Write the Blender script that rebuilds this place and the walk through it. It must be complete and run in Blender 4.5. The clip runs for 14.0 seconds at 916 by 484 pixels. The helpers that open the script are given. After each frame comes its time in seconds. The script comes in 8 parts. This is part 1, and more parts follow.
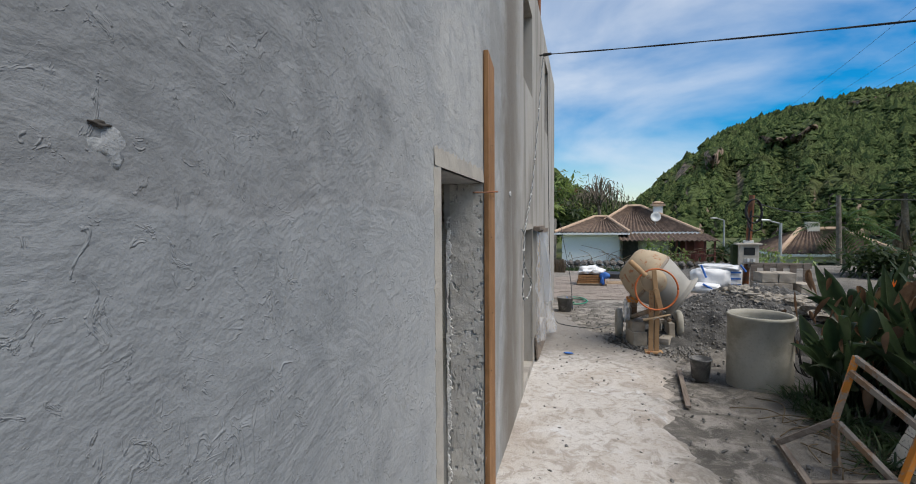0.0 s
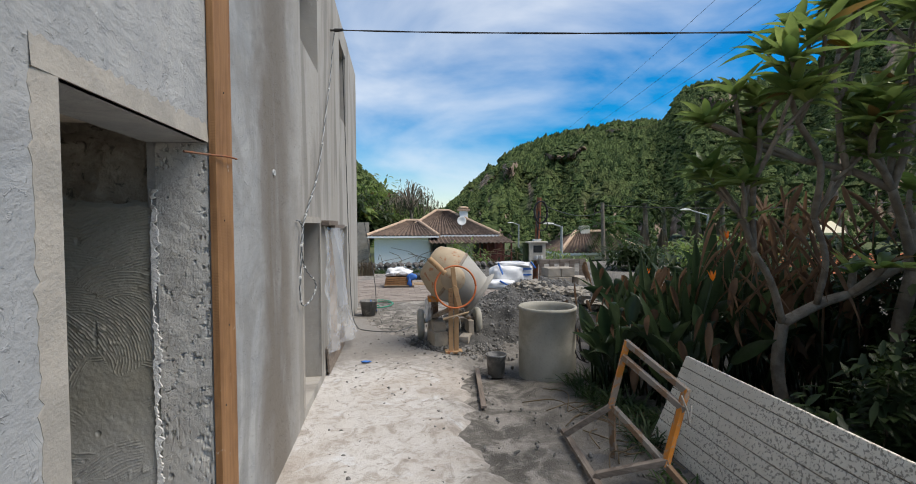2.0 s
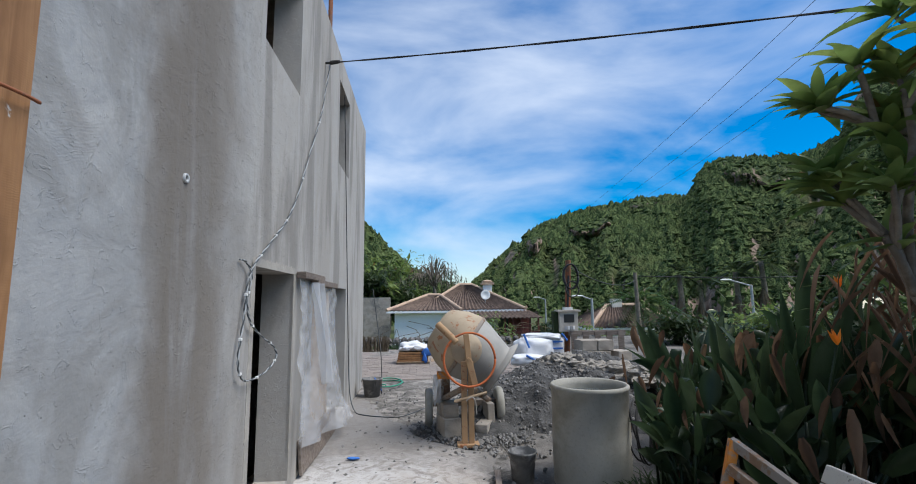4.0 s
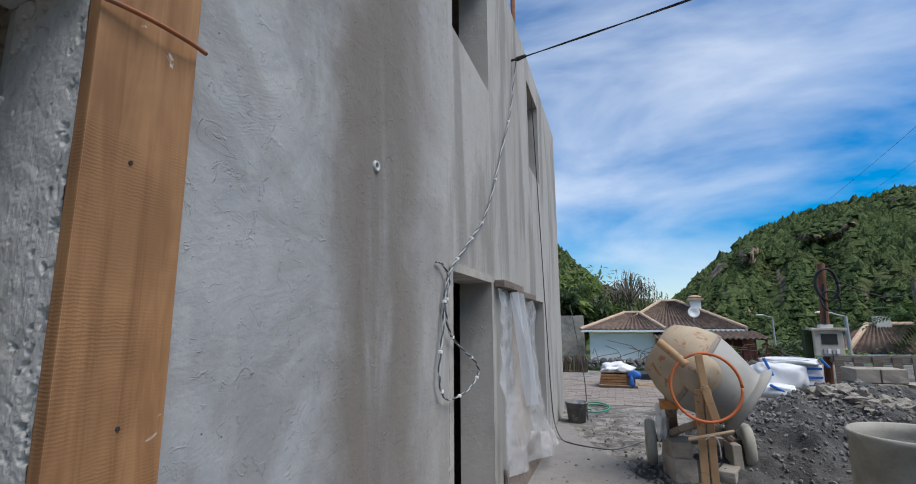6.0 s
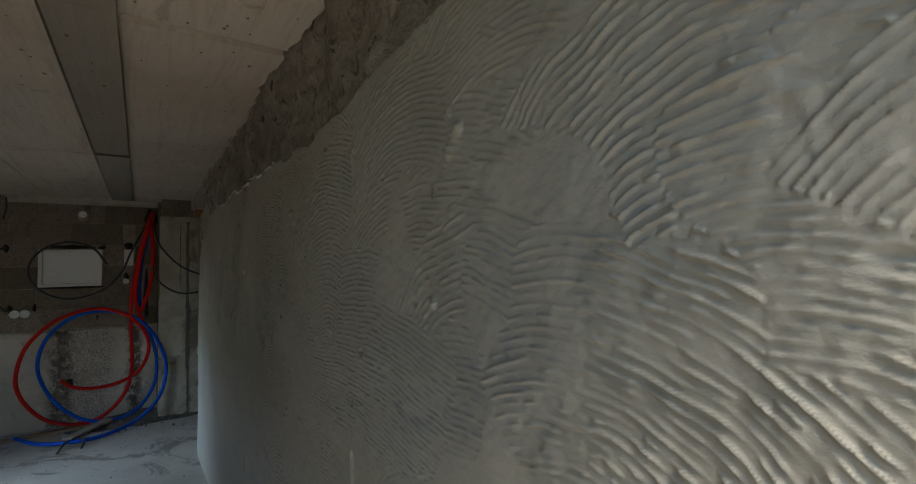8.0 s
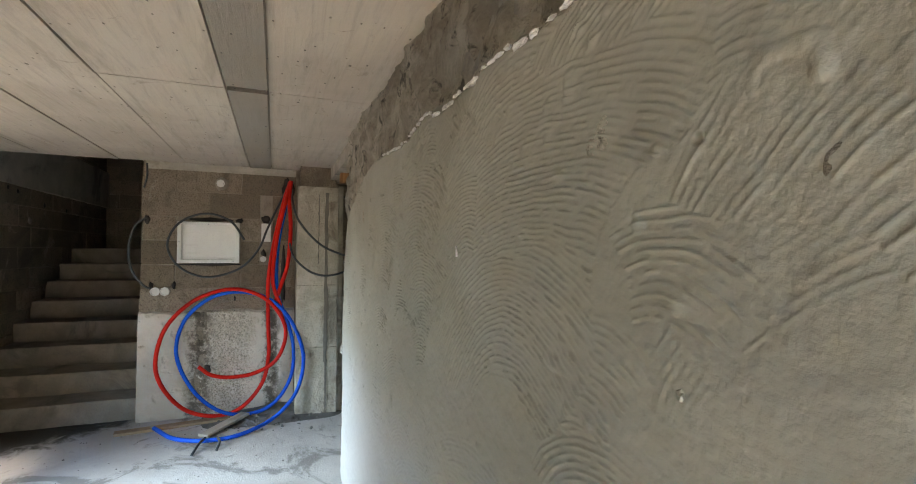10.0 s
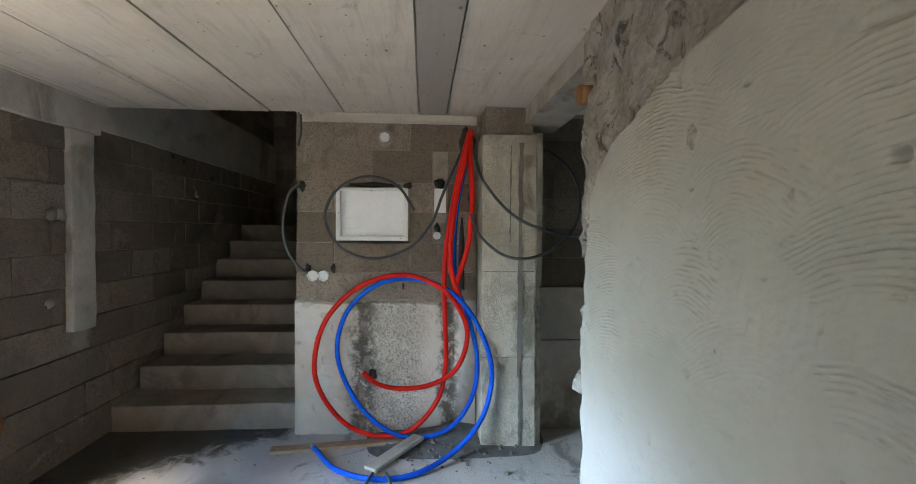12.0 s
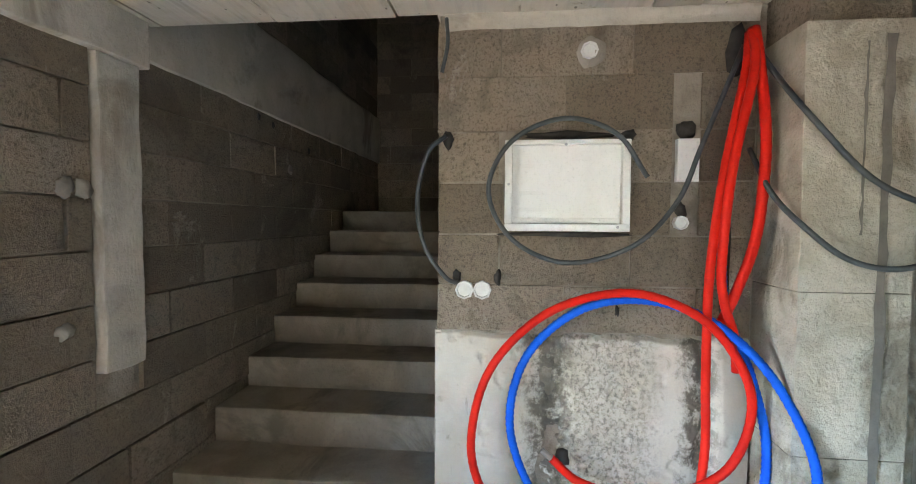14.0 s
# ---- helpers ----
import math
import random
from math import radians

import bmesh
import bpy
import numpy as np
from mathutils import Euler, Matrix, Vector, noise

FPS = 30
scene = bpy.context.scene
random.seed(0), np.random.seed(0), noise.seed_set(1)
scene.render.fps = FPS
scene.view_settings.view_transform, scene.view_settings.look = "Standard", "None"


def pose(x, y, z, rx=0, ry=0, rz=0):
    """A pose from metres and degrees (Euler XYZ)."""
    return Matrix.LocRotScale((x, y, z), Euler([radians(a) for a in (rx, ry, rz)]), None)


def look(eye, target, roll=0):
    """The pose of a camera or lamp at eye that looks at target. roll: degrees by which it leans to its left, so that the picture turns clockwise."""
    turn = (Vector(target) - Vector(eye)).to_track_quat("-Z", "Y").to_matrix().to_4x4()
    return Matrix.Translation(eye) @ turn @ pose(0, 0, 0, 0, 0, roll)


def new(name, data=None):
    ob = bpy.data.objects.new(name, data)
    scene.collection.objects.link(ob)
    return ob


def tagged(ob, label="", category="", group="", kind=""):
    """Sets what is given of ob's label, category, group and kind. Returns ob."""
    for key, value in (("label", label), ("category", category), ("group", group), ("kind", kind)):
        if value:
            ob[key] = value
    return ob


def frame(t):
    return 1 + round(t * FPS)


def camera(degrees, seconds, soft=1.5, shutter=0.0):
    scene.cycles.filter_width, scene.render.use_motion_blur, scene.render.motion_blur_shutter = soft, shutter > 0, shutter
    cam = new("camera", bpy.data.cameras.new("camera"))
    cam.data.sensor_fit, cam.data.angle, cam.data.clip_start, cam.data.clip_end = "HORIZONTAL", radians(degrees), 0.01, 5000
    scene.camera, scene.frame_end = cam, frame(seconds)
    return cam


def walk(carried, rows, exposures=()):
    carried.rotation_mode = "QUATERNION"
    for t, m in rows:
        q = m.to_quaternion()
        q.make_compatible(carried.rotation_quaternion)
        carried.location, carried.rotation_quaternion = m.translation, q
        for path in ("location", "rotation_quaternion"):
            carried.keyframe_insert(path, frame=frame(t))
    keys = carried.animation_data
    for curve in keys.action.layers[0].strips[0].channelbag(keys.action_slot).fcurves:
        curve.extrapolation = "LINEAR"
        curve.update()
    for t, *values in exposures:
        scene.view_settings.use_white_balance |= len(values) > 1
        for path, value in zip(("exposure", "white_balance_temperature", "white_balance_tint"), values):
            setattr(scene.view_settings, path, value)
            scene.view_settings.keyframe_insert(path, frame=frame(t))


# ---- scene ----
cam = camera(87.8, 14.0, soft=1.0)
PATH = [
    (0, (0.573, 1.21, 1.838), (0.073, 3.144, 1.746), -0.4),
    (0.5, (0.67, 1.372, 1.822), (0.438, 3.355, 1.71), -0.4),
    (1, (0.751, 1.552, 1.823), (0.753, 3.548, 1.706), -0.3),
    (1.5, (0.748, 1.704, 1.796), (0.911, 3.695, 1.699), -0.2),
    (2, (0.798, 1.875, 1.707), (1.055, 3.857, 1.633), -0.2),
    (2.2, (0.839, 1.958, 1.639), (1.135, 3.935, 1.578), 0.1),
    (4.3, (1.065, 3.095, 1.484), (1.174, 5.067, 1.799), -0.6),
    (4.5, (1.046, 3.157, 1.503), (1.121, 5.124, 1.858), -0.6),
    (5, (1.05, 3.292, 1.51), (0.972, 5.249, 1.915), -0.6),
    (5.5, (1.065, 3.423, 1.473), (0.739, 5.359, 1.857), -0.7),
    (6, (0.876, 3.51, 1.43), (0.268, 5.386, 1.764), -0.4),
    (6.5, (0.533, 3.57, 1.443), (-0.406, 5.313, 1.725), -0.3),
    (6.7, (0.422, 3.59, 1.432), (-0.658, 5.251, 1.704), -0.4),
    (7, (0.187, 3.639, 1.423), (-1.081, 5.17, 1.641), 0.2),
    (7.2, (0.05, 3.655, 1.42), (-1.335, 5.085, 1.6), -0.3),
    (9.3, (-1.135, 3.674, 1.394), (-2.934, 4.545, 1.456), 0.5),
    (9.5, (-1.278, 3.662, 1.39), (-3.093, 4.5, 1.445), 0.5),
    (10, (-1.631, 3.651, 1.409), (-3.498, 4.368, 1.453), 0.5),
    (10.5, (-2.007, 3.681, 1.407), (-3.921, 4.263, 1.434), 0.4),
    (11, (-2.31, 3.649, 1.393), (-4.255, 4.114, 1.394), 0.3),
    (11.5, (-2.643, 3.585, 1.398), (-4.62, 3.886, 1.371), 0.4),
    (12, (-2.983, 3.468, 1.372), (-4.977, 3.61, 1.323), 0.4),
    (12.5, (-3.288, 3.345, 1.359), (-5.287, 3.382, 1.297), 0.4),
    (13, (-3.603, 3.196, 1.361), (-5.601, 3.138, 1.273), 0.3),
    (13.5, (-3.952, 3.054, 1.339), (-5.942, 2.88, 1.238), 0.3),
    (14, (-4.307, 2.902, 1.341), (-6.295, 2.696, 1.249), 0.3),
]
walk(cam, [(t, look(eye, target, roll)) for t, eye, target, roll in PATH],
     [(0, 0.08, 6900, 10), (1.5, 0.2, 7000, 10), (4.5, 0.18, 6200, 10), (6.0, 0.08, 6300, 10), (6.6, 0.15, 6650, 10), (7.2, 0.6, 7100, 10), (9.3, 4.3, 8100, 14), (10.5, 4.55, 8000, 14), (11.5, 4.6, 7400, 13), (12.5, 4.75, 7200, 12), (14, 5.5, 7450, 12)])

# ---- light ----
SUN_EL, SUN_AZ = 58.0, 110.0
world = bpy.data.worlds.new("world")
scene.world = world
world.use_nodes = True
wn, wl = world.node_tree.nodes, world.node_tree.links
wn.clear()
w_out = wn.new("ShaderNodeOutputWorld")
w_bg = wn.new("ShaderNodeBackground")
w_sky = wn.new("ShaderNodeTexSky")
w_sky.sky_type, w_sky.sun_disc = "NISHITA", False
w_sky.sun_elevation, w_sky.sun_rotation = radians(SUN_EL), radians(SUN_AZ)
w_sky.air_density, w_sky.dust_density, w_sky.ozone_density = 1.0, 0.3, 3.0
w_hue = wn.new("ShaderNodeHueSaturation")
w_hue.inputs["Saturation"].default_value, w_hue.inputs["Value"].default_value = 1.75, 1.15
w_co = wn.new("ShaderNodeTexCoord")
w_map = wn.new("ShaderNodeMapping")
w_map.inputs["Scale"].default_value = (1.0, 1.3, 3.2)
w_map.inputs["Location"].default_value = (0.35, 0.1, 0.2)
w_no = wn.new("ShaderNodeTexNoise")
w_no.inputs["Scale"].default_value, w_no.inputs["Detail"].default_value = 1.7, 7.0
w_no.inputs["Roughness"].default_value, w_no.inputs["Distortion"].default_value = 0.52, 0.35
w_ra = wn.new("ShaderNodeValToRGB")
w_ra.color_ramp.elements[0].position, w_ra.color_ramp.elements[1].position = 0.36, 0.76
w_mix = wn.new("ShaderNodeMix")
w_mix.data_type = "RGBA"
w_mix.inputs["B"].default_value = (6.7, 7.4, 8.5, 1)
wl.new(w_co.outputs["Generated"], w_map.inputs["Vector"])
wl.new(w_map.outputs["Vector"], w_no.inputs["Vector"])
wl.new(w_no.outputs["Fac"], w_ra.inputs["Fac"])
wl.new(w_sky.outputs["Color"], w_hue.inputs["Color"])
wl.new(w_hue.outputs["Color"], w_mix.inputs["A"])
wl.new(w_ra.outputs["Color"], w_mix.inputs["Factor"])
wl.new(w_mix.outputs["Result"], w_bg.inputs["Color"])
w_bg.inputs["Strength"].default_value = 0.11
wl.new(w_bg.outputs["Background"], w_out.inputs["Surface"])

sun_data = bpy.data.lights.new("sun", "SUN")
sun_data.energy, sun_data.angle, sun_data.color = 3.9, radians(38), (1.0, 0.96, 0.90)
sun = new("sun", sun_data)
sun.matrix_world = look((0, 0, 60), Vector((0, 0, 60)) - Vector((math.sin(radians(SUN_AZ)) * math.cos(radians(SUN_EL)), math.cos(radians(SUN_AZ)) * math.cos(radians(SUN_EL)), math.sin(radians(SUN_EL)))))


# added area lamp in the unseen side door, standing in for daylight
door_data = bpy.data.lights.new("side_daylight", "AREA")
door_data.shape, door_data.size, door_data.size_y = "RECTANGLE", 0.76, 1.1
door_data.energy, door_data.color, door_data.spread = 1.25, (0.50, 0.73, 1.0), radians(58)
side_daylight = new("side_daylight", door_data)
side_daylight.matrix_world = look((-4.35, 1.34, 0.75), (-4.75, 3.4, 0.06))

# ---- materials ----
class Nodes:
    """Short hand for a material's node tree."""

    def __init__(self, name):
        self.mat = bpy.data.materials.new(name)
        self.mat.use_nodes = True
        self.t = self.mat.node_tree
        self.n, self.l = self.t.nodes, self.t.links
        self.bsdf = self.n["Principled BSDF"]
        self.co = self.n.new("ShaderNodeTexCoord").outputs["Object"]

    def offset(self, amount=13.0):
        """Shifts the pattern from object to object."""
        info = self.n.new("ShaderNodeObjectInfo")
        mul = self.n.new("ShaderNodeMath")
        mul.operation = "MULTIPLY"
        mul.inputs[1].default_value = amount
        self.l.new(info.outputs["Random"], mul.inputs[0])
        add = self.n.new("ShaderNodeVectorMath")
        self.l.new(self.co, add.inputs[0])
        self.l.new(mul.outputs[0], add.inputs[1])
        self.co = add.outputs[0]
        return info.outputs["Random"]

    def mapped(self, scale=(1, 1, 1), rot=(0, 0, 0), loc=(0, 0, 0)):
        m = self.n.new("ShaderNodeMapping")
        m.inputs["Scale"].default_value, m.inputs["Location"].default_value = scale, loc
        m.inputs["Rotation"].default_value = [radians(a) for a in rot]
        self.l.new(self.co, m.inputs["Vector"])
        return m.outputs["Vector"]

    def noise(self, scale, detail=4.0, rough=0.55, distort=0.0, vec=None):
        x = self.n.new("ShaderNodeTexNoise")
        x.inputs["Scale"].default_value, x.inputs["Detail"].default_value = scale, detail
        x.inputs["Roughness"].default_value, x.inputs["Distortion"].default_value = rough, distort
        self.l.new(vec or self.co, x.inputs["Vector"])
        return x.outputs["Fac"]

    def voronoi(self, scale, vec=None, feature="F1", out="Distance"):
        x = self.n.new("ShaderNodeTexVoronoi")
        x.feature = feature
        x.inputs["Scale"].default_value = scale
        self.l.new(vec or self.co, x.inputs["Vector"])
        return x.outputs[out]

    def wave(self, scale, distort=0.0, detail=2.0, dscale=1.0, vec=None, kind="BANDS", direction="X"):
        x = self.n.new("ShaderNodeTexWave")
        x.wave_type = kind
        if kind == "BANDS":
            x.bands_direction = direction
        x.inputs["Scale"].default_value, x.inputs["Distortion"].default_value = scale, distort
        x.inputs["Detail"].default_value, x.inputs["Detail Scale"].default_value = detail, dscale
        self.l.new(vec or self.co, x.inputs["Vector"])
        return x.outputs["Fac"]

    def ramp(self, value, lo, hi, smooth=True):
        x = self.n.new("ShaderNodeMapRange")
        x.interpolation_type = "SMOOTHSTEP" if smooth else "LINEAR"
        x.inputs["From Min"].default_value, x.inputs["From Max"].default_value = lo, hi
        self.l.new(value, x.inputs["Value"])
        return x.outputs["Result"]

    def math(self, op, a, b):
        x = self.n.new("ShaderNodeMath")
        x.operation = op
        for k, v in enumerate((a, b)):
            if isinstance(v, (int, float)):
                x.inputs[k].default_value = v
            else:
                self.l.new(v, x.inputs[k])
        return x.outputs[0]

    def axis(self, k):
        x = self.n.new("ShaderNodeSeparateXYZ")
        self.l.new(self.co, x.inputs[0])
        return x.outputs[k]

    def mix(self, fac, a, b):
        x = self.n.new("ShaderNodeMix")
        x.data_type = "RGBA"
        for key, v in (("Factor", fac), ("A", a), ("B", b)):
            if isinstance(v, tuple):
                x.inputs[key].default_value = (*v[:3], 1)
            elif isinstance(v, (int, float)):
                x.inputs[key].default_value = v
            else:
                self.l.new(v, x.inputs[key])
        return x.outputs["Result"]

    def bump(self, height, strength, distance=0.01, normal=None):
        x = self.n.new("ShaderNodeBump")
        x.inputs["Strength"].default_value, x.inputs["Distance"].default_value = strength, distance
        self.l.new(height, x.inputs["Height"])
        if normal is not None:
            self.l.new(normal, x.inputs["Normal"])
        self.l.new(x.outputs["Normal"], self.bsdf.inputs["Normal"])
        return x.outputs["Normal"]

    def done(self, color, rough=0.8, metal=0.0, spec=0.35):
        for key, v in (("Base Color", color), ("Roughness", rough), ("Metallic", metal), ("Specular IOR Level", spec)):
            if isinstance(v, tuple):
                self.bsdf.inputs[key].default_value = (*v[:3], 1)
            elif isinstance(v, (int, float)):
                self.bsdf.inputs[key].default_value = v
            else:
                self.l.new(v, self.bsdf.inputs[key])
        return self.mat


def plain(name, a, b, scale=6.0, rough=0.75, metal=0.0, bump=0.25, grain=90.0, depth=0.004, spec=0.35, stain=None, vary=0.0, size=None):
    """A surface that varies between two colours at two scales, with fine relief."""
    m = Nodes(name)
    if size:
        m.co = m.mapped(size)
    rnd = m.offset()
    big = m.ramp(m.noise(scale, 5, 0.6, 0.4), 0.35, 0.65)
    fine = m.noise(grain, 5, 0.65)
    col = m.mix(big, a, b)
    col = m.mix(m.math("MULTIPLY", m.ramp(fine, 0.5, 0.8), 0.35), col, tuple(c * 0.45 for c in a))
    if stain:
        col = m.mix(m.ramp(m.noise(scale * 0.45, 6, 0.65, 0.8), 0.52, 0.66), col, stain)
    if vary:
        col = m.mix(m.math("MULTIPLY", rnd, vary), col, tuple(c * 0.45 for c in a))
    m.bump(m.math("ADD", fine, m.math("MULTIPLY", big, 0.6)), bump, depth)
    return m.done(col, rough, metal, spec)


def facade_plaster():
    """Grey cement render: trowel sweeps, a seam between two coats, brown damp runs."""
    m = Nodes("cement_render")
    y, z = m.axis(1), m.axis(2)
    cloud = m.noise(1.2, 7, 0.65, 0.9)
    mid = m.noise(4.5, 6, 0.62, 1.2)
    fine = m.noise(55, 5, 0.6)
    col = m.mix(m.ramp(cloud, 0.3, 0.7), (0.27, 0.278, 0.28), (0.39, 0.388, 0.375))
    col = m.mix(m.math("MULTIPLY", m.ramp(mid, 0.46, 0.66), 0.55), col, (0.235, 0.245, 0.25))
    # darker and greyer towards the beginning of the wall
    col = m.mix(m.math("MULTIPLY", m.math("SUBTRACT", 1.0, m.ramp(m.math("ADD", y, m.math("MULTIPLY", mid, 1.6)), 2.6, 4.1)), 0.92), col, m.mix(m.ramp(mid, 0.3, 0.7), (0.135, 0.142, 0.148), (0.195, 0.205, 0.213)))
    # darker float smears on the smoother coat
    smear = m.noise(1.5, 6, 0.6, 2.2, m.mapped((1, 1.0, 0.7), (35, 0, 0)))
    past = m.ramp(y, 3.8, 4.4)
    col = m.mix(m.math("MULTIPLY", m.math("MULTIPLY", m.ramp(smear, 0.42, 0.64), past), 0.62), col, (0.205, 0.20, 0.188))
    # damp runs, drawn downwards
    runs = m.noise(1.0, 6, 0.62, 0.5, m.mapped((1, 2.6, 0.42)))
    wob = m.math("ADD", y, m.math("MULTIPLY", m.math("SUBTRACT", m.noise(1.4, 5, 0.6, 0.4, m.mapped((1, 1.6, 0.8))), 0.5), 1.1))
    b1 = m.math("MULTIPLY", m.ramp(wob, 4.65, 5.10), m.math("SUBTRACT", 1.0, m.ramp(wob, 5.40, 6.05)))
    col = m.mix(m.math("MULTIPLY", b1, m.ramp(runs, 0.15, 0.48)), col, (0.165, 0.146, 0.124))
    b2 = m.math("MULTIPLY", m.ramp(wob, 7.75, 7.9), m.math("SUBTRACT", 1.0, m.ramp(wob, 8.45, 8.75)))
    col = m.mix(m.math("MULTIPLY", b2, 0.8), col, (0.155, 0.145, 0.13))
    far = m.ramp(m.math("ADD", y, m.math("MULTIPLY", runs, 0.8)), 5.6, 6.8)
    col = m.mix(m.math("MULTIPLY", far, 0.75), col, (0.40, 0.372, 0.33))
    col = m.mix(m.math("MULTIPLY", m.math("MULTIPLY", m.ramp(runs, 0.46, 0.62), far), 0.62), col, (0.17, 0.156, 0.137))
    # seam where the lower coat was laid over the upper one
    edge = m.math("ADD", z, m.math("MULTIPLY", m.math("SUBTRACT", m.noise(2.3, 4, 0.5), 0.5), 0.22))
    low = m.math("MULTIPLY", m.math("SUBTRACT", 1.0, m.ramp(edge, 1.865, 1.885)), m.math("SUBTRACT", 1.0, m.ramp(y, 3.0, 3.1)))
    col = m.mix(m.math("MULTIPLY", low, 0.30), col, (0.25, 0.27, 0.285))
    line = m.math("MULTIPLY", m.math("MULTIPLY", m.ramp(edge, 1.855, 1.88), m.math("SUBTRACT", 1.0, m.ramp(edge, 1.88, 1.98))), m.math("SUBTRACT", 1.0, m.ramp(y, 3.0, 3.1)))
    col = m.mix(m.math("MULTIPLY", line, 0.35), col, (0.20, 0.205, 0.21))
    pits = m.ramp(m.voronoi(9.0), 0.035, 0.012)
    col = m.mix(m.math("MULTIPLY", pits, 0.7), col, (0.10, 0.10, 0.10))
    # trowel sweeps: swirling streaks, with fine scratches that come and go in patches
    swirl = m.noise(3.2, 7, 0.58, 1.6, m.mapped((1, 1.0, 1.5), (24, 0, 0)))
    swirl2 = m.noise(11.0, 6, 0.55, 1.0, m.mapped((1, 0.8, 1.3), (-32, 0, 0)))
    patch = m.ramp(m.noise(2.9, 4, 0.5, 0.8), 0.56, 0.68)
    scratch = m.math("MULTIPLY", m.wave(34.0, 14.0, 3.0, 0.5, m.mapped((1, 0.45, 1.0), (-38, 0, 0)), "BANDS", "Z"), patch)
    h = m.math("ADD", m.math("ADD", m.math("MULTIPLY", swirl, 1.5), m.math("MULTIPLY", swirl2, 0.7)), m.math("ADD", m.math("MULTIPLY", scratch, 0.07), m.math("MULTIPLY", fine, 0.55)))
    h = m.math("ADD", h, m.math("MULTIPLY", low, 0.3))
    h = m.math("SUBTRACT", h, m.math("MULTIPLY", pits, 1.5))
    h = m.math("ADD", h, m.math("MULTIPLY", m.ramp(m.noise(17, 4, 0.7, 1.5), 0.60, 0.66), 0.8))
    # thin ridges left by the edge of the trowel
    line1 = m.noise(5.0, 3, 0.5, 1.4, m.mapped((1, 1.0, 2.4), (30, 0, 0)))
    line2 = m.noise(9.0, 3, 0.5, 1.0, m.mapped((1, 2.2, 0.9), (-20, 0, 0)))
    thin1 = m.math("MULTIPLY", m.ramp(m.math("ABSOLUTE", m.math("SUBTRACT", line1, 0.5), 0.0), 0.016, 0.0), m.ramp(mid, 0.56, 0.66))
    thin2 = m.math("MULTIPLY", m.ramp(m.math("ABSOLUTE", m.math("SUBTRACT", line2, 0.52), 0.0), 0.018, 0.0), m.ramp(cloud, 0.55, 0.66))
    h = m.math("ADD", h, m.math("MULTIPLY", m.math("ADD", thin1, thin2), 0.55))
    # past the first doorway the coat was floated smoother
    calm = m.math("SUBTRACT", 1.0, m.math("MULTIPLY", m.ramp(y, 3.9, 4.4), 0.55))
    m.bump(m.math("MULTIPLY", h, calm), 0.5, 0.014)
    return m.done(col, 0.82, 0, 0.3)


def combed_plaster():
    m = Nodes("combed_mortar")
    z = m.axis(2)
    big = m.noise(1.3, 5, 0.6, 0.6)
    fine = m.noise(70, 5, 0.62)
    col = m.mix(m.ramp(big, 0.3, 0.7), (0.25, 0.235, 0.19), (0.315, 0.30, 0.252))
    col = m.mix(m.math("MULTIPLY", m.ramp(m.noise(6, 5, 0.6, 0.8), 0.5, 0.7), 0.4), col, (0.24, 0.23, 0.20))
    # bluish daylight on the lower wall, put into the colour as a paler tint
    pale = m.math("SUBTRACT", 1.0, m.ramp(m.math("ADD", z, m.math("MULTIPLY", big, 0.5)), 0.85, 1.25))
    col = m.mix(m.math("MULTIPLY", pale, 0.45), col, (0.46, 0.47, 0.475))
    m.bump(m.math("ADD", fine, m.math("MULTIPLY", m.noise(18, 4), 1.2)), 0.35, 0.006)
    return m.done(col, 0.78, 0, 0.35)


def raw_wood(name, a, b, saw=26.0, stretch=(1, 1, 0.08)):
    """Sawn timber: long grain with fine saw marks across it."""
    m = Nodes(name)
    m.offset()
    grain = m.noise(26, 6, 0.6, 0.8, m.mapped(stretch))
    big = m.noise(3.0, 4, 0.6)
    marks = m.math("MULTIPLY", m.wave(saw, 5.0, 3.0, 1.2, None, "BANDS", "Z"), m.ramp(m.noise(4, 3), 0.35, 0.65))
    col = m.mix(m.ramp(grain, 0.3, 0.7), a, b)
    col = m.mix(m.math("MULTIPLY", m.ramp(big, 0.45, 0.7), 0.45), col, tuple(c * 0.6 for c in a))
    col = m.mix(m.math("MULTIPLY", m.ramp(marks, 0.50, 0.90), 0.34), col, tuple(c * 0.5 for c in a))
    col = m.mix(m.ramp(m.noise(9, 5, 0.7, 1.2), 0.66, 0.72), col, (0.5, 0.47, 0.42))
    m.bump(m.math("ADD", grain, m.math("MULTIPLY", marks, 0.22)), 0.35, 0.003)
    return m.done(col, 0.72, 0, 0.3)


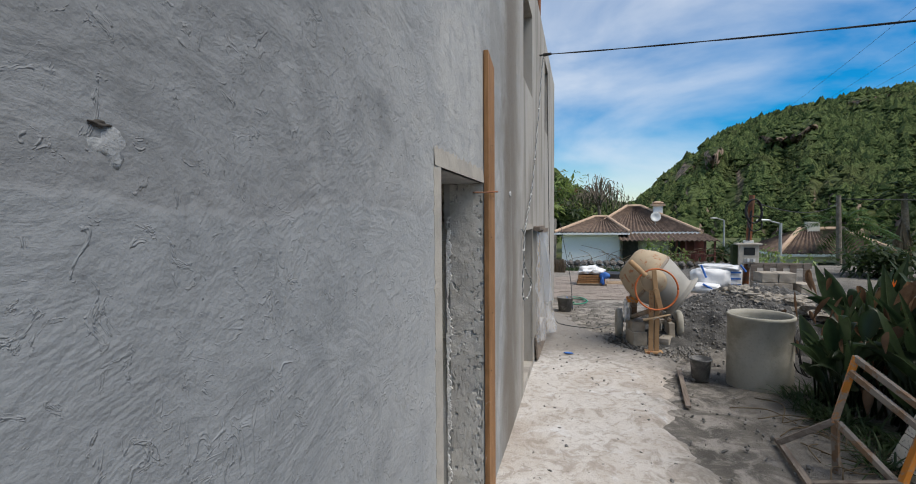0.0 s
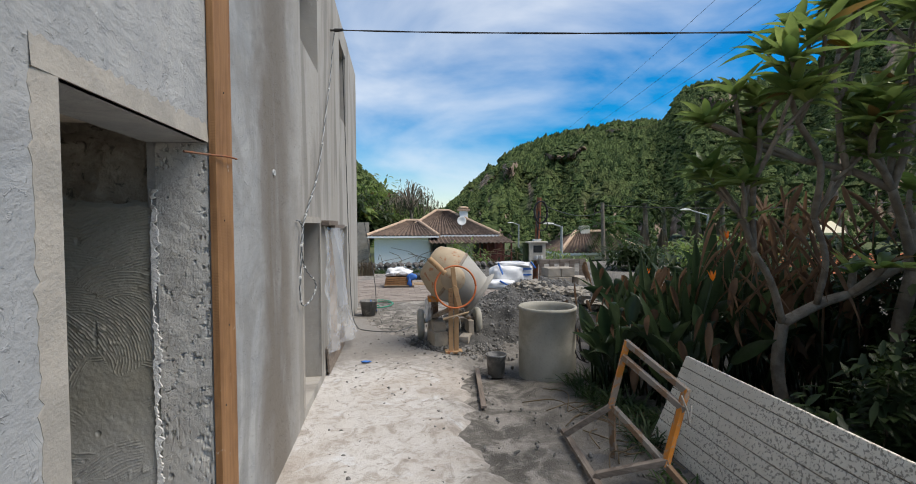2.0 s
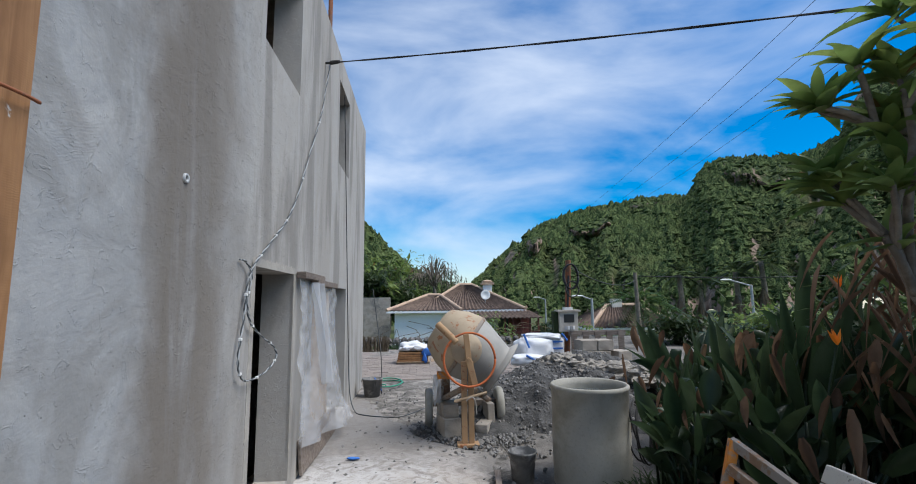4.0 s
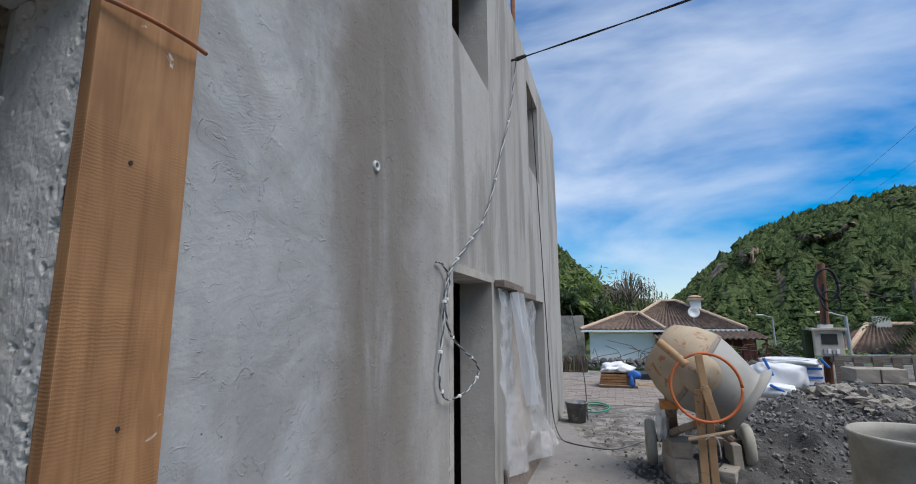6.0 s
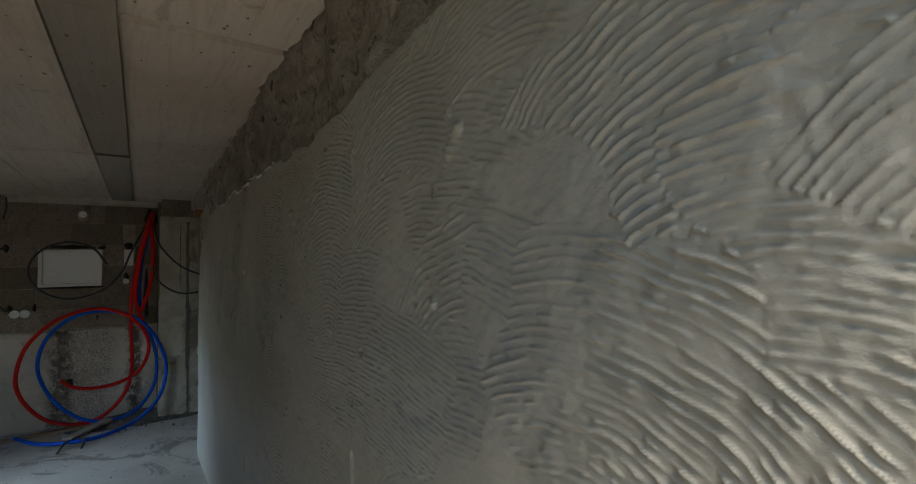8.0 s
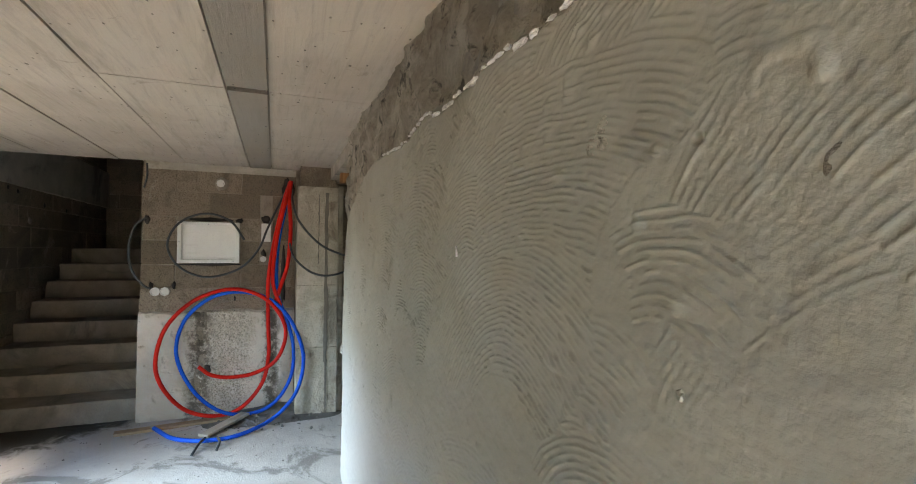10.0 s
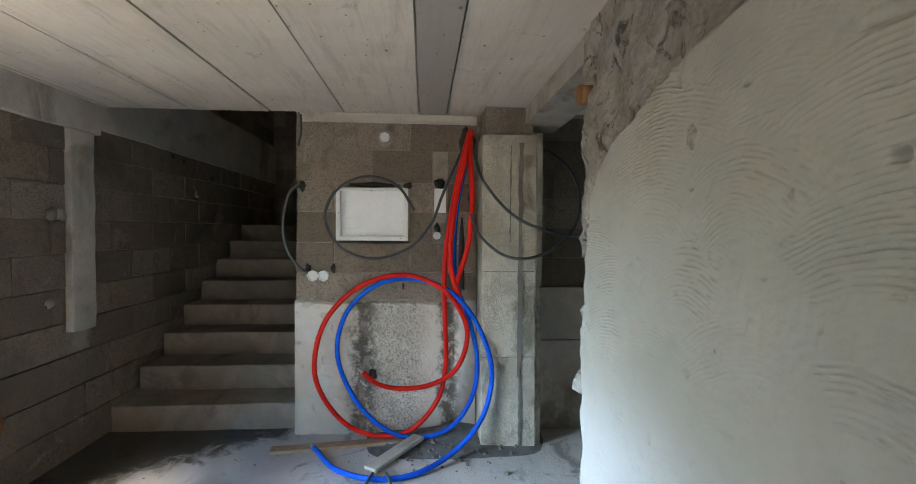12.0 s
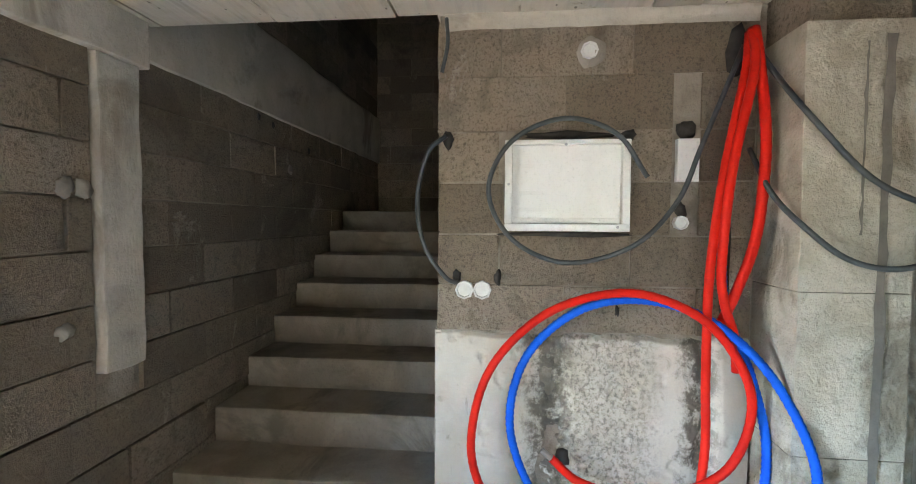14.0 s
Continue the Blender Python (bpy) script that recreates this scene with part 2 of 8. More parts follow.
def board_concrete():
    """Ceiling concrete with the print of the shuttering boards, which run along x."""
    m = Nodes("board_marked_concrete")
    x, y = m.axis(0), m.axis(1)
    strip = m.noise(2.1, 0, 0.5, 0, m.mapped((0.0, 1, 0)))
    grain = m.noise(14, 6, 0.65, 0.5, m.mapped((0.18, 2.2, 1)))
    big = m.noise(1.1, 5, 0.6, 0.5)
    col = m.mix(m.ramp(big, 0.3, 0.7), (0.46, 0.40, 0.325), (0.57, 0.51, 0.425))
    col = m.mix(m.math("MULTIPLY", m.ramp(grain, 0.45, 0.75), 0.35), col, (0.28, 0.25, 0.21))
    dark = m.math("MULTIPLY", m.ramp(y, 3.425, 3.435), m.math("SUBTRACT", 1.0, m.ramp(m.math("ADD", y, m.math("MULTIPLY", grain, 0.05)), 3.62, 3.67)))
    col = m.mix(m.math("MULTIPLY", dark, 0.75), col, (0.22, 0.20, 0.17))
    streak = m.noise(3.0, 6, 0.7, 0.6, m.mapped((0.35, 3.0, 1)))
    col = m.mix(m.math("MULTIPLY", m.ramp(streak, 0.52, 0.66), 0.45), col, (0.30, 0.255, 0.195))
    col = m.mix(m.math("MULTIPLY", m.ramp(m.noise(5.0, 6, 0.75, 1.0), 0.60, 0.70), 0.5), col, (0.24, 0.205, 0.16))
    pits = m.math("ADD", m.ramp(m.voronoi(7.0, m.mapped((0.7, 1.2, 1))), 0.07, 0.03), m.ramp(m.voronoi(17.0, m.mapped((0.6, 1.2, 1))), 0.10, 0.05))
    col = m.mix(m.math("MULTIPLY", pits, 0.8), col, (0.09, 0.08, 0.07))
    m.bump(m.math("SUBTRACT", m.math("ADD", grain, m.math("MULTIPLY", m.noise(60, 5), 0.5)), pits), 0.4, 0.006)
    return m.done(col, 0.8, 0, 0.3)


def rough_cast():
    m = Nodes("hacked_concrete")
    big = m.noise(5.0, 6, 0.7, 0.8)
    vor = m.voronoi(16.0)
    fine = m.noise(60, 6, 0.7)
    col = m.mix(m.ramp(big, 0.35, 0.65), (0.26, 0.23, 0.185), (0.43, 0.39, 0.325))
    col = m.mix(m.ramp(m.noise(11, 5, 0.7, 1.0), 0.54, 0.66), col, (0.11, 0.10, 0.085))
    m.bump(m.math("ADD", m.math("MULTIPLY", vor, 1.2), m.math("ADD", fine, big)), 0.9, 0.03)
    return m.done(col, 0.9, 0, 0.2)


def grey_reveal():
    """The hacked grey mortar of the door reveal."""
    m = Nodes("reveal_mortar")
    big = m.noise(7.0, 6, 0.7, 0.8)
    lines = m.noise(60, 4, 0.6, 0.2, m.mapped((1, 1, 0.10)))
    holes = m.ramp(m.noise(30, 8, 0.8, 0.4), 0.55, 0.61)
    grain = m.noise(140, 4, 0.7)
    col = m.mix(m.ramp(big, 0.35, 0.65), (0.38, 0.365, 0.335), (0.49, 0.475, 0.44))
    col = m.mix(m.math("MULTIPLY", holes, 0.25), col, (0.16, 0.155, 0.145))
    m.bump(m.math("SUBTRACT", m.math("ADD", m.math("MULTIPLY", big, 0.4), m.math("ADD", m.math("MULTIPLY", lines, 0.3), m.math("MULTIPLY", grain, 0.35))), m.math("MULTIPLY", holes, 0.5)), 0.6, 0.008)
    return m.done(col, 0.88, 0, 0.25)


def ground_earth():
    """Dark grit near the site, grass and scrub further off."""
    m = Nodes("grit_ground")
    y = m.axis(1)
    big = m.noise(0.9, 6, 0.6, 0.5)
    mid = m.noise(7, 6, 0.65, 0.5)
    fine = m.noise(80, 5, 0.7)
    stones = m.ramp(m.voronoi(38.0), 0.30, 0.12)
    col = m.mix(m.ramp(big, 0.35, 0.65), (0.085, 0.079, 0.070), (0.19, 0.174, 0.152))
    col = m.mix(m.math("MULTIPLY", m.ramp(mid, 0.5, 0.75), 0.5), col, (0.20, 0.19, 0.175))
    col = m.mix(m.math("MULTIPLY", m.math("MULTIPLY", stones, m.ramp(fine, 0.45, 0.6)), 0.55), col, (0.30, 0.29, 0.28))
    # cement dust trodden out over the dirt beside the apron
    gx = m.axis(0)
    dust = m.math("MULTIPLY", m.ramp(m.math("ADD", m.noise(3.4, 7, 0.72, 0.8), m.math("MULTIPLY", mid, 0.25)), 0.56, 0.74), m.math("SUBTRACT", 1.0, m.ramp(gx, 1.55, 2.7)))
    col = m.mix(m.math("MULTIPLY", dust, 0.8), col, (0.36, 0.33, 0.295))
    far = m.ramp(y, 19.0, 21.0)
    col = m.mix(far, col, m.mix(m.ramp(mid, 0.35, 0.65), (0.045, 0.075, 0.022), (0.10, 0.10, 0.045)))
    m.bump(m.math("ADD", m.math("ADD", fine, mid), m.math("MULTIPLY", stones, 0.8)), 0.8, 0.02)
    return m.done(col, 0.92, 0, 0.2)


def dusty_slab():
    m = Nodes("dusty_concrete")
    big = m.noise(1.1, 6, 0.65, 0.8)
    mid = m.noise(5.5, 6, 0.7, 1.2)
    fine = m.noise(70, 5, 0.65)
    x, y = m.axis(0), m.axis(1)
    col = m.mix(m.ramp(big, 0.3, 0.65), (0.40, 0.36, 0.32), (0.51, 0.49, 0.465))
    col = m.mix(m.math("MULTIPLY", m.ramp(mid, 0.46, 0.64), 0.7), col, (0.27, 0.232, 0.195))
    col = m.mix(m.math("MULTIPLY", m.ramp(m.noise(2.2, 6, 0.7, 1.0), 0.55, 0.7), 0.7), col, (0.58, 0.59, 0.60))
    rim = m.ramp(m.math("ADD", m.math("ADD", x, m.math("MULTIPLY", y, -0.05)), m.math("ADD", m.math("MULTIPLY", m.math("SUBTRACT", big, 0.5), 1.3), m.math("MULTIPLY", m.math("SUBTRACT", mid, 0.5), 0.9))), 0.75, 1.45)
    col = m.mix(m.math("MULTIPLY", rim, 0.85), col, (0.165, 0.15, 0.13))
    back = m.ramp(m.math("ADD", y, m.math("MULTIPLY", mid, 1.2)), 7.6, 8.8)
    col = m.mix(m.math("MULTIPLY", back, 0.8), col, (0.17, 0.16, 0.148))
    grit = m.noise(24, 6, 0.72, 0.6)
    col = m.mix(m.math("MULTIPLY", m.ramp(grit, 0.53, 0.66), 0.55), col, (0.20, 0.175, 0.15))
    m.bump(m.math("ADD", m.math("ADD", m.math("MULTIPLY", mid, 1.4), grit), fine), 0.6, 0.012)
    return m.done(col, 0.9, 0, 0.2)


def inner_floor():
    m = Nodes("screed")
    big = m.noise(1.3, 6, 0.65, 0.8)
    mid = m.noise(6, 6, 0.7, 1.0)
    fine = m.noise(90, 5, 0.65)
    col = m.mix(m.ramp(big, 0.35, 0.65), (0.46, 0.44, 0.405), (0.57, 0.545, 0.51))
    col = m.mix(m.math("MULTIPLY", m.ramp(m.noise(1.7, 6, 0.7, 1.5), 0.54, 0.64), 0.65), col, (0.15, 0.138, 0.12))
    col = m.mix(m.math("MULTIPLY", m.ramp(fine, 0.6, 0.75), 0.4), col, (0.15, 0.14, 0.13))
    # wet: shade before the stairs put into the floor colour, with dark stain
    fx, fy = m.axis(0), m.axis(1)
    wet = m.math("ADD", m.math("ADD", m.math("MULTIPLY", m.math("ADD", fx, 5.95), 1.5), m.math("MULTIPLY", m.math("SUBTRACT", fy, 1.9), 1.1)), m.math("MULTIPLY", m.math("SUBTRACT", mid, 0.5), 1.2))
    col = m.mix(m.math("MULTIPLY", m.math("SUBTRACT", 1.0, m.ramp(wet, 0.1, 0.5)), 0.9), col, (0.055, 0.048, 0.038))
    m.bump(m.math("ADD", mid, fine), 0.5, 0.01)
    return m.done(col, 0.88, 0, 0.25)


def rusty_paint(name, paint, amount=0.55, under=(0.16, 0.055, 0.022)):
    m = Nodes(name)
    m.offset()
    n = m.noise(7, 7, 0.7, 0.6)
    f = m.noise(60, 5, 0.65)
    col = m.mix(m.ramp(m.noise(2.5, 4), 0.3, 0.7), paint, tuple(c * 0.72 for c in paint))
    rust = m.ramp(n, amount, amount + 0.07)
    col = m.mix(rust, col, m.mix(f, under, tuple(c * 1.9 for c in under)))
    m.bump(m.math("ADD", f, rust), 0.3, 0.003)
    return m.done(col, 0.72, 0.0, 0.35)


def foliage(name, a, b, rough=0.5, dry=None):
    m = Nodes(name)
    geo = m.n.new("ShaderNodeNewGeometry")
    col = m.mix(geo.outputs["Random Per Island"], a, b)
    if dry:
        col = m.mix(m.ramp(geo.outputs["Random Per Island"], 0.955, 0.965), col, dry)
    col = m.mix(m.math("MULTIPLY", m.ramp(m.noise(9, 4, 0.6), 0.4, 0.7), 0.45), col, tuple(c * 0.5 for c in a))
    m.bump(m.noise(50, 3), 0.2, 0.004)
    thin = m.n.new("ShaderNodeBsdfTranslucent")
    m.l.new(col, thin.inputs["Color"])
    both = m.n.new("ShaderNodeMixShader")
    both.inputs["Fac"].default_value = 0.5
    m.l.new(m.bsdf.outputs[0], both.inputs[1])
    m.l.new(thin.outputs[0], both.inputs[2])
    m.l.new(both.outputs[0], m.n["Material Output"].inputs["Surface"])
    return m.done(col, rough, 0, 0.4)


def crowns():
    """Far tree crowns: mottled from clump to clump and within each."""
    m = Nodes("far_woods")
    geo = m.n.new("ShaderNodeNewGeometry")
    col = m.mix(geo.outputs["Random Per Island"], (0.017, 0.040, 0.014), (0.122, 0.165, 0.058))
    col = m.mix(m.ramp(m.noise(0.9, 5, 0.7), 0.46, 0.70), col, (0.12, 0.14, 0.052))
    col = m.mix(m.math("MULTIPLY", m.ramp(m.noise(0.03, 4, 0.6), 0.5, 0.7), 0.4), col, (0.09, 0.075, 0.035))
    m.bump(m.noise(1.3, 4, 0.7), 1.0, 1.2)
    return m.done(col, 0.95, 0, 0.1)


def hillside():
    m = Nodes("wooded_hillside")
    big = m.noise(0.02, 5, 0.6, 0.5)
    mid = m.noise(0.11, 6, 0.65, 0.4)
    vor = m.voronoi(0.28)
    geo = m.n.new("ShaderNodeNewGeometry")
    sep = m.n.new("ShaderNodeSeparateXYZ")
    m.l.new(geo.outputs["Normal"], sep.inputs[0])
    col = m.mix(m.ramp(mid, 0.35, 0.65), (0.026, 0.044, 0.015), (0.075, 0.10, 0.034))
    col = m.mix(m.math("MULTIPLY", m.ramp(big, 0.5, 0.7), 0.5), col, (0.085, 0.08, 0.035))
    cliff = m.math("MULTIPLY", m.math("SUBTRACT", 1.0, m.ramp(sep.outputs[2], 0.60, 0.80)), m.ramp(m.noise(0.06, 5, 0.7), 0.30, 0.42))
    rock = m.mix(m.noise(0.35, 6, 0.7, 1.0, m.mapped((1, 1, 0.3))), (0.11, 0.085, 0.065), (0.33, 0.25, 0.195))
    col = m.mix(cliff, col, rock)
    m.bump(m.math("ADD", m.math("MULTIPLY", vor, -1.0), mid), 1.0, 3.0)
    return m.done(col, 0.95, 0, 0.1)


def tile_roof():
    m = Nodes("roof_tile")
    m.offset()
    n = m.noise(3.0, 6, 0.65)
    col = m.mix(m.ramp(n, 0.35, 0.65), (0.085, 0.060, 0.048), (0.165, 0.118, 0.090))
    m.bump(m.noise(20, 4), 0.4, 0.02)
    return m.done(col, 0.9, 0, 0.2)


def clear_sheet():
    m = Nodes("plastic_film")
    tr = m.n.new("ShaderNodeBsdfTransparent")
    tr.inputs["Color"].default_value = (0.93, 0.94, 0.95, 1)
    mixer = m.n.new("ShaderNodeMixShader")
    mixer.inputs["Fac"].default_value = 0.36
    out = m.n["Material Output"]
    m.l.new(tr.outputs[0], mixer.inputs[1])
    m.l.new(m.bsdf.outputs[0], mixer.inputs[2])
    m.l.new(mixer.outputs[0], out.inputs["Surface"])
    m.bump(m.noise(14, 5, 0.6, 1.0), 0.35, 0.01)
    return m.done(m.mix(m.noise(8, 5), (0.66, 0.67, 0.68), (0.8, 0.81, 0.82)), 0.12, 0, 0.6)


def water_mat():
    m = Nodes("dirty_water")
    m.bump(m.noise(9, 2), 0.05, 0.005)
    return m.done((0.10, 0.11, 0.11), 0.06, 0, 0.5)


def foot_concrete():
    """Pale cast concrete, hacked and stained dark along the pipe chases."""
    m = Nodes("hacked_cast_concrete")
    y, z = m.axis(1), m.axis(2)
    n = m.noise(12.0, 7, 0.74, 0.15)
    fine = m.noise(65, 6, 0.7)
    col = m.mix(m.ramp(m.noise(3.0, 5, 0.6), 0.35, 0.65), (0.46, 0.415, 0.345), (0.58, 0.535, 0.46))
    for c, w in ((3.07, 0.13), (3.64, 0.09)):
        d = m.math("ABSOLUTE", m.math("SUBTRACT", m.math("ADD", y, m.math("MULTIPLY", m.math("SUBTRACT", n, 0.5), 0.30)), c), 0.0)
        col = m.mix(m.math("MULTIPLY", m.math("SUBTRACT", 1.0, m.ramp(d, w * 0.25, w)), m.ramp(n, 0.36, 0.52)), col, (0.14, 0.12, 0.095))
    grit = m.math("MULTIPLY", m.math("SUBTRACT", 1.0, m.ramp(m.math("ABSOLUTE", m.math("SUBTRACT", y, 3.25), 0.0), 0.12, 0.30)), m.ramp(fine, 0.46, 0.62))
    col = m.mix(m.math("MULTIPLY", grit, 0.75), col, (0.17, 0.15, 0.125))
    col = m.mix(m.math("MULTIPLY", m.ramp(m.noise(9, 5, 0.7, 1.0), 0.6, 0.72), 0.6), col, (0.25, 0.22, 0.18))
    m.bump(m.math("ADD", n, m.math("MULTIPLY", fine, 0.7)), 0.35, 0.006)
    return m.done(col, 0.88, 0, 0.3)


def block_face():
    """Coarse concrete blocks, no two alike, with damp and mortar smears running across the joints."""
    m = Nodes("concrete_block_face")
    geo = m.n.new("ShaderNodeNewGeometry")
    info = m.n.new("ShaderNodeObjectInfo")
    m.co = geo.outputs["Position"]
    coarse = m.noise(85, 6, 0.75)
    mid = m.noise(11, 6, 0.68, 0.8)
    damp = m.noise(1.5, 6, 0.65, 0.8)
    col = m.mix(info.outputs["Random"], (0.175, 0.138, 0.10), (0.315, 0.258, 0.198))
    col = m.mix(m.math("MULTIPLY", m.ramp(mid, 0.48, 0.66), 0.55), col, (0.145, 0.118, 0.088))
    col = m.mix(m.math("MULTIPLY", m.ramp(damp, 0.53, 0.66), 0.6), col, (0.105, 0.085, 0.062))
    col = m.mix(m.math("MULTIPLY", m.ramp(m.noise(3.2, 6, 0.7, 1.2), 0.60, 0.68), 0.75), col, (0.36, 0.32, 0.265))
    col = m.mix(m.math("MULTIPLY", m.ramp(coarse, 0.50, 0.62), 0.7), col, (0.10, 0.08, 0.06))
    m.bump(m.math("ADD", coarse, m.math("MULTIPLY", mid, 1.2)), 1.0, 0.010)
    return m.done(col, 0.95, 0, 0.2)


def peeling_panel():
    """Beige coated sheet, its paint flaked off in small dark specks towards one end."""
    m = Nodes("flaking_panel")
    y = m.axis(1)
    spots = m.noise(58, 5, 0.6, 0.4)
    big = m.noise(2.2, 5, 0.6, 0.5)
    col = m.mix(m.ramp(big, 0.35, 0.65), (0.60, 0.56, 0.48), (0.70, 0.66, 0.57))
    lim = m.math("ADD", m.math("ADD", spots, m.math("MULTIPLY", big, 0.25)), m.math("MULTIPLY", m.math("SUBTRACT", 4.6, y), 0.045))
    flake = m.ramp(lim, 0.69, 0.725)
    col = m.mix(m.math("MULTIPLY", flake, 0.8), col, m.mix(m.noise(60, 4), (0.16, 0.145, 0.12), (0.27, 0.25, 0.21)))
    m.bump(m.math("SUBTRACT", m.math("MULTIPLY", m.noise(90, 4), 0.4), flake), 0.7, 0.003)
    return m.done(col, 0.7, 0, 0.35)


M_FOOT = foot_concrete()
M_FACADE = facade_plaster()
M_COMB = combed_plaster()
M_CEIL = board_concrete()
M_HACK = rough_cast()
M_REVEAL = grey_reveal()
M_GROUND = ground_earth()
M_SLAB = dusty_slab()
M_FLOOR = inner_floor()
M_HILL = hillside()
M_TILE = tile_roof()
M_FILM = clear_sheet()
M_WATER = water_mat()
M_PLANK = raw_wood("orange_timber", (0.205, 0.100, 0.042), (0.32, 0.170, 0.076), 48)
M_WOOD = raw_wood("pale_timber", (0.30, 0.205, 0.12), (0.42, 0.31, 0.20), 14, (0.08, 1, 1))
M_OLDWOOD = raw_wood("weathered_timber", (0.13, 0.10, 0.08), (0.24, 0.20, 0.165), 10, (0.1, 1, 1))
M_BEIGE = plain("beige_mortar", (0.37, 0.34, 0.295), (0.29, 0.272, 0.24), 5, 0.9, bump=0.6, grain=70, depth=0.006)
M_WHITE_LIME = plain("lime_residue", (0.80, 0.79, 0.76), (0.60, 0.59, 0.565), 30, 0.9, bump=1.0, grain=140, stain=(0.36, 0.35, 0.33))
M_BLOCK = block_face()
M_MORTAR = plain("block_mortar", (0.33, 0.285, 0.23), (0.19, 0.16, 0.125), 6, 0.95, bump=1.0, grain=60, depth=0.008)
M_CONC = plain("cast_concrete", (0.42, 0.38, 0.32), (0.52, 0.475, 0.405), 3.0, 0.86, bump=0.55, grain=50, depth=0.007, stain=(0.27, 0.235, 0.19))
M_COLUMN = plain("column_concrete", (0.38, 0.335, 0.26), (0.50, 0.45, 0.365), 6.0, 0.86, bump=0.9, grain=60, depth=0.009, stain=(0.235, 0.20, 0.15))
M_CONC_DARK = plain("old_concrete", (0.28, 0.245, 0.20), (0.37, 0.33, 0.275), 3, 0.9, bump=0.5, grain=60, depth=0.006, stain=(0.18, 0.165, 0.145))
M_STAIR = plain("stair_concrete", (0.225, 0.19, 0.15), (0.30, 0.26, 0.21), 4, 0.9, bump=0.6, grain=60, stain=(0.17, 0.145, 0.115))
M_STREAK = plain("column_streak", (0.135, 0.12, 0.10), (0.18, 0.16, 0.135), 8, 0.8, bump=0.2)
M_RED = plain("red_conduit", (0.58, 0.014, 0.008), (0.68, 0.022, 0.013), 5, 0.5, bump=0.1, spec=0.12)
M_BLUE = plain("blue_conduit", (0.0, 0.080, 0.52), (0.0, 0.11, 0.62), 5, 0.5, bump=0.1, spec=0.06)
M_CABLE = plain("dark_cable", (0.045, 0.052, 0.055), (0.07, 0.078, 0.08), 8, 0.5, bump=0.1)
M_CEMENT_CHIP = plain("chipped_cement", (0.19, 0.20, 0.205), (0.27, 0.28, 0.285), 9, 0.9, bump=0.9, grain=60, depth=0.006)
M_BLACK = plain("black_rubber", (0.018, 0.018, 0.019), (0.035, 0.034, 0.033), 8, 0.6)
M_WHITE = plain("white_plastic", (0.74, 0.73, 0.70), (0.68, 0.67, 0.635), 4, 0.45, bump=0.06, spec=0.45)
M_GREYPL = plain("grey_plastic", (0.42, 0.43, 0.43), (0.35, 0.36, 0.36), 5, 0.5)
# near-black colour that stands for the shade inside holes
M_HOLE_SHADE = plain("painted_hole_shade", (0.03, 0.027, 0.023), (0.05, 0.045, 0.04), 10, 0.95)
M_DRUM = rusty_paint("mixer_paint", (0.40, 0.32, 0.22), 0.555, (0.20, 0.085, 0.04))
M_DRUMGREY = rusty_paint("cement_coated_steel", (0.36, 0.345, 0.31), 0.63, (0.17, 0.09, 0.05))
M_MIXORANGE = rusty_paint("faded_orange_paint", (0.40, 0.25, 0.13), 0.58)
M_RING = rusty_paint("orange_ring_paint", (0.50, 0.13, 0.04), 0.55, (0.22, 0.07, 0.03))
M_TRESTLE = rusty_paint("orange_trestle_paint", (0.62, 0.22, 0.03), 0.50, (0.20, 0.15, 0.11))
M_STEEL = rusty_paint("dirty_steel", (0.27, 0.23, 0.19), 0.50, (0.14, 0.085, 0.05))
M_RUSTPOLE = rusty_paint("rusty_steel", (0.19, 0.095, 0.055), 0.45)
M_TANK = plain("cement_pipe", (0.255, 0.245, 0.205), (0.33, 0.315, 0.27), 3, 0.85, bump=0.35, grain=50, stain=(0.21, 0.20, 0.165))
M_PANEL = peeling_panel()
M_BUCKET = plain("cement_splashed_rubber", (0.085, 0.085, 0.083), (0.15, 0.148, 0.14), 7, 0.8, stain=(0.30, 0.29, 0.275), bump=0.4)
M_GRAVEL = plain("dark_gravel", (0.050, 0.049, 0.047), (0.10, 0.097, 0.092), 5, 0.95, bump=1.0, grain=45, depth=0.02, vary=0.0)
M_STONE = plain("loose_stone", (0.14, 0.135, 0.125), (0.24, 0.23, 0.215), 8, 0.92, bump=0.7, grain=40, vary=0.6)
M_RUBBLE = plain("pale_rubble", (0.34, 0.31, 0.265), (0.235, 0.21, 0.175), 6, 0.93, bump=1.0, grain=30, depth=0.015, stain=(0.20, 0.19, 0.175))
M_BAG = plain("white_woven_sack", (0.70, 0.70, 0.70), (0.60, 0.605, 0.615), 5, 0.6, bump=0.25, grain=120)
M_BAGBLUE = plain("blue_print", (0.03, 0.12, 0.42), (0.05, 0.17, 0.5), 5, 0.55)
M_GREENHOSE = plain("green_hose", (0.02, 0.22, 0.13), (0.03, 0.28, 0.17), 5, 0.4)
M_WALLWHITE = plain("white_house_wall", (0.86, 0.86, 0.84), (0.82, 0.82, 0.80), 0.6, 0.85, bump=0.1)
M_WALLCREAM = plain("cream_house_wall", (0.66, 0.62, 0.53), (0.58, 0.545, 0.46), 0.6, 0.85, bump=0.1)
M_GLASSDARK = plain("dark_window", (0.025, 0.026, 0.028), (0.04, 0.04, 0.042), 2, 0.2, bump=0.0, spec=0.6)
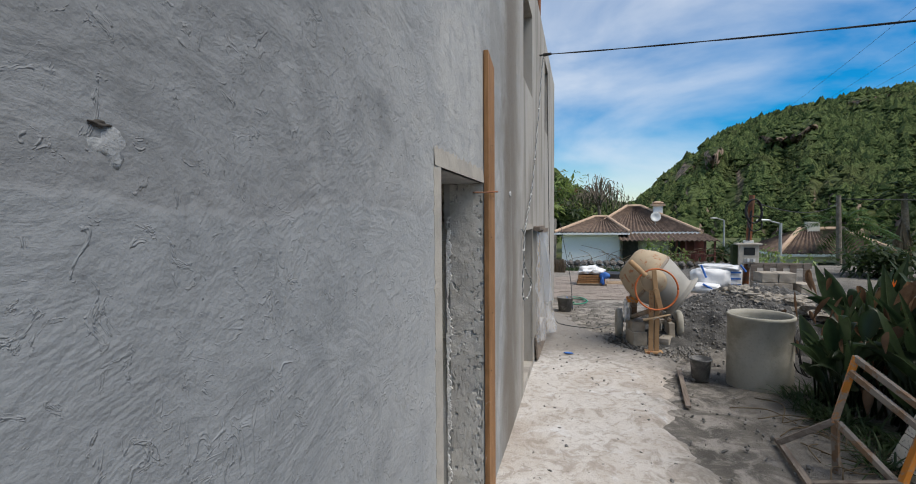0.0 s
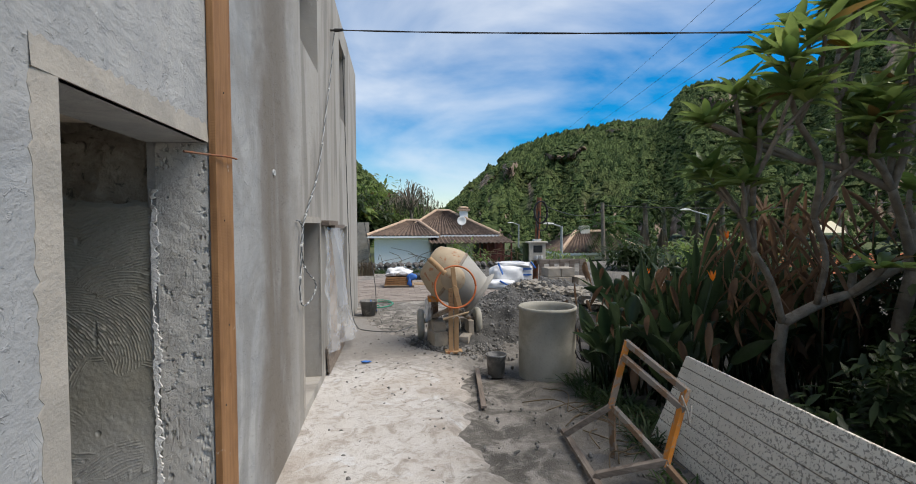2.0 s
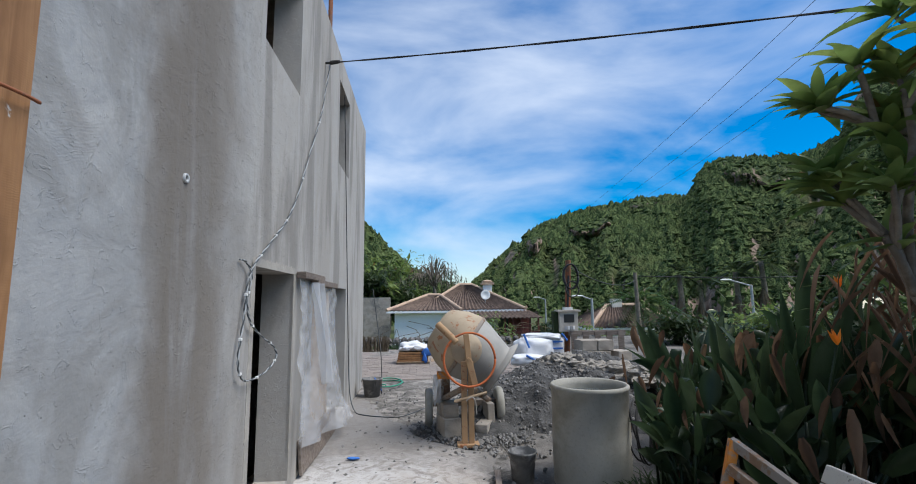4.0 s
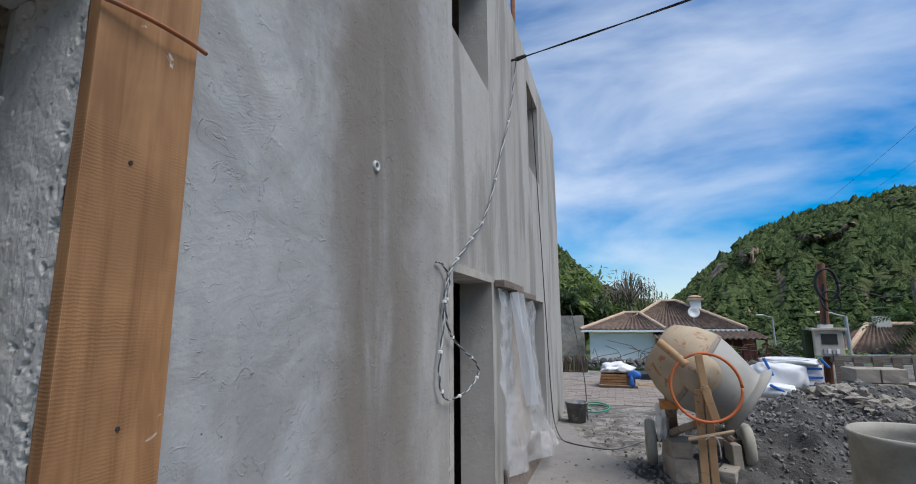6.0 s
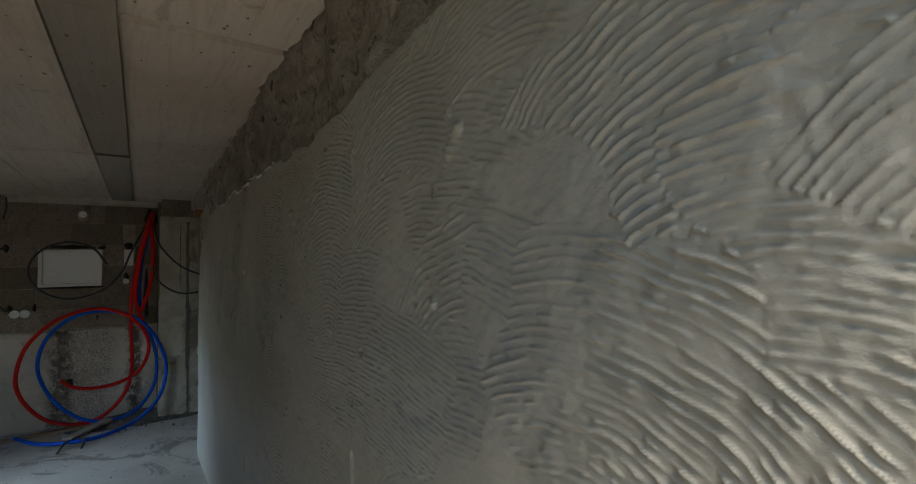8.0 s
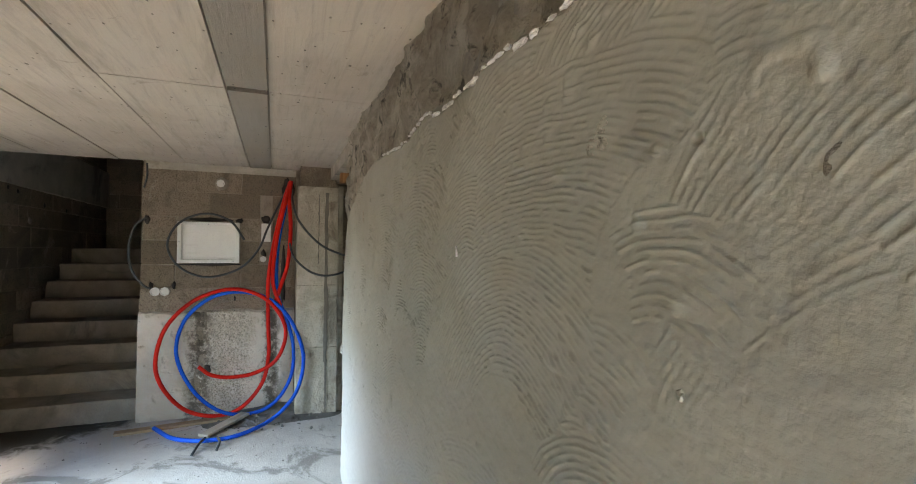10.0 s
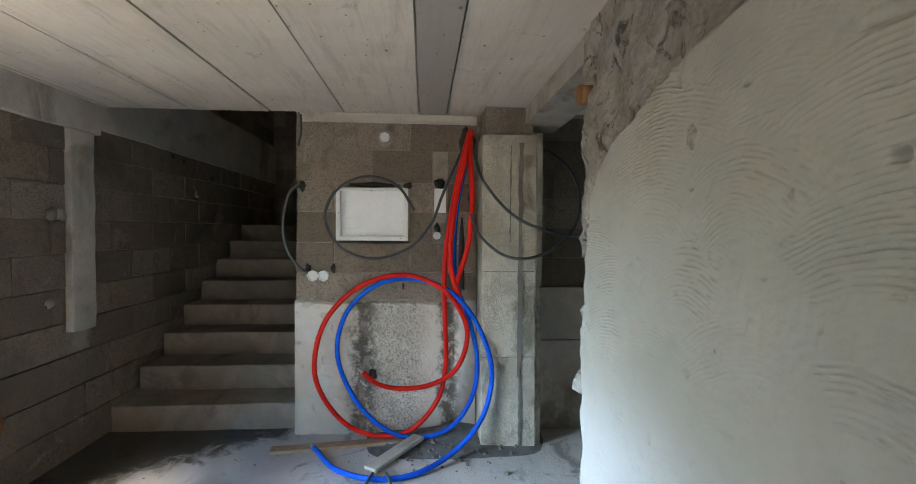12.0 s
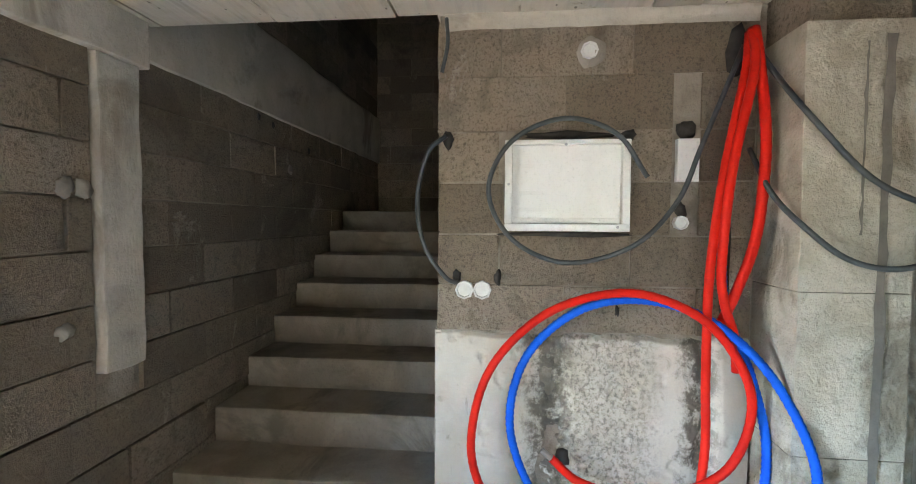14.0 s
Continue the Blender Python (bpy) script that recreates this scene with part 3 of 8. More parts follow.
M_REDWOOD = plain("dark_red_paint", (0.14, 0.04, 0.03), (0.09, 0.03, 0.024), 3, 0.7)
M_ORANGETILE = plain("orange_roof_tile", (0.48, 0.16, 0.07), (0.38, 0.13, 0.06), 3, 0.9)
M_RIDGE = plain("pale_ridge_tile", (0.50, 0.36, 0.25), (0.40, 0.28, 0.20), 4, 0.9)
M_PAVING = plain("stone_paving", (0.235, 0.195, 0.165), (0.30, 0.255, 0.22), 3, 0.9, bump=0.5, grain=40, depth=0.01, vary=0.35)
M_STONEWALL = plain("dry_stone", (0.12, 0.11, 0.10), (0.19, 0.175, 0.16), 4, 0.95, bump=0.9, grain=20, depth=0.02, vary=0.5)
M_BARK = plain("grey_bark", (0.13, 0.105, 0.08), (0.22, 0.185, 0.145), 9, 0.9, bump=0.8, grain=45, depth=0.008)
M_LEAF = foliage("broad_leaf", (0.11, 0.18, 0.045), (0.28, 0.35, 0.10), 0.30, (0.20, 0.11, 0.035))
M_STREL = foliage("strelitzia_leaf", (0.022, 0.042, 0.018), (0.055, 0.082, 0.036), 0.34, (0.16, 0.10, 0.055))
M_SHRUB = foliage("shrub_leaf", (0.020, 0.042, 0.013), (0.062, 0.090, 0.029), 0.5)
M_FERN = foliage("fern_frond", (0.035, 0.080, 0.016), (0.07, 0.13, 0.03), 0.55)
M_GRASS = foliage("grass_blade", (0.03, 0.06, 0.02), (0.06, 0.095, 0.035), 0.6)
M_DRY = foliage("dry_stem", (0.17, 0.13, 0.085), (0.27, 0.21, 0.14), 0.85)
M_WITHER = foliage("withered_leaf", (0.10, 0.055, 0.03), (0.22, 0.13, 0.075), 0.8)
M_FLOWER = plain("orange_petal", (0.75, 0.20, 0.01), (0.8, 0.28, 0.02), 9, 0.5)
M_TREEFAR = crowns()
M_LAMPGREY = plain("galvanised_steel", (0.38, 0.39, 0.39), (0.30, 0.31, 0.31), 4, 0.55, bump=0.05)
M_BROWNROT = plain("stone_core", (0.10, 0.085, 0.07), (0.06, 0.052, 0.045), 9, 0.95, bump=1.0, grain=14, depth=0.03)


# ---- mesh helpers ----
def box(bm, lo, hi, m=None, bevel=0.0):
    """An axis-aligned box from corner to corner, moved by m."""
    lo, hi = Vector(lo), Vector(hi)
    r = bmesh.ops.create_cube(bm, size=1.0)
    t = Matrix.Translation((lo + hi) / 2) @ Matrix.Diagonal((*(hi - lo), 1))
    bmesh.ops.transform(bm, matrix=(m @ t) if m else t, verts=r["verts"])
    if bevel:
        edges = list({e for v in r["verts"] for e in v.link_edges})
        bmesh.ops.bevel(bm, geom=edges, offset=bevel, segments=2, affect="EDGES", profile=0.6)
    return bm


def rod(bm, a, b, ra, rb=None, seg=10, caps=True):
    a, b = Vector(a), Vector(b)
    d = b - a
    m = Matrix.Translation((a + b) / 2) @ d.to_track_quat("Z", "Y").to_matrix().to_4x4()
    bmesh.ops.create_cone(bm, cap_ends=caps, segments=seg, radius1=ra, radius2=ra if rb is None else rb, depth=d.length, matrix=m)
    return bm


def smooth_path(pts, n=8):
    """Catmull-Rom points through pts."""
    p = [Vector(q) for q in pts]
    p = [p[0] * 2 - p[1]] + p + [p[-1] * 2 - p[-2]]
    out = []
    for i in range(1, len(p) - 2):
        for k in range(n):
            t = k / n
            out.append(0.5 * ((2 * p[i]) + (p[i + 1] - p[i - 1]) * t + (2 * p[i - 1] - 5 * p[i] + 4 * p[i + 1] - p[i + 2]) * t * t
                              + (3 * p[i] - p[i - 1] - 3 * p[i + 1] + p[i + 2]) * t ** 3))
    out.append(p[-2])
    return out


def tube(bm, pts, r, seg=8, ribs=0.0, closed_ends=True):
    """A tube along pts; r: a radius, or a function of 0..1. ribs: how far each second ring is pinched."""
    n = len(pts)
    rings, up = [], Vector((0.13, 0.21, 0.97)).normalized()
    for i, p in enumerate(pts):
        d = (pts[min(i + 1, n - 1)] - pts[max(i - 1, 0)]).normalized()
        if i == 0:
            side = d.cross(up).normalized() if abs(d.dot(up)) < 0.98 else d.cross(Vector((1, 0, 0))).normalized()
        else:
            side = (side - d * side.dot(d)).normalized()
        w = d.cross(side)
        rad = r(i / (n - 1)) if callable(r) else r
        rad *= 1 - ribs * (i % 2)
        rings.append([bm.verts.new(p + (side * math.cos(a) + w * math.sin(a)) * rad) for a in [2 * math.pi * k / seg for k in range(seg)]])
    for a, b in zip(rings, rings[1:]):
        for k in range(seg):
            f = bm.faces.new((a[k], a[(k + 1) % seg], b[(k + 1) % seg], b[k]))
            f.smooth = True
    if closed_ends:
        bm.faces.new(rings[0][::-1])
        bm.faces.new(rings[-1])
    return bm


def lathe(bm, profile, m=None, seg=32, smooth=True):
    """Turns (radius, height) points about z."""
    rings = []
    for r, z in profile:
        ring = []
        for k in range(seg):
            a = 2 * math.pi * k / seg
            v = Vector((r * math.cos(a), r * math.sin(a), z))
            ring.append(bm.verts.new(m @ v if m else v))
        rings.append(ring)
    for a, b in zip(rings, rings[1:]):
        for k in range(seg):
            f = bm.faces.new((a[k], a[(k + 1) % seg], b[(k + 1) % seg], b[k]))
            f.smooth = smooth
    return bm


def lump(bm, c, size, seed, rough=0.25, sub=2, flat=0.0, m=None):
    """An uneven rounded lump of stone, sack or earth."""
    r = bmesh.ops.create_icosphere(bm, subdivisions=sub, radius=1.0)
    for v in r["verts"]:
        k = 1 + rough * noise.noise(v.co * 1.7 + Vector((seed * 3.1, seed * 1.7, seed)))
        v.co = Vector((v.co.x * size[0] * k, v.co.y * size[1] * k, v.co.z * size[2] * k))
        if flat and v.co.z < -flat * size[2]:
            v.co.z = -flat * size[2]
        if m:
            v.co = m @ v.co
        v.co += Vector(c)
    return bm


def mesh_of(bm, name, material, smooth=False):
    bmesh.ops.recalc_face_normals(bm, faces=bm.faces)
    me = bpy.data.meshes.new(name)
    if smooth:
        for f in bm.faces:
            f.smooth = True
    bm.to_mesh(me)
    bm.free()
    me.materials.append(material)
    return me


def part(name, bm, material, parent, label="", smooth=False):
    """Links a bmesh as one mesh object under a thing or a part."""
    ob = new(name, mesh_of(bm, name, material, smooth))
    ob.parent = parent
    if parent is not None:
        ob.matrix_parent_inverse = parent.matrix_basis.inverted() if parent.parent is None else Matrix.Identity(4)
    if label:
        tagged(ob, label)
    return ob


def thing(name, label, category, at=(0, 0, 0), group="", kind=""):
    ob = new(name)
    ob.empty_display_size = 0.1
    ob.location = at
    return tagged(ob, label, category, group, kind)


def solid(name, bm, material, label, category, group="", kind="", smooth=False):
    """A thing that is one mesh."""
    return tagged(new(name, mesh_of(bm, name, material, smooth)), label, category, group, kind)


def structure(name, bm, material, label="", category="", smooth=False):
    return solid(name, bm, material, label, category, "", "structure", smooth)


def grid_mesh(name, xs, ys, f, material):
    """A sheet over the grid xs, ys (numpy), with f(X, Y) giving the points."""
    gx, gy = np.meshgrid(xs, ys, indexing="ij")
    co = f(gx, gy)
    nx, ny = len(xs), len(ys)
    idx = np.arange(nx * ny).reshape(nx, ny)
    faces = np.stack([idx[:-1, :-1], idx[1:, :-1], idx[1:, 1:], idx[:-1, 1:]], -1).reshape(-1, 4)
    me = bpy.data.meshes.new(name)
    me.from_pydata(co.reshape(-1, 3).tolist(), [], faces.tolist())
    me.materials.append(material)
    me.polygons.foreach_set("use_smooth", [True] * len(me.polygons))
    me.update()
    return me


def openwall(bm, x0, x1, ys, zs, holes):
    """A wall between x0 and x1 made of cells; holes: (y0, y1, z0, z1)."""
    ys = sorted(set(ys) | {h[k] for h in holes for k in (0, 1)})
    zs = sorted(set(zs) | {h[k] for h in holes for k in (2, 3)})
    for a, b in zip(ys, ys[1:]):
        for c, d in zip(zs, zs[1:]):
            if not any(h[0] < (a + b) / 2 < h[1] and h[2] < (c + d) / 2 < h[3] for h in holes):
                box(bm, (x0, a, c), (x1, b, d))
    return bm


# smooth value noise on numpy arrays
def vnoise(x, y, seed=0):
    def h(i, j):
        v = np.sin(i * 127.1 + j * 311.7 + seed * 74.7) * 43758.5453
        return v - np.floor(v)
    i, j = np.floor(x), np.floor(y)
    u, v = x - i, y - j
    u, v = u * u * (3 - 2 * u), v * v * (3 - 2 * v)
    return (h(i, j) * (1 - u) + h(i + 1, j) * u) * (1 - v) + (h(i, j + 1) * (1 - u) + h(i + 1, j + 1) * u) * v


def fbm(x, y, seed=0, octaves=4):
    t, a = 0, 0.5
    for k in range(octaves):
        t, a, x, y = t + a * vnoise(x, y, seed + k * 7), a * 0.5, x * 2.03, y * 2.03
    return t


# ---- ground and distance ----
def ground_z(x, y):
    """Level yard, a slope down past it, then the valley floor."""
    s = np.clip((y - 18.5) / 6, 0, 1)
    s = s * s * (3 - 2 * s)
    bank = np.clip((x - 3.2) / 2.5, 0, 1) * np.clip((y - 8.5) / 3, 0, 1) * 0.32
    return -1.9 * s - np.clip(y - 60, 0, None) * 0.02 + bank * (1 - s) + (fbm(x * 0.8, y * 0.8, 3) - 0.47) * 0.05 - 0.03 * (x < 2.2) * (y < 9)


def knots(lo, hi, near0, near1, step):
    a = list(np.arange(near0, near1 + 1e-6, step))
    d, p = step, near1
    while p < hi:
        d *= 1.35
        p += d
        a.append(min(p, hi))
    d, p = step, near0
    while p > lo:
        d *= 1.35
        p -= d
        a.insert(0, max(p, lo))
    return np.array(a)


ground = tagged(new("ground", grid_mesh("ground", knots(-900, 900, -3, 9, 0.12), knots(-700, 900, -1, 20, 0.12), lambda x, y: np.stack([x, y, ground_z(x, y)], -1), M_GROUND)), "dark gritty yard earth with dust and scattered stones", "ground", kind="structure")

# ridge line of the mountains: bearing in degrees to the right, elevation in degrees
BEARING = [-30, -12, -7, -5, -3.3, -1.2, 2, 4.5, 5.9, 9.1, 12.7, 16.7, 20.5, 25.3, 30.6, 31.4, 32.4, 34.3, 38.3, 41, 44.3, 45.2, 46.5, 52, 60, 75]
RISE = [10, 10, 9.2, 7.1, 5.0, 3.6, 2.2, 1.4, 1.9, 4.9, 8.1, 9.9, 10.8, 11.4, 11.3, 12.0, 14.1, 15.0, 14.2, 13.9, 15.1, 17.6, 19.5, 22, 23, 20]
EYE = (0.9, 2.6)


def crag(b, r):
    """1 on the bare cliff faces."""
    t = np.zeros_like(b * r * 1.0)
    for b0, db, r0, dr in ((10.6, 2.2, 0.60, 0.16), (13.5, 1.0, 0.42, 0.10), (26, 2.0, 0.80, 0.10), (33.2, 2.2, 0.88, 0.10), (37.5, 3.0, 0.62, 0.14), (46, 2.5, 0.85, 0.2), (20, 2.5, 0.48, 0.08)):
        q = ((b - b0) / db) ** 2 + ((r - r0) / dr) ** 2 + (fbm(b * 1.3, r * 9, 77) - 0.47) * 1.8
        t = np.maximum(t, np.clip((1.1 - q) * 2.5, 0, 1))
    return t


def hill_points(b, r):
    """b: bearing in degrees, r: 0 at the foot to 1 at the ridge and 1.25 beyond."""
    near = np.interp(b, [-30, -4, 2, 6, 80], [70, 75, 110, 150, 130])
    far = np.interp(b, [-30, -4, 2, 6, 20, 80], [150, 160, 300, 420, 420, 360])
    d = near + (far - near) * r
    top = np.interp(b, BEARING, RISE)
    top = np.maximum(top - 0.35, 0.4) + (fbm(b * 0.9, b * 0 + 2, 5) - 0.47) * 0.5
    slope = np.where(r < 1, r ** 0.85, 1 - (r - 1) * 1.5)
    steep = np.clip((fbm(b * 0.22, r * 3.0, 11) - 0.35) * 2.2, 0, 1)
    slope = np.where(r < 1, slope + 0.10 * np.sin(slope * 9.0 + b * 0.05) * (1 - slope) * steep, slope)
    z = 1.6 + slope * np.tan(np.radians(top)) * far - (1 - np.clip(r * 3, 0, 1)) * 9
    rel = (fbm(b * 0.45, r * 5, 21, 5) - 0.47)
    z = z + rel * 26 * np.clip(r, 0, 1) * np.clip(1.0 - r, 0.0, 1) * 2
    d = d + (fbm(b * 0.6, r * 4, 31, 4) - 0.47) * 40 * np.clip(1 - r, 0, 1)
    k = crag(b, r)
    d = d - k * (far - near) * 0.10 * (1 - np.clip(r, 0, 1) * 0.8) + (fbm(b * 4, r * 30, 91) - 0.47) * 10 * k
    a = np.radians(b)
    return np.stack([EYE[0] + np.sin(a) * d, EYE[1] + np.cos(a) * d, z], -1)


tagged(new("mountain_backdrop", grid_mesh("mountain_backdrop", np.linspace(-30, 75, 330), np.linspace(0, 1.25, 90), hill_points, M_HILL)), "steep green wooded mountainside with bare rock cliffs", "mountain", kind="structure")


def woods():
    """Thousands of uneven tree crowns over the slopes, one sheet of stuff."""
    rng = np.random.default_rng(4)
    base = np.array([(1, 0, 0), (0, 1, 0), (-1, 0, 0), (0, -1, 0), (0, 0, 1), (0, 0, -1)], float)
    tri = np.array([(0, 1, 4), (1, 2, 4), (2, 3, 4), (3, 0, 4), (1, 0, 5), (2, 1, 5), (3, 2, 5), (0, 3, 5)])
    n = 76000
    b, r = rng.uniform(-12, 56, n), rng.uniform(0.0, 1.0, n) ** 0.8
    left = rng.uniform(size=n) < 0.10
    b = np.where(left, rng.uniform(-10, 3, n), b)
    keep = (fbm(b * 0.5, r * 8, 51) > 0.30) & (rng.uniform(size=n) > 0.97 * crag(b, r))
    b, r = b[keep], r[keep]
    p = hill_points(b, r)
    n = len(b)
    s = rng.uniform(0.6, 1.0, n) * (1 + 1.3 * rng.uniform(size=n) ** 4) * (0.5 + np.hypot(p[:, 0], p[:, 1]) / 420)
    turn = rng.uniform(0, 6.28, n)
    c_, s_ = np.cos(turn)[:, None], np.sin(turn)[:, None]
    q = base[None] * rng.uniform(0.6, 1.45, (n, 6, 1)) * s[:, None, None] * np.stack([rng.uniform(0.8, 1.25, n), rng.uniform(0.8, 1.25, n), rng.uniform(0.7, 1.5, n)], -1)[:, None]
    q = np.stack([q[..., 0] * c_ - q[..., 1] * s_, q[..., 0] * s_ + q[..., 1] * c_, q[..., 2]], -1)
    verts = [(q + p[:, None] + np.array([0, 0, 1.0]) * (s * 0.35)[:, None, None]).reshape(-1, 3)]
    faces = [(tri[None] + 6 * np.arange(n)[:, None, None]).reshape(-1, 3)]
    me = bpy.data.meshes.new("far_woods")
    me.from_pydata(np.concatenate(verts).tolist(), [], np.concatenate(faces).tolist())
    me.materials.append(M_TREEFAR)
    tagged(new("far_woods", me), "dense dark green trees covering the mountainside", "woods", kind="stuff")


woods()

# dusty concrete apron along the house, and the stone paving further on
def apron():
    xs, ys = np.linspace(0.0, 1.9, 60), np.linspace(-2.5, 10.6, 240)

    def f(x, y):
        edge = np.interp(y, [-3, 4.6, 5.2, 5.7, 7.0, 7.9, 8.3, 9.7, 10.6], [1.75, 1.66, 1.50, 1.38, 1.62, 1.80, 1.2, 0.55, 0.25])
        edge = edge + (fbm(y * 3.1, y * 0, 8) - 0.47) * 0.22 + (fbm(y * 13, y * 0, 18) - 0.47) * 0.16 + (fbm(y * 45, y * 0, 28) - 0.47) * 0.06
        px = x / 1.9 * edge
        return np.stack([px, y, 0.012 + (fbm(px * 2, y * 2, 2) - 0.47) * 0.018 - 0.045 * np.clip((x - 1.75) / 0.15, 0, 1)], -1)
    tagged(new("concrete_apron", grid_mesh("concrete_apron", xs, ys, f, M_SLAB)), "pale dusty concrete apron stained with cement", "pavement", kind="structure")


apron()
# unseen strip added by the side door, dark to limit light bounced indoors
bm = bmesh.new()
box(bm, (-11.0, -4.0, -0.2), (-0.02, 1.12, 0.0))
structure("side_apron", bm, M_GROUND, "unseen dark ground strip limiting light bounced through the side door", "pavement")

# ---- the house under construction ----
D1 = (3.13, 4.06, -0.3, 2.06)
D2 = (6.10, 7.02, 0.10, 1.725)
D3 = (7.75, 9.80, 0.08, 1.68)
W1 = (6.12, 7.05, 3.29, 4.25)
W2 = (9.00, 9.85, 3.28, 4.40)
TOP = 4.74
bm = bmesh.new()
openwall(bm, -0.25, 0.0, [1.13, 11.85], [-0.3, TOP], [D1, D2, D3, W1, W2])
bmesh.ops.remove_doubles(bm, verts=bm.verts, dist=0.0005)
wall_front = structure("wall_front", bm, M_FACADE, "unfinished grey cement-rendered house front with trowel marks", "wall")
bm = bmesh.new()
for lo, hi in (((-10.2, 11.6, -0.3), (-0.25, 11.85, TOP)), ((-10.4, 1.13, -0.3), (-10.2, 11.85, TOP))):
    box(bm, lo, hi)
structure("wall_outer", bm, M_CONC_DARK, "bare outer walls of the unfinished house", "wall")
# unseen slab, added so the rooms behind the upper windows stay dark
bm = bmesh.new()
box(bm, (-10.2, 1.13, TOP - 0.24), (-0.25, 11.6, TOP - 0.02))
structure("roof_slab", bm, M_CONC_DARK, "bare concrete roof slab", "roof")

# rough beige mortar strips where the openings were squared up
def edging(name, y0, y1, z0, z1, w, sill):
    bm = bmesh.new()

    def strip(a, b, c, d, seed):
        n = max(3, int(max(b - a, d - c) / 0.02))
        long_y = (b - a) > (d - c)
        outer, inner = [], []
        for i in range(n + 1):
            k = i / n
            j = noise.noise(Vector((i * 0.7, seed, 0))) * 0.025 + noise.noise(Vector((i * 2.3, seed, 4))) * 0.015
            if long_y:
                outer.append((0.0015, a + (b - a) * k, d + j)), inner.append((0.006, a + (b - a) * k, c))
            elif seed == 1:
                outer.append((0.0015, a + j, c + (d - c) * k)), inner.append((0.006, b, c + (d - c) * k))
            else:
                outer.append((0.0015, b + j, c + (d - c) * k)), inner.append((0.006, a, c + (d - c) * k))
        vo, vi = [bm.verts.new(p) for p in outer], [bm.verts.new(p) for p in inner]
        vb = [bm.verts.new((-0.02, p[1], p[2])) for p in inner]
        vq = [bm.verts.new((-0.004, p[1], p[2])) for p in outer]
        for i in range(n):
            for a_, b_ in ((vo, vi), (vi, vb), (vq, vo)):
                bm.faces.new((a_[i], a_[i + 1], b_[i + 1], b_[i]))
    strip(y0 - w, y0, z0, z1, 1)
    strip(y0 - w, y1 + (w if sill else 0.0), z1, z1 + w * 0.9, 2)
    if sill:
        strip(y1, y1 + w, z0, z1, 3)
    structure(name, bm, M_BEIGE, "rough beige mortar edging round the opening", "trim")


edging("trim_door_1", 3.13, 4.04, 0.0, 2.06, 0.085, False)
edging("trim_door_2", 6.10, 7.02, 0.10, 1.725, 0.06, True)

# inner face of the first doorway: hacked reveal, lintel, lime line
def reveal_face(x, z):
    h = (fbm(x * 9, z * 9, 3) - 0.47) * 0.010 + (fbm(x * 60, z * 40, 9) - 0.47) * 0.003
    wob = x + (vnoise(x * 9, z * 7, 31) - 0.5) * 0.010
    lines = np.clip(np.abs((wob / 0.0066) % 1 - 0.5) * 3 - 0.5, 0, 1) * vnoise(np.floor(wob / 0.0066) * 3.1, z * 30, 8) * np.clip((fbm(x * 7, z * 4, 33) - 0.40) * 7, 0, 1)
    edge = np.clip(1 - np.abs(x + 0.03) / 0.07, 0, 1) + 0.75 * np.clip(1 - np.abs(x + 0.205) / 0.045, 0, 1)
    holes = np.clip((fbm(x * 48, z * 40, 7, 5) - 0.69 + 0.10 * edge + 0.22 * (fbm(x * 9, z * 7, 27) - 0.47)) * 12, 0, 1)
    return np.stack([x, 4.050 + h - lines * 0.0011 + holes * (0.006 + 0.012 * vnoise(x * 110, z * 110, 4)) + (vnoise(x * 160, z * 160, 14) - 0.5) * 0.0014, z], -1)


tagged(new("reveal", grid_mesh("reveal", np.linspace(-0.213, -0.003, 110), np.concatenate([np.linspace(0.0, 0.9, 120), np.linspace(0.902, 2.058, 520)]), reveal_face, M_REVEAL)), "hacked grey mortar door reveal with combed lines", "trim", kind="structure")
bm = bmesh.new()
pts = [Vector((-0.238 + 0.012 * noise.noise(Vector((0, 0, z * 7))) + 0.006 * noise.noise(Vector((2, 0, z * 45))), 4.046, z)) for z in np.linspace(0, 1.86, 260)]
vl = [bm.verts.new(p + Vector((0.010 * abs(noise.noise(p * 9)) * abs(noise.noise(p * 38 + Vector((7, 0, 0)))) * 3, 0, 0))) for p in pts]
vr = [bm.verts.new(p + Vector((max(0.002, 0.018 + 0.032 * noise.noise(p * 7 + Vector((3, 0, 0))) + 0.020 * noise.noise(p * 37) + 0.014 * noise.noise(p * 110)), -0.002, 0))) for p in pts]
vb = [bm.verts.new(v.co + Vector((0.001, 0.008, 0))) for v in vr]
for i in range(len(pts) - 1):
    bm.faces.new((vl[i], vl[i + 1], vr[i + 1], vr[i]))
    bm.faces.new((vr[i], vr[i + 1], vb[i + 1], vb[i]))
structure("lime_line", bm, M_WHITE_LIME, "ragged white lime line at the plaster's edge", "trim")

# ---- ground-floor room ----
CEIL = 2.14
PX, PY0, PY1 = -6.2, 2.62, 3.82
LEFT = 1.38
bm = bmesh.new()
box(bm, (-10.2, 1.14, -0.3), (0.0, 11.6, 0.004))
structure("floor", bm, M_FLOOR, "dusty bare concrete floor with dark damp stains and painted shade by the stairs", "floor")


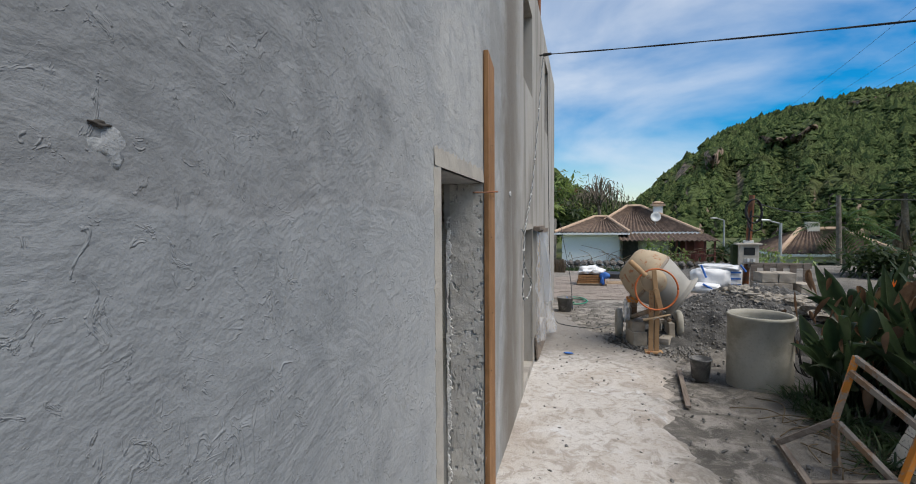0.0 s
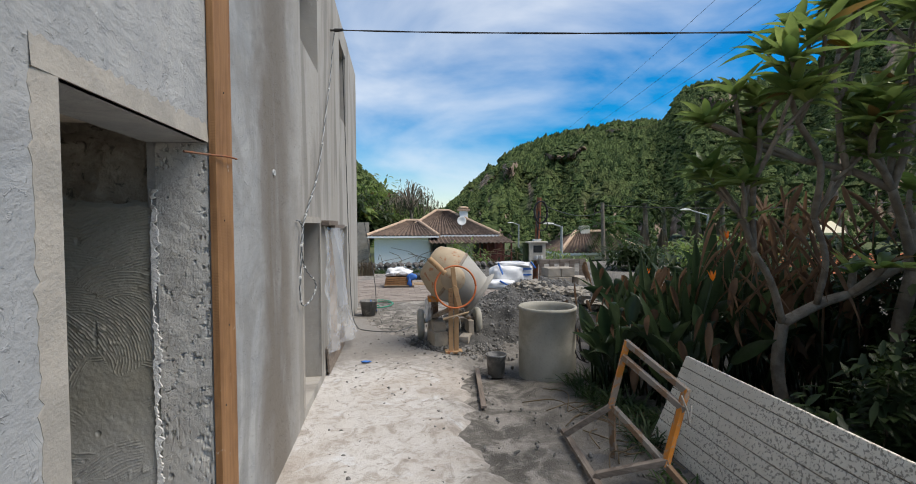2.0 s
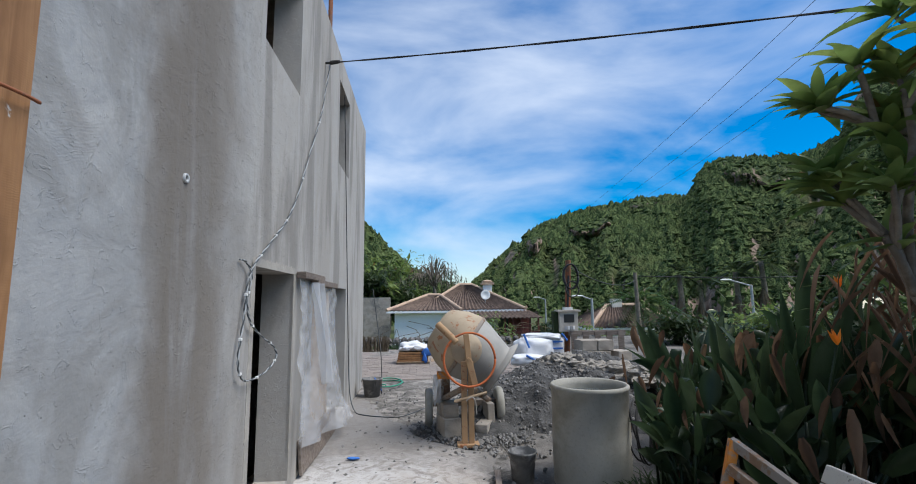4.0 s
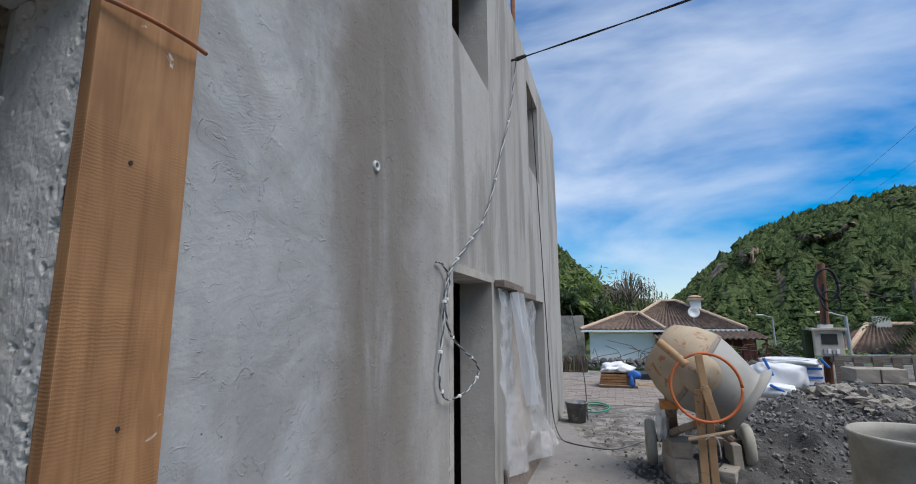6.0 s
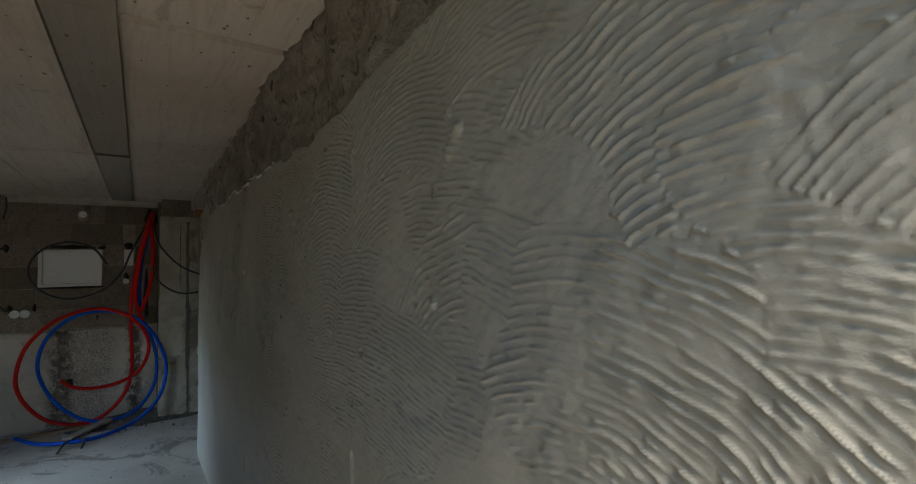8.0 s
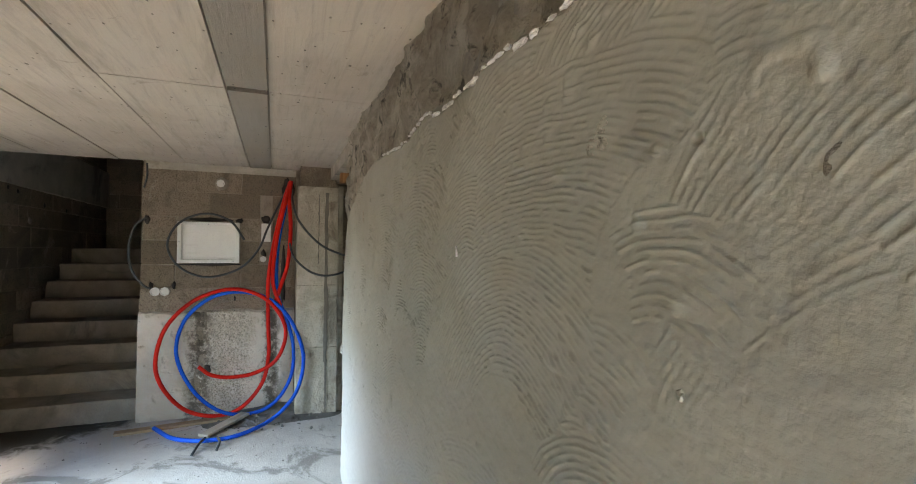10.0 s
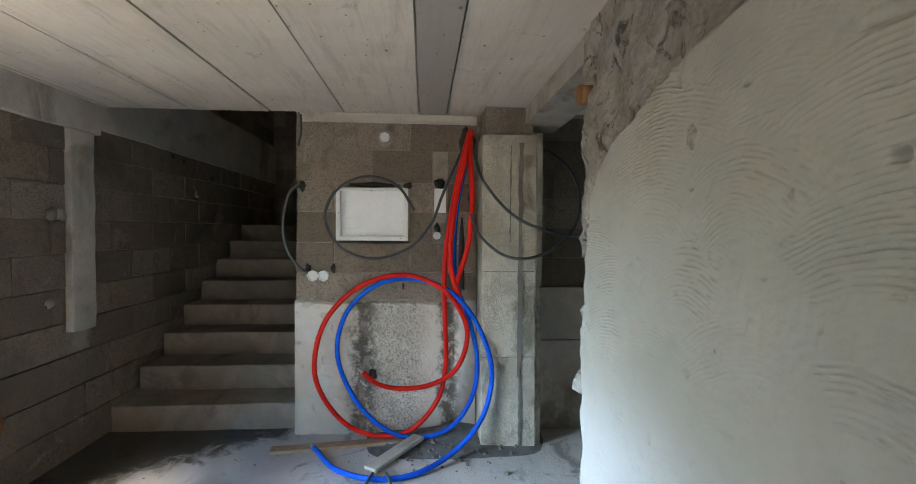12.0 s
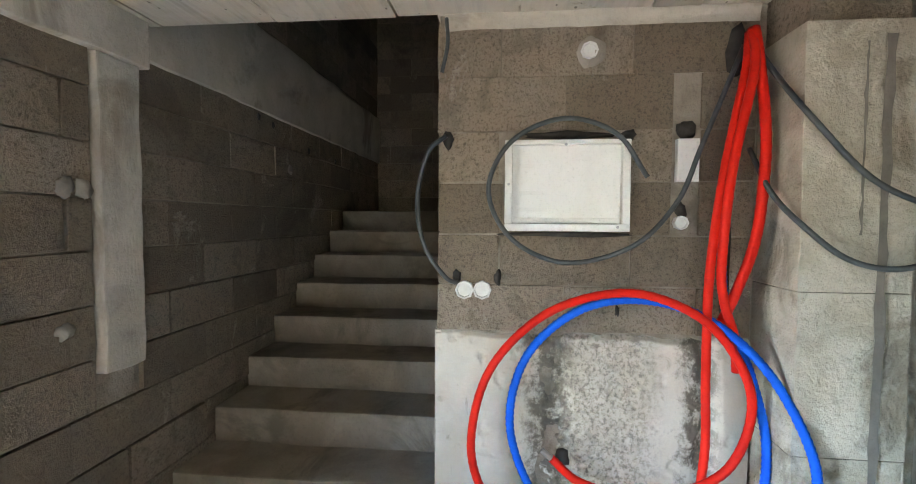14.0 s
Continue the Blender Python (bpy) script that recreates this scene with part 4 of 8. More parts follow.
def ceiling_boards():
    """One mesh: the print of shuttering boards, each a hair off its neighbour."""
    bm = bmesh.new()
    rng = random.Random(8)
    seams = [1.20, 1.46, 1.96, 2.46, 2.94, 3.43, 3.61, 4.12]
    for y0, y1 in zip(seams, seams[1:]):
        for x1, x0 in ((-0.25, -2.03), (-2.03, -4.0), (-4.0, -6.2)):
            j = rng.uniform(-0.03, 0.03)
            box(bm, (x0 + (j if x0 > -6 else 0) + 0.004, y0 + 0.004, CEIL + rng.uniform(0, 0.006)), (x1 + (0 if x1 > -1 else j) - 0.002, y1 - 0.004, CEIL + 0.05))
    box(bm, (-6.2, 1.2, CEIL + 0.03), (-0.25, 11.6, CEIL + 0.26))
    box(bm, (-10.2, 2.62, CEIL + 0.006), (-6.2, 11.6, CEIL + 0.26))
    structure("ceiling", bm, M_CEIL, "bare concrete ceiling printed by shuttering boards", "ceiling")


ceiling_boards()


def combed_wall():
    """The long plastered wall: arcs of a notched trowel cut into wet mortar."""
    rng = np.random.default_rng(12)
    xs = np.concatenate([np.arange(-4.86, -3.002, 0.0036), np.arange(-3.0, -1.952, 0.0028), np.arange(-1.95, -1.302, 0.0020), np.arange(-1.3, -0.752, 0.0036), np.arange(-0.75, -0.212, 0.0022)])
    zs = np.concatenate([np.arange(0.0, 0.6, 0.008), np.arange(0.6, 1.05, 0.0036), np.arange(1.0512, 1.75, 0.0022), np.arange(1.752, 1.872, 0.003)])
    # the sweeps that show best: centre x, z, radius, middle angle, half angle
    sweeps = [(-0.80, 0.98, 0.36, 1.1, 0.75), (-0.57, 1.28, 0.30, 1.7, 0.60), (-0.55, 1.13, 0.31, 0.85, 0.95), (-0.34, 1.30, 0.20, 1.7, 0.70), (-0.20, 1.23, 0.46, 1.85, 0.28),
              (-1.60, -1.68, 2.90, 1.52, 0.12), (-1.58, 1.17, 0.16, 1.75, 0.80), (-1.58, 1.17, 0.38, 1.75, 0.75), (-2.36, 0.95, 0.60, 1.65, 0.50), (-2.20, 1.10, 0.16, 1.4, 0.55), (-2.42, 0.95, 0.34, 1.75, 0.80),
              (-2.62, 1.31, 0.20, 1.9, 0.50), (-3.05, 1.24, 0.30, 1.55, 0.60), (-2.97, 1.14, 0.20, 1.75, 0.75), (-3.53, 1.01, 0.44, 1.6, 0.50), (-4.20, 0.90, 0.68, 1.45, 0.40), (-3.84, 1.25, 0.22, 1.5, 0.80), (-4.18, 1.20, 0.20, 1.55, 0.70)]

    def f(x, z):
        h = (fbm(x * 1.6, z * 1.6, 3) - 0.47) * 0.014 + (fbm(x * 14, z * 14, 9) - 0.47) * 0.005 + (fbm(x * 75, z * 75, 29, 2) - 0.37) * 0.0022
        wx = x + (fbm(x * 2.4, z * 2.4, 14) - 0.47) * 0.07 + (vnoise(x * 22, z * 22, 16) - 0.5) * 0.005
        wz = z + (fbm(x * 2.4, z * 2.4, 15) - 0.47) * 0.07 + (vnoise(x * 22, z * 22, 17) - 0.5) * 0.005
        rim = 0.65 + 0.7 * vnoise(x * 8, z * 8, 18)
        comb = np.zeros_like(x)
        for i in range(150 + len(sweeps)):
            if i < 150:
                cx, cz, rad = rng.uniform(-5.0, -0.1), rng.uniform(0.1, 1.7), rng.uniform(0.16, 0.5)
                a0, span_ = rng.normal(1.75, 0.35), rng.uniform(0.35, 0.8)
                wid = rng.uniform(0.05, 0.10)
            else:
                cx, cz, rad, a0, span_ = sweeps[i - 150]
                wid = min(max(0.42 * rad, 0.085), 0.16)
            per, amp = rng.uniform(0.0104, 0.0124), rng.uniform(0.0042, 0.0058)
            e = rad + wid * 1.4 + 0.06
            i0, i1 = np.searchsorted(xs, [cx - e, cx + e])
            j0, j1 = np.searchsorted(zs, [cz - e, cz + e])
            if i1 <= i0 or j1 <= j0:
                continue
            sx, sz = wx[i0:i1, j0:j1], wz[i0:i1, j0:j1]
            d, a = np.hypot(sx - cx, sz - cz), np.arctan2(sz - cz, sx - cx)
            da = np.abs((a - a0 + np.pi) % (2 * np.pi) - np.pi)
            rr = rim[i0:i1, j0:j1]
            mask = (np.abs(d - rad) < wid * rr) & (da < span_ * rr)
            k = (d - rad) / per
            tooth = np.clip(1.08 - np.abs(k % 1 - 0.5) * 4.9, 0, 1)
            run = vnoise(np.floor(k) * 7.3 + i, a * rad * 9, 5)
            brk = np.clip(vnoise(a * rad * 62, np.floor(k) * 3.7, i) * 2.2 - 0.35, 0.05, 1.2) * (0.35 + 0.9 * run)
            comb[i0:i1, j0:j1] = np.where(mask, (tooth * brk - 0.2) * amp, comb[i0:i1, j0:j1])
        # smoothed over low down towards the far end, and in worn patches
        smooth = np.clip((1.05 - z + (fbm(x * 1.4, z * 2, 33) - 0.47) * 1.0) * 2.2, 0, 1) * np.clip((-1.7 - x) * 1.2, 0, 1)
        worn = np.clip((fbm(x * 2.6, z * 2.6, 41) - 0.52) * 8, 0, 1) * (x < -0.75)
        h = h + comb * np.interp(x, [-3.0, -2.6, -2.0, -1.9, -1.2, -0.8], [1.35, 1.1, 0.95, 0.62, 0.62, 0.95]) * (1 - np.maximum(0.75 * smooth, 0.85 * worn))
        bits = vnoise(x * 34, z * 34, 61) * vnoise(x * 11, z * 11, 62)
        h = h + np.clip(bits - 0.60, 0, 1) * 0.022 * (1 - smooth * 0.6)
        h = h - np.clip(vnoise(x * 17, z * 17, 71) - 0.95, 0, 1) * 0.2
        # ragged ends
        ragged = -4.70 - 0.10 * np.clip(z * 0 + fbm(z * 9, z * 0, 5), 0, 1) + 0.16 * np.clip((z - 1.2) * 2, 0, 1)
        top = 1.82 + (fbm(x * 4, x * 0, 6) - 0.47) * 0.10 - 0.35 * np.clip(-4.0 - x, 0, 1)
        px = np.maximum(x, ragged)
        pz = np.minimum(z, top)
        edge = np.clip((z - top + 0.03) / 0.03, 0, 1) + np.clip((ragged - x + 0.03) / 0.03, 0, 1)
        return np.stack([px, 4.058 - h + 0.03 * np.clip(edge, 0, 1), pz], -1)
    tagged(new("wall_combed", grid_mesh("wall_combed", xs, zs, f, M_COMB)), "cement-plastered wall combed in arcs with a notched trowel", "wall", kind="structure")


combed_wall()


def hacked_face(name, xs, zs, y, amp, material, label):
    def f(x, z):
        h = (fbm(x * 7, z * 7, 2, 5) - 0.47) * amp * 2 + np.clip(fbm(x * 21, z * 21, 6) - 0.5, 0, 1) * amp * 1.5
        return np.stack([x, y - h, z], -1)
    tagged(new(name, grid_mesh(name, xs, zs, f, material)), label, "wall", kind="structure")


hacked_face("wall_hacked_band", np.linspace(-4.84, -0.26, 420), np.linspace(1.40, 2.16, 80), 4.088, 0.035, M_HACK, "rough hacked concrete band between plaster and ceiling")
bm = bmesh.new()
box(bm, (-4.70, 4.10, 0.0), (-0.25, 4.34, CEIL + 0.02))
box(bm, (-4.85, 4.12, CEIL - 0.16), (-4.70, 4.34, CEIL + 0.02))
rng = random.Random(3)
for i in range(60):
    z = 0.03 + i * 0.0345
    q = rng.uniform(0.03, 0.075)
    lump(bm, (-4.745 - rng.uniform(0.0, 0.045), 4.13 + rng.uniform(-0.02, 0.16), z), (q, q * 0.8, q * 0.9), i, 0.9, 2)
structure("wall_rubble_core", bm, M_RUBBLE, "rubble core of the wall showing at its broken end", "wall")
bm = bmesh.new()
box(bm, (-4.755, 4.03, 1.845), (-4.705, 4.12, 1.91), bevel=0.005)
solid("timber_stub", bm, M_PLANK, "sawn orange timber stub built into the wall's broken end", "timber")
bm = bmesh.new()
box(bm, (-6.2, 4.10, CEIL - 0.10), (-4.86, 4.34, CEIL + 0.02))
structure("beam", bm, M_CONC_DARK, "rough concrete beam over the passage", "beam")


# ---- block walls: a mortar core with blocks proud of it ----
BLOCK = None


def block_mesh():
    global BLOCK
    if BLOCK is None:
        bm = bmesh.new()
        box(bm, (-0.5, -0.5, -0.5), (0.5, 0.5, 0.5))
        r = random.Random(2)
        bmesh.ops.bevel(bm, geom=[e for e in bm.edges], offset=0.018, segments=1, affect="EDGES")
        for v in bm.verts:
            v.co += Vector((r.uniform(-1, 1), r.uniform(-1, 1), r.uniform(-1, 1))) * 0.008
        BLOCK = mesh_of(bm, "brick", M_BLOCK)
    return BLOCK


def courses(parent, face, along, u0, u1, rows, skip=(), proud=0.012, start=0.0, seed=1, into=1):
    """Courses of blocks in the plane along = 'y' (x = face) or 'x' (y = face). into: the way out of the wall."""
    r = random.Random(seed)
    for k, (z0, z1) in enumerate(rows):
        u = u0 - (0.25 if k % 2 else 0.0) - start
        while u < u1:
            spans = [(max(u, u0), min(u + 0.5, u1))]
            u += 0.5
            for q in skip:
                if z0 < q[3] - 0.02 and z1 > q[2] + 0.02:
                    spans = [w for a, b in spans for w in (((a, min(b, q[0])), (max(a, q[1]), b)) if a < q[1] and b > q[0] else ((a, b),))]
            for a, b in spans:
                if b - a < 0.05:
                    continue
                gap = r.uniform(0.001, 0.006)
                off = proud + r.uniform(-0.006, 0.005) - 0.03
                ob = new("brick", block_mesh())
                mid = ((a + b) / 2, (z0 + z1) / 2)
                ob.location = (face + into * off, mid[0], mid[1]) if along == "y" else (mid[0], face + into * off, mid[1])
                ob.rotation_euler = (0, r.uniform(-0.006, 0.006) if along == "x" else 0, radians(90) if along == "y" else 0)
                ob.scale = (b - a - 2 * gap, 0.06, z1 - z0 - 2 * gap)
                ob.parent = parent


ROWS_P = [(0.90, 1.085), (1.085, 1.285), (1.285, 1.49), (1.49, 1.69), (1.69, 1.90), (1.90, 2.10)]
ROWS = [(0.02 + 0.2 * i, 0.22 + 0.2 * i) for i in range(10)]
bm = bmesh.new()
box(bm, (PX - 0.20, PY0 + 0.01, 0.0), (PX - 0.012, PY1 + 0.3, CEIL + 0.02))
wall_panel = structure("wall_back", bm, M_MORTAR, "concrete block partition with chased recesses", "wall")
# cast lower part, uneven, slightly proud
def cast_foot(y, z):
    chase = np.clip(1 - np.abs(y - 3.08 - (fbm(z * 4, z * 0, 3) - 0.47) * 0.12) / 0.10, 0, 1) * (z > 0.02) + 0.8 * np.clip(1 - np.abs(y - 3.66 - (fbm(z * 5, z * 0, 4) - 0.47) * 0.08) / 0.05, 0, 1)
    mid = np.clip((1 - np.abs(y - 3.24 - (fbm(z * 5, z * 0, 9) - 0.47) * 0.1) / 0.24) * 3, 0, 1)
    h = 0.015 + (fbm(y * 5, z * 5, 3) - 0.47) * 0.012 - 0.034 * np.clip(chase, 0, 1) * np.clip(fbm(y * 9, z * 7, 8) * 3 - 0.6, 0, 1)
    h = h + mid * ((fbm(y * 38, z * 38, 12, 3) - 0.44) * 0.020 - np.clip(vnoise(y * 60, z * 60, 5) - 0.75, 0, 1) * 0.03) - np.clip(fbm(y * 16, z * 16, 23) - 0.62, 0, 1) * 0.06
    top = 0.90 + (fbm(y * 6, y * 0, 19) - 0.47) * 0.05
    zz = np.minimum(z, top)
    back = np.clip((z - top) / 0.02 + 1, 0, 1) * 0.03
    return np.stack([PX + h - back, y, zz], -1)


tagged(new("wall_back_foot", grid_mesh("wall_back_foot", np.linspace(PY0, PY1, 260), np.linspace(0, 0.92, 200), cast_foot, M_FOOT)), "cast concrete foot of the partition, hacked for pipes", "wall", kind="structure")
bm = bmesh.new()
box(bm, (PX - 0.19, PY0 - 0.004, 0.0), (PX + 0.012, PY0 + 0.02, 0.9))
structure("wall_back_end", bm, M_CONC, "cast concrete end of the partition", "wall")
hacked = lambda y, z: np.stack([PX + 0.006 + (fbm(y * 9, z * 30, 4) - 0.47) * 0.03, y, z], -1)
tagged(new("wall_back_head", grid_mesh("wall_back_head", np.linspace(PY0 + 0.03, PY1, 80), np.linspace(2.08, 2.16, 8), hacked, M_CONC)), "mortar joint squeezed out under the ceiling", "wall", kind="structure")
PANEL = (2.885, 3.365, 1.295, 1.66)
HOLES_P = [PANEL, (3.52, 3.62, 1.46, 1.72)]

# column in the corner and its dark streaks
bm = bmesh.new()
for z0, z1 in ((0.0, 0.575), (0.577, 1.115), (1.117, CEIL - 0.17)):
    box(bm, (PX - 0.1, 3.83, z0), (-5.93, 4.17, z1), bevel=0.003)
bmesh.ops.subdivide_edges(bm, edges=[e for e in bm.edges if e.calc_length() > 0.2], cuts=12, use_grid_fill=True)
for v in bm.verts:
    v.co += Vector((noise.noise(v.co * 6), noise.noise(v.co * 6 + Vector((5, 0, 0))), 0)) * 0.006
structure("column", bm, M_COLUMN, "rough cast concrete column with pour joints", "column")
bm = bmesh.new()
box(bm, (PX - 0.1, 3.85, CEIL - 0.18), (-5.955, 4.15, CEIL + 0.02), bevel=0.006)
structure("column_head", bm, M_BLOCK, "block packing on top of the column", "column")
bm = bmesh.new()
for z0, z1, y0, w in ((0.45, 1.92, 4.055, 0.035), (0.0, 0.5, 4.065, 0.022), (1.30, 1.90, 4.00, 0.010)):
    n = 26
    a = [bm.verts.new((-5.9215, y0 + 0.010 * noise.noise(Vector((i * 0.5, w * 90, 0))), z0 + (z1 - z0) * i / n)) for i in range(n + 1)]
    b = [bm.verts.new((-5.9215, y0 + w * (0.8 + 0.4 * noise.noise(Vector((i * 0.6, w * 50, 4)))), z0 + (z1 - z0) * i / n)) for i in range(n + 1)]
    for i in range(n):
        bm.faces.new((a[i], a[i + 1], b[i + 1], b[i]))
structure("damp_streak", bm, M_STREAK, "dark streak down the column", "stain")
bm = bmesh.new()
box(bm, (-6.0, 4.175, 0.0), (-5.955, 4.215, CEIL - 0.15), bevel=0.006)
structure("corner_trim", bm, M_COLUMN, "pale mortar corner strip beside the column", "trim")

# passage beyond the column
bm = bmesh.new()
box(bm, (PX - 0.25, 4.1, 0.0), (PX - 0.012, 6.4, CEIL + 0.02))
wall_passage = structure("wall_passage", bm, M_MORTAR, "grey concrete block wall of the side passage", "wall")
bm = bmesh.new()
box(bm, (PX - 0.2, 6.2, 0.0), (-0.25, 6.4, CEIL + 0.02))
box(bm, (-4.7, 4.34, 0.0), (-4.55, 6.2, CEIL + 0.02))
structure("wall_passage_end", bm, M_CONC_DARK, "bare wall closing the side passage", "wall")
# cast band at the foot of the passage wall
bm = bmesh.new()
box(bm, (PX - 0.02, 4.17, 0.0), (PX + 0.014, 6.2, 0.62), bevel=0.004)
box(bm, (PX - 0.02, 4.17, 0.625), (PX + 0.012, 6.2, 0.985), bevel=0.004)
structure("wall_passage_foot", bm, M_CONC, "cast concrete foot of the passage wall", "wall")

# long side wall towards the stairs, with its pillar and ring beam
bm = bmesh.new()
# opening out of view, assumed from the light on the combed wall
SIDE_DOOR = (-4.75, -3.95, 1.75)
box(bm, (-10.2, LEFT - 0.25, -0.1), (SIDE_DOOR[0], LEFT - 0.012, TOP - 0.24))
box(bm, (SIDE_DOOR[1], LEFT - 0.25, -0.1), (-0.25, LEFT - 0.012, TOP - 0.24))
box(bm, (SIDE_DOOR[0], LEFT - 0.25, SIDE_DOOR[2]), (SIDE_DOOR[1], LEFT - 0.012, TOP - 0.24))
wall_side = structure("wall_side", bm, M_MORTAR, "concrete block side wall of room and stairwell", "wall")
bm = bmesh.new()
box(bm, (-6.12, LEFT - 0.02, 0.75), (-5.92, LEFT + 0.035, 1.95), bevel=0.008)
bmesh.ops.subdivide_edges(bm, edges=[e for e in bm.edges if e.calc_length() > 0.15], cuts=10, use_grid_fill=True)
for v in bm.verts:
    v.co += Vector((noise.noise(v.co * 5), noise.noise(v.co * 9), noise.noise(v.co * 7 + Vector((3, 3, 3))))) * 0.010
structure("pillar", bm, M_CONC, "pale cast concrete pillar in the block wall", "column")
bm = bmesh.new()
box(bm, (-6.16, LEFT - 0.02, 1.95), (-0.25, LEFT + 0.05, CEIL + 0.02), bevel=0.006)
box(bm, (-9.8, LEFT - 0.02, 2.0), (-6.16, LEFT + 0.03, 2.50), bevel=0.006)
bmesh.ops.subdivide_edges(bm, edges=[e for e in bm.edges if e.calc_length() > 0.5], cuts=24, use_grid_fill=True)
for v in bm.verts:
    v.co.z += 0.012 * noise.noise(v.co * 5)
structure("ring_beam", bm, M_CONC, "cast concrete ring beam along the side wall", "beam")
bm = bmesh.new()
box(bm, (-10.0, LEFT - 0.25, -0.1), (-9.812, 2.9, 4.5))
wall_stairwell = structure("wall_stairwell", bm, M_MORTAR, "dark block wall at the end of the stairwell", "wall")
bm = bmesh.new()
box(bm, (-9.8, PY0, 0.0), (PX - 0.2, PY0 + 0.2, 4.5))
structure("wall_stairwell_side", bm, M_CONC_DARK, "wall between stairwell and back rooms", "wall")
bm = bmesh.new()
box(bm, (-6.3, LEFT - 0.2, CEIL + 0.27), (-6.2, PY0 + 0.2, 4.5))
structure("wall_stairwell_front", bm, M_CONC_DARK, "upper wall over the stair opening", "wall")

# stairs
staircase = thing("staircase", "rough cast concrete stairs rising into the dark", "stairs", (PX, 2.0, 0), kind="structure")
for i in range(8):
    bm = bmesh.new()
    x1, z1 = -6.29 - 0.326 * i, 0.18 + 0.177 * i
    x0 = x1 - 0.345 if i < 7 else -9.82
    box(bm, (x0, LEFT, max(0, z1 - 0.25) if i else 0.0), (x1, PY0 + 0.005, z1), bevel=0.012)
    bmesh.ops.subdivide_edges(bm, edges=[e for e in bm.edges if e.calc_length() > 0.5], cuts=14, use_grid_fill=True)
    for v in bm.verts:
        v.co += Vector((noise.noise(v.co * 5), 0, noise.noise(v.co * 4 + Vector((7, 0, 0))))) * 0.007
    part("step", bm, M_STAIR, staircase)

# upper floor, seen dark through the window openings
bm = bmesh.new()
box(bm, (-3.2, 4.5, 2.4), (-3.0, 11.6, TOP - 0.24))
structure("wall_upper", bm, M_MORTAR, "dark inner wall of the upper floor", "wall")
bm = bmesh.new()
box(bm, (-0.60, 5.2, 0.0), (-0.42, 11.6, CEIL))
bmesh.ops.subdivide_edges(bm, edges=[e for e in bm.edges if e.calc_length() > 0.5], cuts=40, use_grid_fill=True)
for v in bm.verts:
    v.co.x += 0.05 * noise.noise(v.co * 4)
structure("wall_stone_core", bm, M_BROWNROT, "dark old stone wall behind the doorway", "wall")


# ---- things in the room ----
def conduit(name, pts, r, material, label, ribs=0.0, n=10, category="pipe", group="", end=True):
    path = smooth_path(pts, n)
    bm = bmesh.new()
    tube(bm, path, r, 10, ribs)
    ob = solid(name, bm, material, label, category, group)
    if end:
        tip = bmesh.new()
        d = (path[-1] - path[-2]).normalized()
        rod(tip, path[-1] - d * 0.005, path[-1] + d * 0.045, r * 0.72, r * 0.66, 10)
        part("inner_pipe_end", tip, M_BEIGE, ob, "pale open end of the inner pipe")
    return ob


def P(y, z, x=-6.05):
    return (x, y, z)


red_loop = [P(3.765, 2.02, -6.16), P(3.72, 1.86, -6.08), P(3.645, 1.5), P(3.60, 1.15, -6.03), P(3.605, 0.8), P(3.612, 0.5, -6.06), P(3.56, 0.27), P(3.40, 0.085), P(3.2, 0.04), P(2.98, 0.12),
            P(2.82, 0.32), P(2.775, 0.53), P(2.85, 0.80), P(3.06, 1.01), P(3.34, 1.085, -6.04), P(3.58, 1.0, -6.02), P(3.72, 0.82, -6.02), P(3.745, 0.65, -6.02), P(3.67, 0.47, -6.02), P(3.51, 0.375, -6.03), P(3.32, 0.348, -6.05), P(3.17, 0.375, -6.07), P(3.075, 0.445, -6.09)]
conduit("red_conduit", red_loop, 0.0165, M_RED, "coiled red plastic water conduit hanging from wall", 0.06, 14, "pipe", "coiled conduits")
conduit("red_conduit", [P(3.77, 2.03, -6.15), P(3.735, 1.86, -6.05), P(3.665, 1.52, -6.03), P(3.635, 1.2, -6.02), P(3.655, 1.06, -6.04), P(3.70, 0.94, -6.06), P(3.73, 0.80, -6.10)], 0.0165, M_RED, "red plastic water conduit bundled on the wall", 0.06, 14, "pipe", "coiled conduits", False)
conduit("red_conduit", [P(3.775, 2.03, -6.14), P(3.76, 1.86, -6.06), P(3.775, 1.6, -6.04), P(3.755, 1.3, -6.04), P(3.70, 1.1, -6.05), P(3.665, 0.98, -6.08)], 0.018, M_RED, "red plastic water conduit bowed out beside the bundle", 0.06, 14, "pipe", "coiled conduits", False)
blue_loop = [P(3.77, 2.01, -6.17), P(3.735, 1.8, -6.12), P(3.68, 1.5, -6.10), P(3.665, 1.2, -6.09), P(3.685, 1.0, -6.07), P(3.76, 0.8, -6.06), P(3.815, 0.55, -6.05), P(3.79, 0.3), P(3.66, 0.1), P(3.46, 0.035, -6.03),
             P(3.24, 0.085, -6.03), P(3.04, 0.27), P(2.92, 0.56), P(2.97, 0.83), P(3.15, 1.01), P(3.37, 1.06), P(3.60, 1.0, -6.04), P(3.77, 0.84, -5.97), P(3.875, 0.60, -5.90), P(3.885, 0.40, -5.89),
             P(3.82, 0.20, -5.87), P(3.66, 0.06, -5.78), P(3.44, 0.024, -5.60), P(3.22, 0.022, -5.55), P(2.98, 0.022, -5.67), P(2.80, 0.03, -5.93)]
